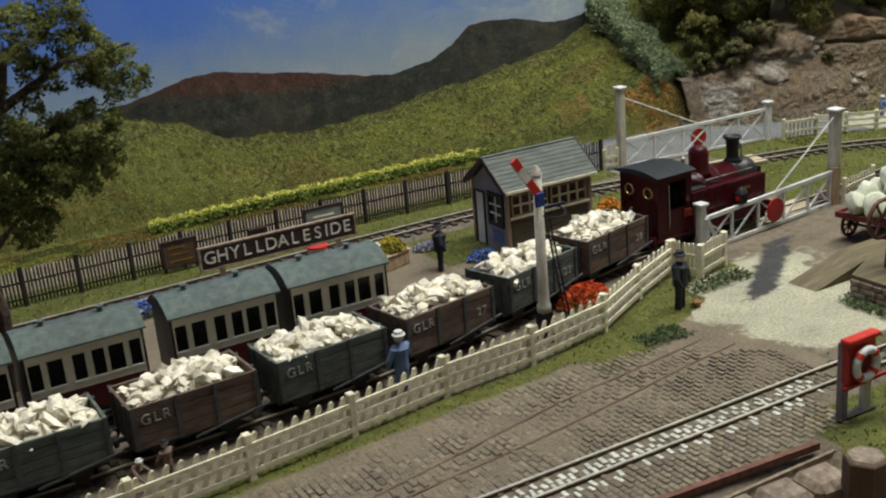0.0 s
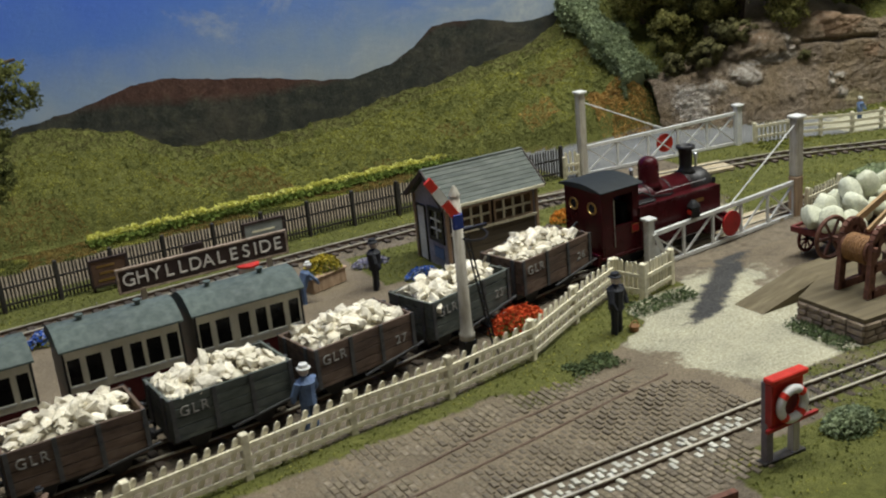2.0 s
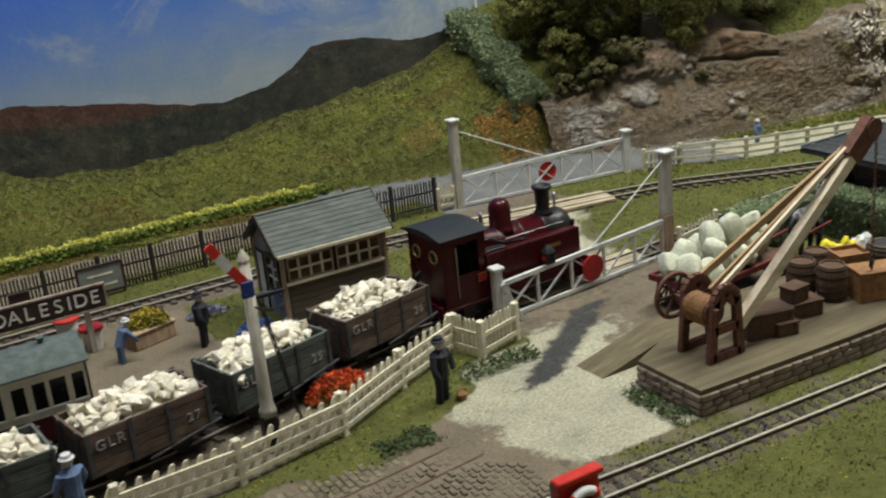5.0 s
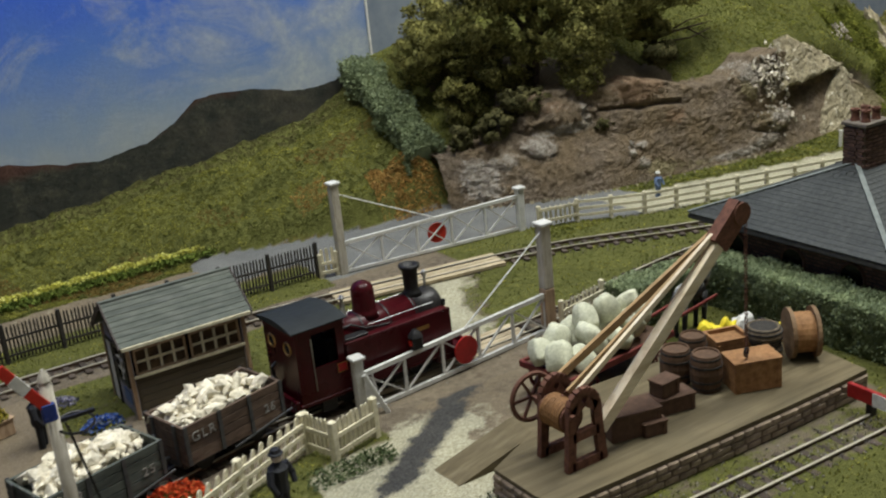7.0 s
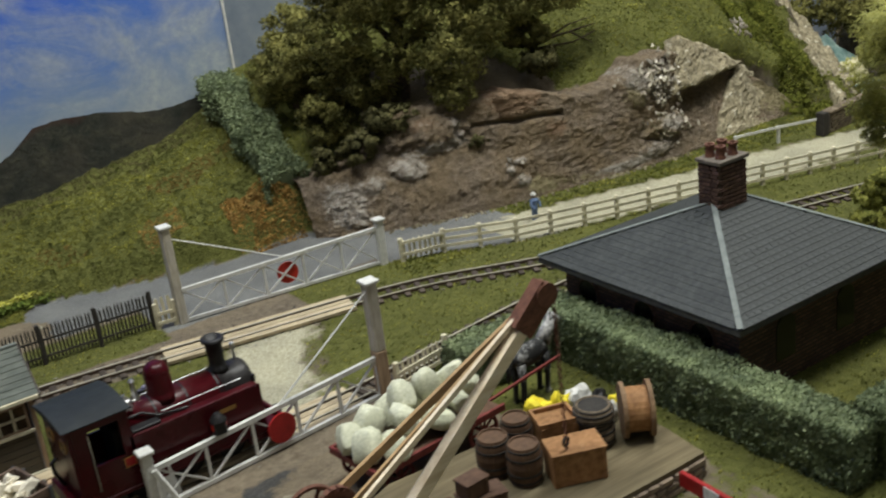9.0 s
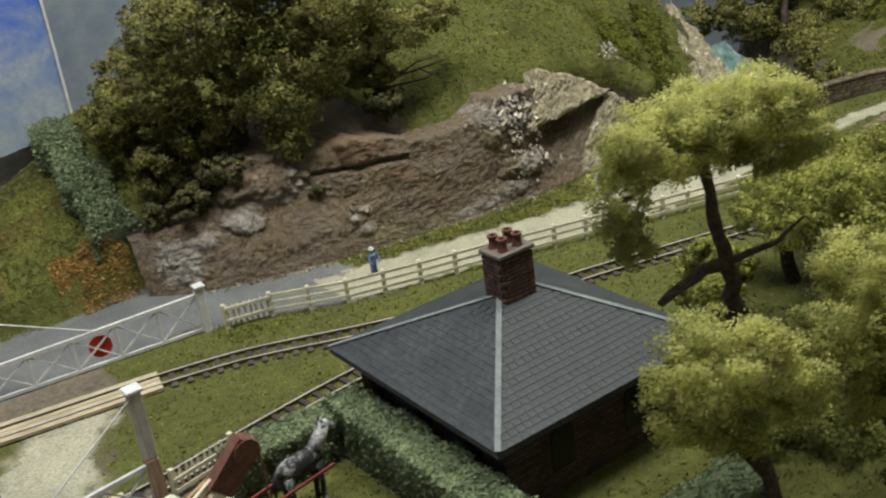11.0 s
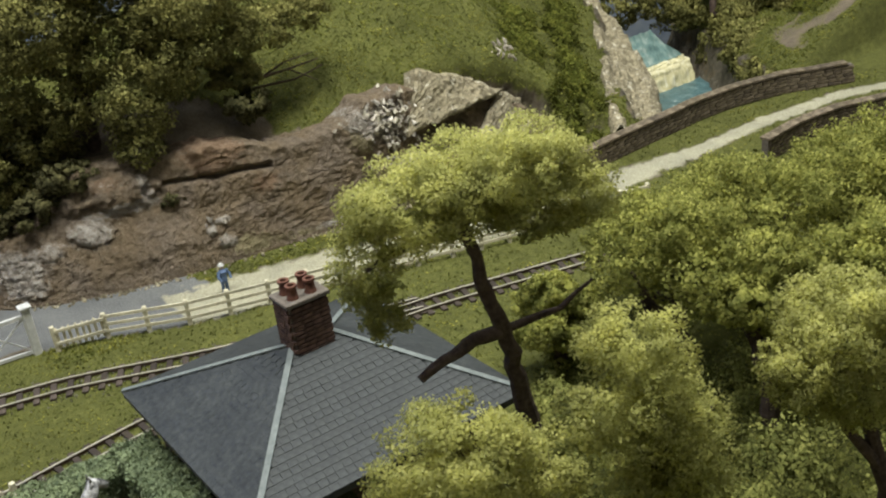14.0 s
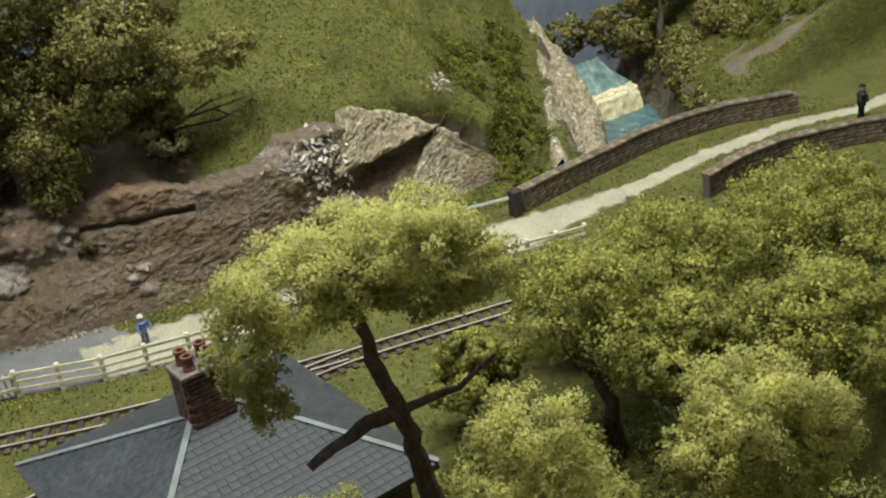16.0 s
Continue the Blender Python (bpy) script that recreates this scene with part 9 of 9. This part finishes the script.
tagged(tagged(scatter("rusty_turf", pts, r.uniform(0.06, 0.12, len(pts)), M_TURFRUST, seed=105), "patch of orange-brown bracken at the foot of the hedge", "turf"), kind="stuff")
turf("hill_turf", 48, 118, 44, 61.8, 88000, (0.05, 0.1), 111, (M_TURF, M_TURFMOSS, M_TURFDARK), lambda x, y: (2 if noise.noise(Vector((x * 0.5, y * 0.5, 8))) + 0.7 * noise.noise(Vector((x * 1.6, y * 1.6, 8))) > 0.3 else (0 if noise.noise(Vector((x * 0.8, y * 0.8, 28))) > 0.12 else 1)), "green turf over the rocky hill")
turf("grass", 2, 48, 18, 53.6, 52000, (0.035, 0.075), 121, (M_GRASS, M_TURF), lambda x, y: 0 if noise.noise(Vector((x * 0.7, y * 0.7, 1))) < 0.1 else 1, "short scenic grass", 0.0, True)
turf("grass", 48, 100, 12, 47, 42000, (0.045, 0.09), 131, (M_GRASS, M_TURF), lambda x, y: 0 if noise.noise(Vector((x * 0.7, y * 0.7, 1))) < 0.1 else 1, "short scenic grass", 0.0, True)
r = np.random.default_rng(141)
n = 900
a, d = r.uniform(0, 6.28, n), np.sqrt(r.random(n))
tagged(tagged(scatter("bush", np.c_[27.0 + 0.9 * d * np.cos(a), 20.0 + 0.6 * d * np.sin(a), 0.55 * np.sqrt(1.02 - d ** 2)], r.uniform(0.06, 0.12, n), M_LEAF_HEDGE, seed=141), "low blue-green bush by the siding", "bush"), kind="stuff")


for k, (x0, x1, y0, y1, n) in enumerate([(30.7, 32.1, 23.3, 26.6, 1500), (27.4, 31.0, 30.2, 31.5, 1500), (22.8, 25.0, 27.4, 28.7, 1300), (26.0, 28.6, 19.2, 20.6, 900)]):
    r = np.random.default_rng(150 + k)
    px, py = r.uniform(x0, x1, n), r.uniform(y0, y1, n)
    inside = np.array([1.2 * (1 - max(abs(2 * (a - x0) / (x1 - x0) - 1), abs(2 * (b - y0) / (y1 - y0) - 1))) + 0.5 * noise.noise(Vector((a * 1.5, b * 1.5, k))) for a, b in zip(px, py)])
    keep = inside > r.random(n) * 0.5
    tagged(tagged(scatter("weeds", np.c_[px, py, 0 * px + 0.04][keep], r.uniform(0.04, 0.1, int(keep.sum())), M_LEAF_WEED, seed=150 + k, upright=True), "tuft of dark green weeds", "weeds"), kind="stuff")


# ---- unseen hall round the layout, painted pale to bounce fill light ----
M_HALL = mat("hall_paint", [(0.58, 0.57, 0.54), (0.68, 0.67, 0.64)], 3, 0.9)
for nm, a in (("floor", (-130, 230, -140, 150, -112, -105)), ("ceiling", (-130, 230, -140, 150, 190, 197)), ("wall_north", (-130, 230, 150, 157, -104.9, 189.9)), ("wall_south", (-130, 230, -147, -140, -104.9, 189.9)), ("wall_west", (-137, -130, -140, 150, -104.9, 189.9)), ("wall_east", (230, 237, -140, 150, -104.9, 189.9))):
    tagged(part(nm, boxed(*a), M_HALL), "plain hall " + nm.split("_")[0] + " beyond the layout, pale painted", nm.split("_")[0], kind="structure")
tb = tagged(part("baseboard", boxed(-40, 140, -12, 66, -104.9, -8.5), M_CRATEDARK), "brown baseboard carrying the layout", "baseboard", kind="structure")


# ---- stone setts of the yard ----
yard = thing("pavement", M(0, 0), "worn brown-grey stone setts laid in courses across the yard", "pavement", kind="structure")
SETTS = [mesh_of(boxed(-0.095, 0.095, -0.19, 0.19, -0.08, 0.045, 0.022), "sett", M_SETT), mesh_of(boxed(-0.095, 0.095, -0.19, 0.19, -0.08, 0.06, 0.022), "sett", M_SETTWHITE)]
rest = []
rng = random.Random(77)
singles = 0
for i in range(100):
    x = 2.6 + 0.235 * i
    for j in range(24):
        y = 19.9 + 0.42 * j + (0.21 if i % 2 else 0)
        near_beam = y < 20.35 - 0.075 * (x - 10)
        rail = min(abs(y - 22.68), abs(y - 21.78)) < 0.13
        limit = lin(x, [2, 15, 19, 23, 26.5], [26.6, 27.9, 27.9, 27.6, 24.5])
        if y > limit + 0.4 * noise.noise(Vector((x, y, 0))) or near_beam or rail:
            continue
        if min(abs(y - lin(x, [7, 13, 17.9, 21.6, 25.2], [24.1, 25.2, 26.2, 26.6, 27.05])), abs(y - lin(x, [7, 12.7, 16, 19.4, 23, 25.5], [23.7, 24.3, 24.6, 25.1, 25.7, 26.0]))) < 0.2:
            continue
        if x > 24.2 and y < 21.5:
            continue
        white = (21.85 < y < 22.6 or 21.3 < y < 21.75) and rng.random() < (0.93 if y > 21.8 else 0.6) and x < 25
        turnz, tip = rng.uniform(-5, 5), rng.uniform(-4, 4)
        h = rng.uniform(-0.02, 0.012)
        # trodden mud lies over many of the stones
        mudn = 0.5 + noise.noise(Vector((x * 0.3, y * 0.42, 5))) + 0.5 * noise.noise(Vector((x * 0.9, y * 0.9, 2)))
        if y > 23.2:
            h -= 0.05 * max(0.0, min(1.0, mudn - 0.05))
        worn = max(0.0, min(1.0, (x - 15.5) / 2.5)) * max(0.0, min(1.0, (27.2 - y) / 1.2)) if y > 22.9 else 0.0
        if worn > 0.3:
            h += 0.022 * worn
        if white and singles < 420:
            piece("sett", SETTS[1], yard, M(x + rng.uniform(-0.03, 0.03), y + rng.uniform(-0.05, 0.05), h, turnz * 2.5, tip) @ Matrix.Diagonal((rng.uniform(0.65, 1.0), rng.uniform(0.55, 0.95), 1, 1)))
            singles += 1
        elif 20.2 < y < 21.6 and 13 < x < 23:
            piece("sett", SETTS[0], yard, M(x, y, h, turnz, tip))
        else:
            rest.append((x, y, h + 0.008 * math.sin(x * 3), turnz, tip, 1 - 0.24 * worn * rng.uniform(0.6, 1.2)))
base = [(-0.095, -0.19), (0.095, -0.19), (0.095, 0.19), (-0.095, 0.19)]
verts, faces = [], []
for x, y, h, tz, tip, small in rest:
    k = len(verts)
    c, s_ = math.cos(radians(tz)), math.sin(radians(tz))
    for inset, z in ((0.0, -0.05), (0.0, 0.022), (0.022, 0.045)):
        for px, py in base:
            px, py = small * (px - math.copysign(inset, px)), small * (py - math.copysign(inset, py))
            verts.append(((x + px * c - py * s_) * U, (y + px * s_ + py * c) * U, (h + z + 0.012 * tip / 4 * py) * U))
    for lvl in (0, 4):
        for q in range(4):
            faces.append((k + lvl + q, k + lvl + (q + 1) % 4, k + lvl + 4 + (q + 1) % 4, k + lvl + 4 + q))
    faces.append((k + 8, k + 9, k + 10, k + 11))
me = bpy.data.meshes.new("setts")
me.from_pydata(verts, [], faces)
me.materials.append(M_SETTSTUFF)
ob = new("setts", me)
ob.parent = yard
tagged(ob, kind="stuff")
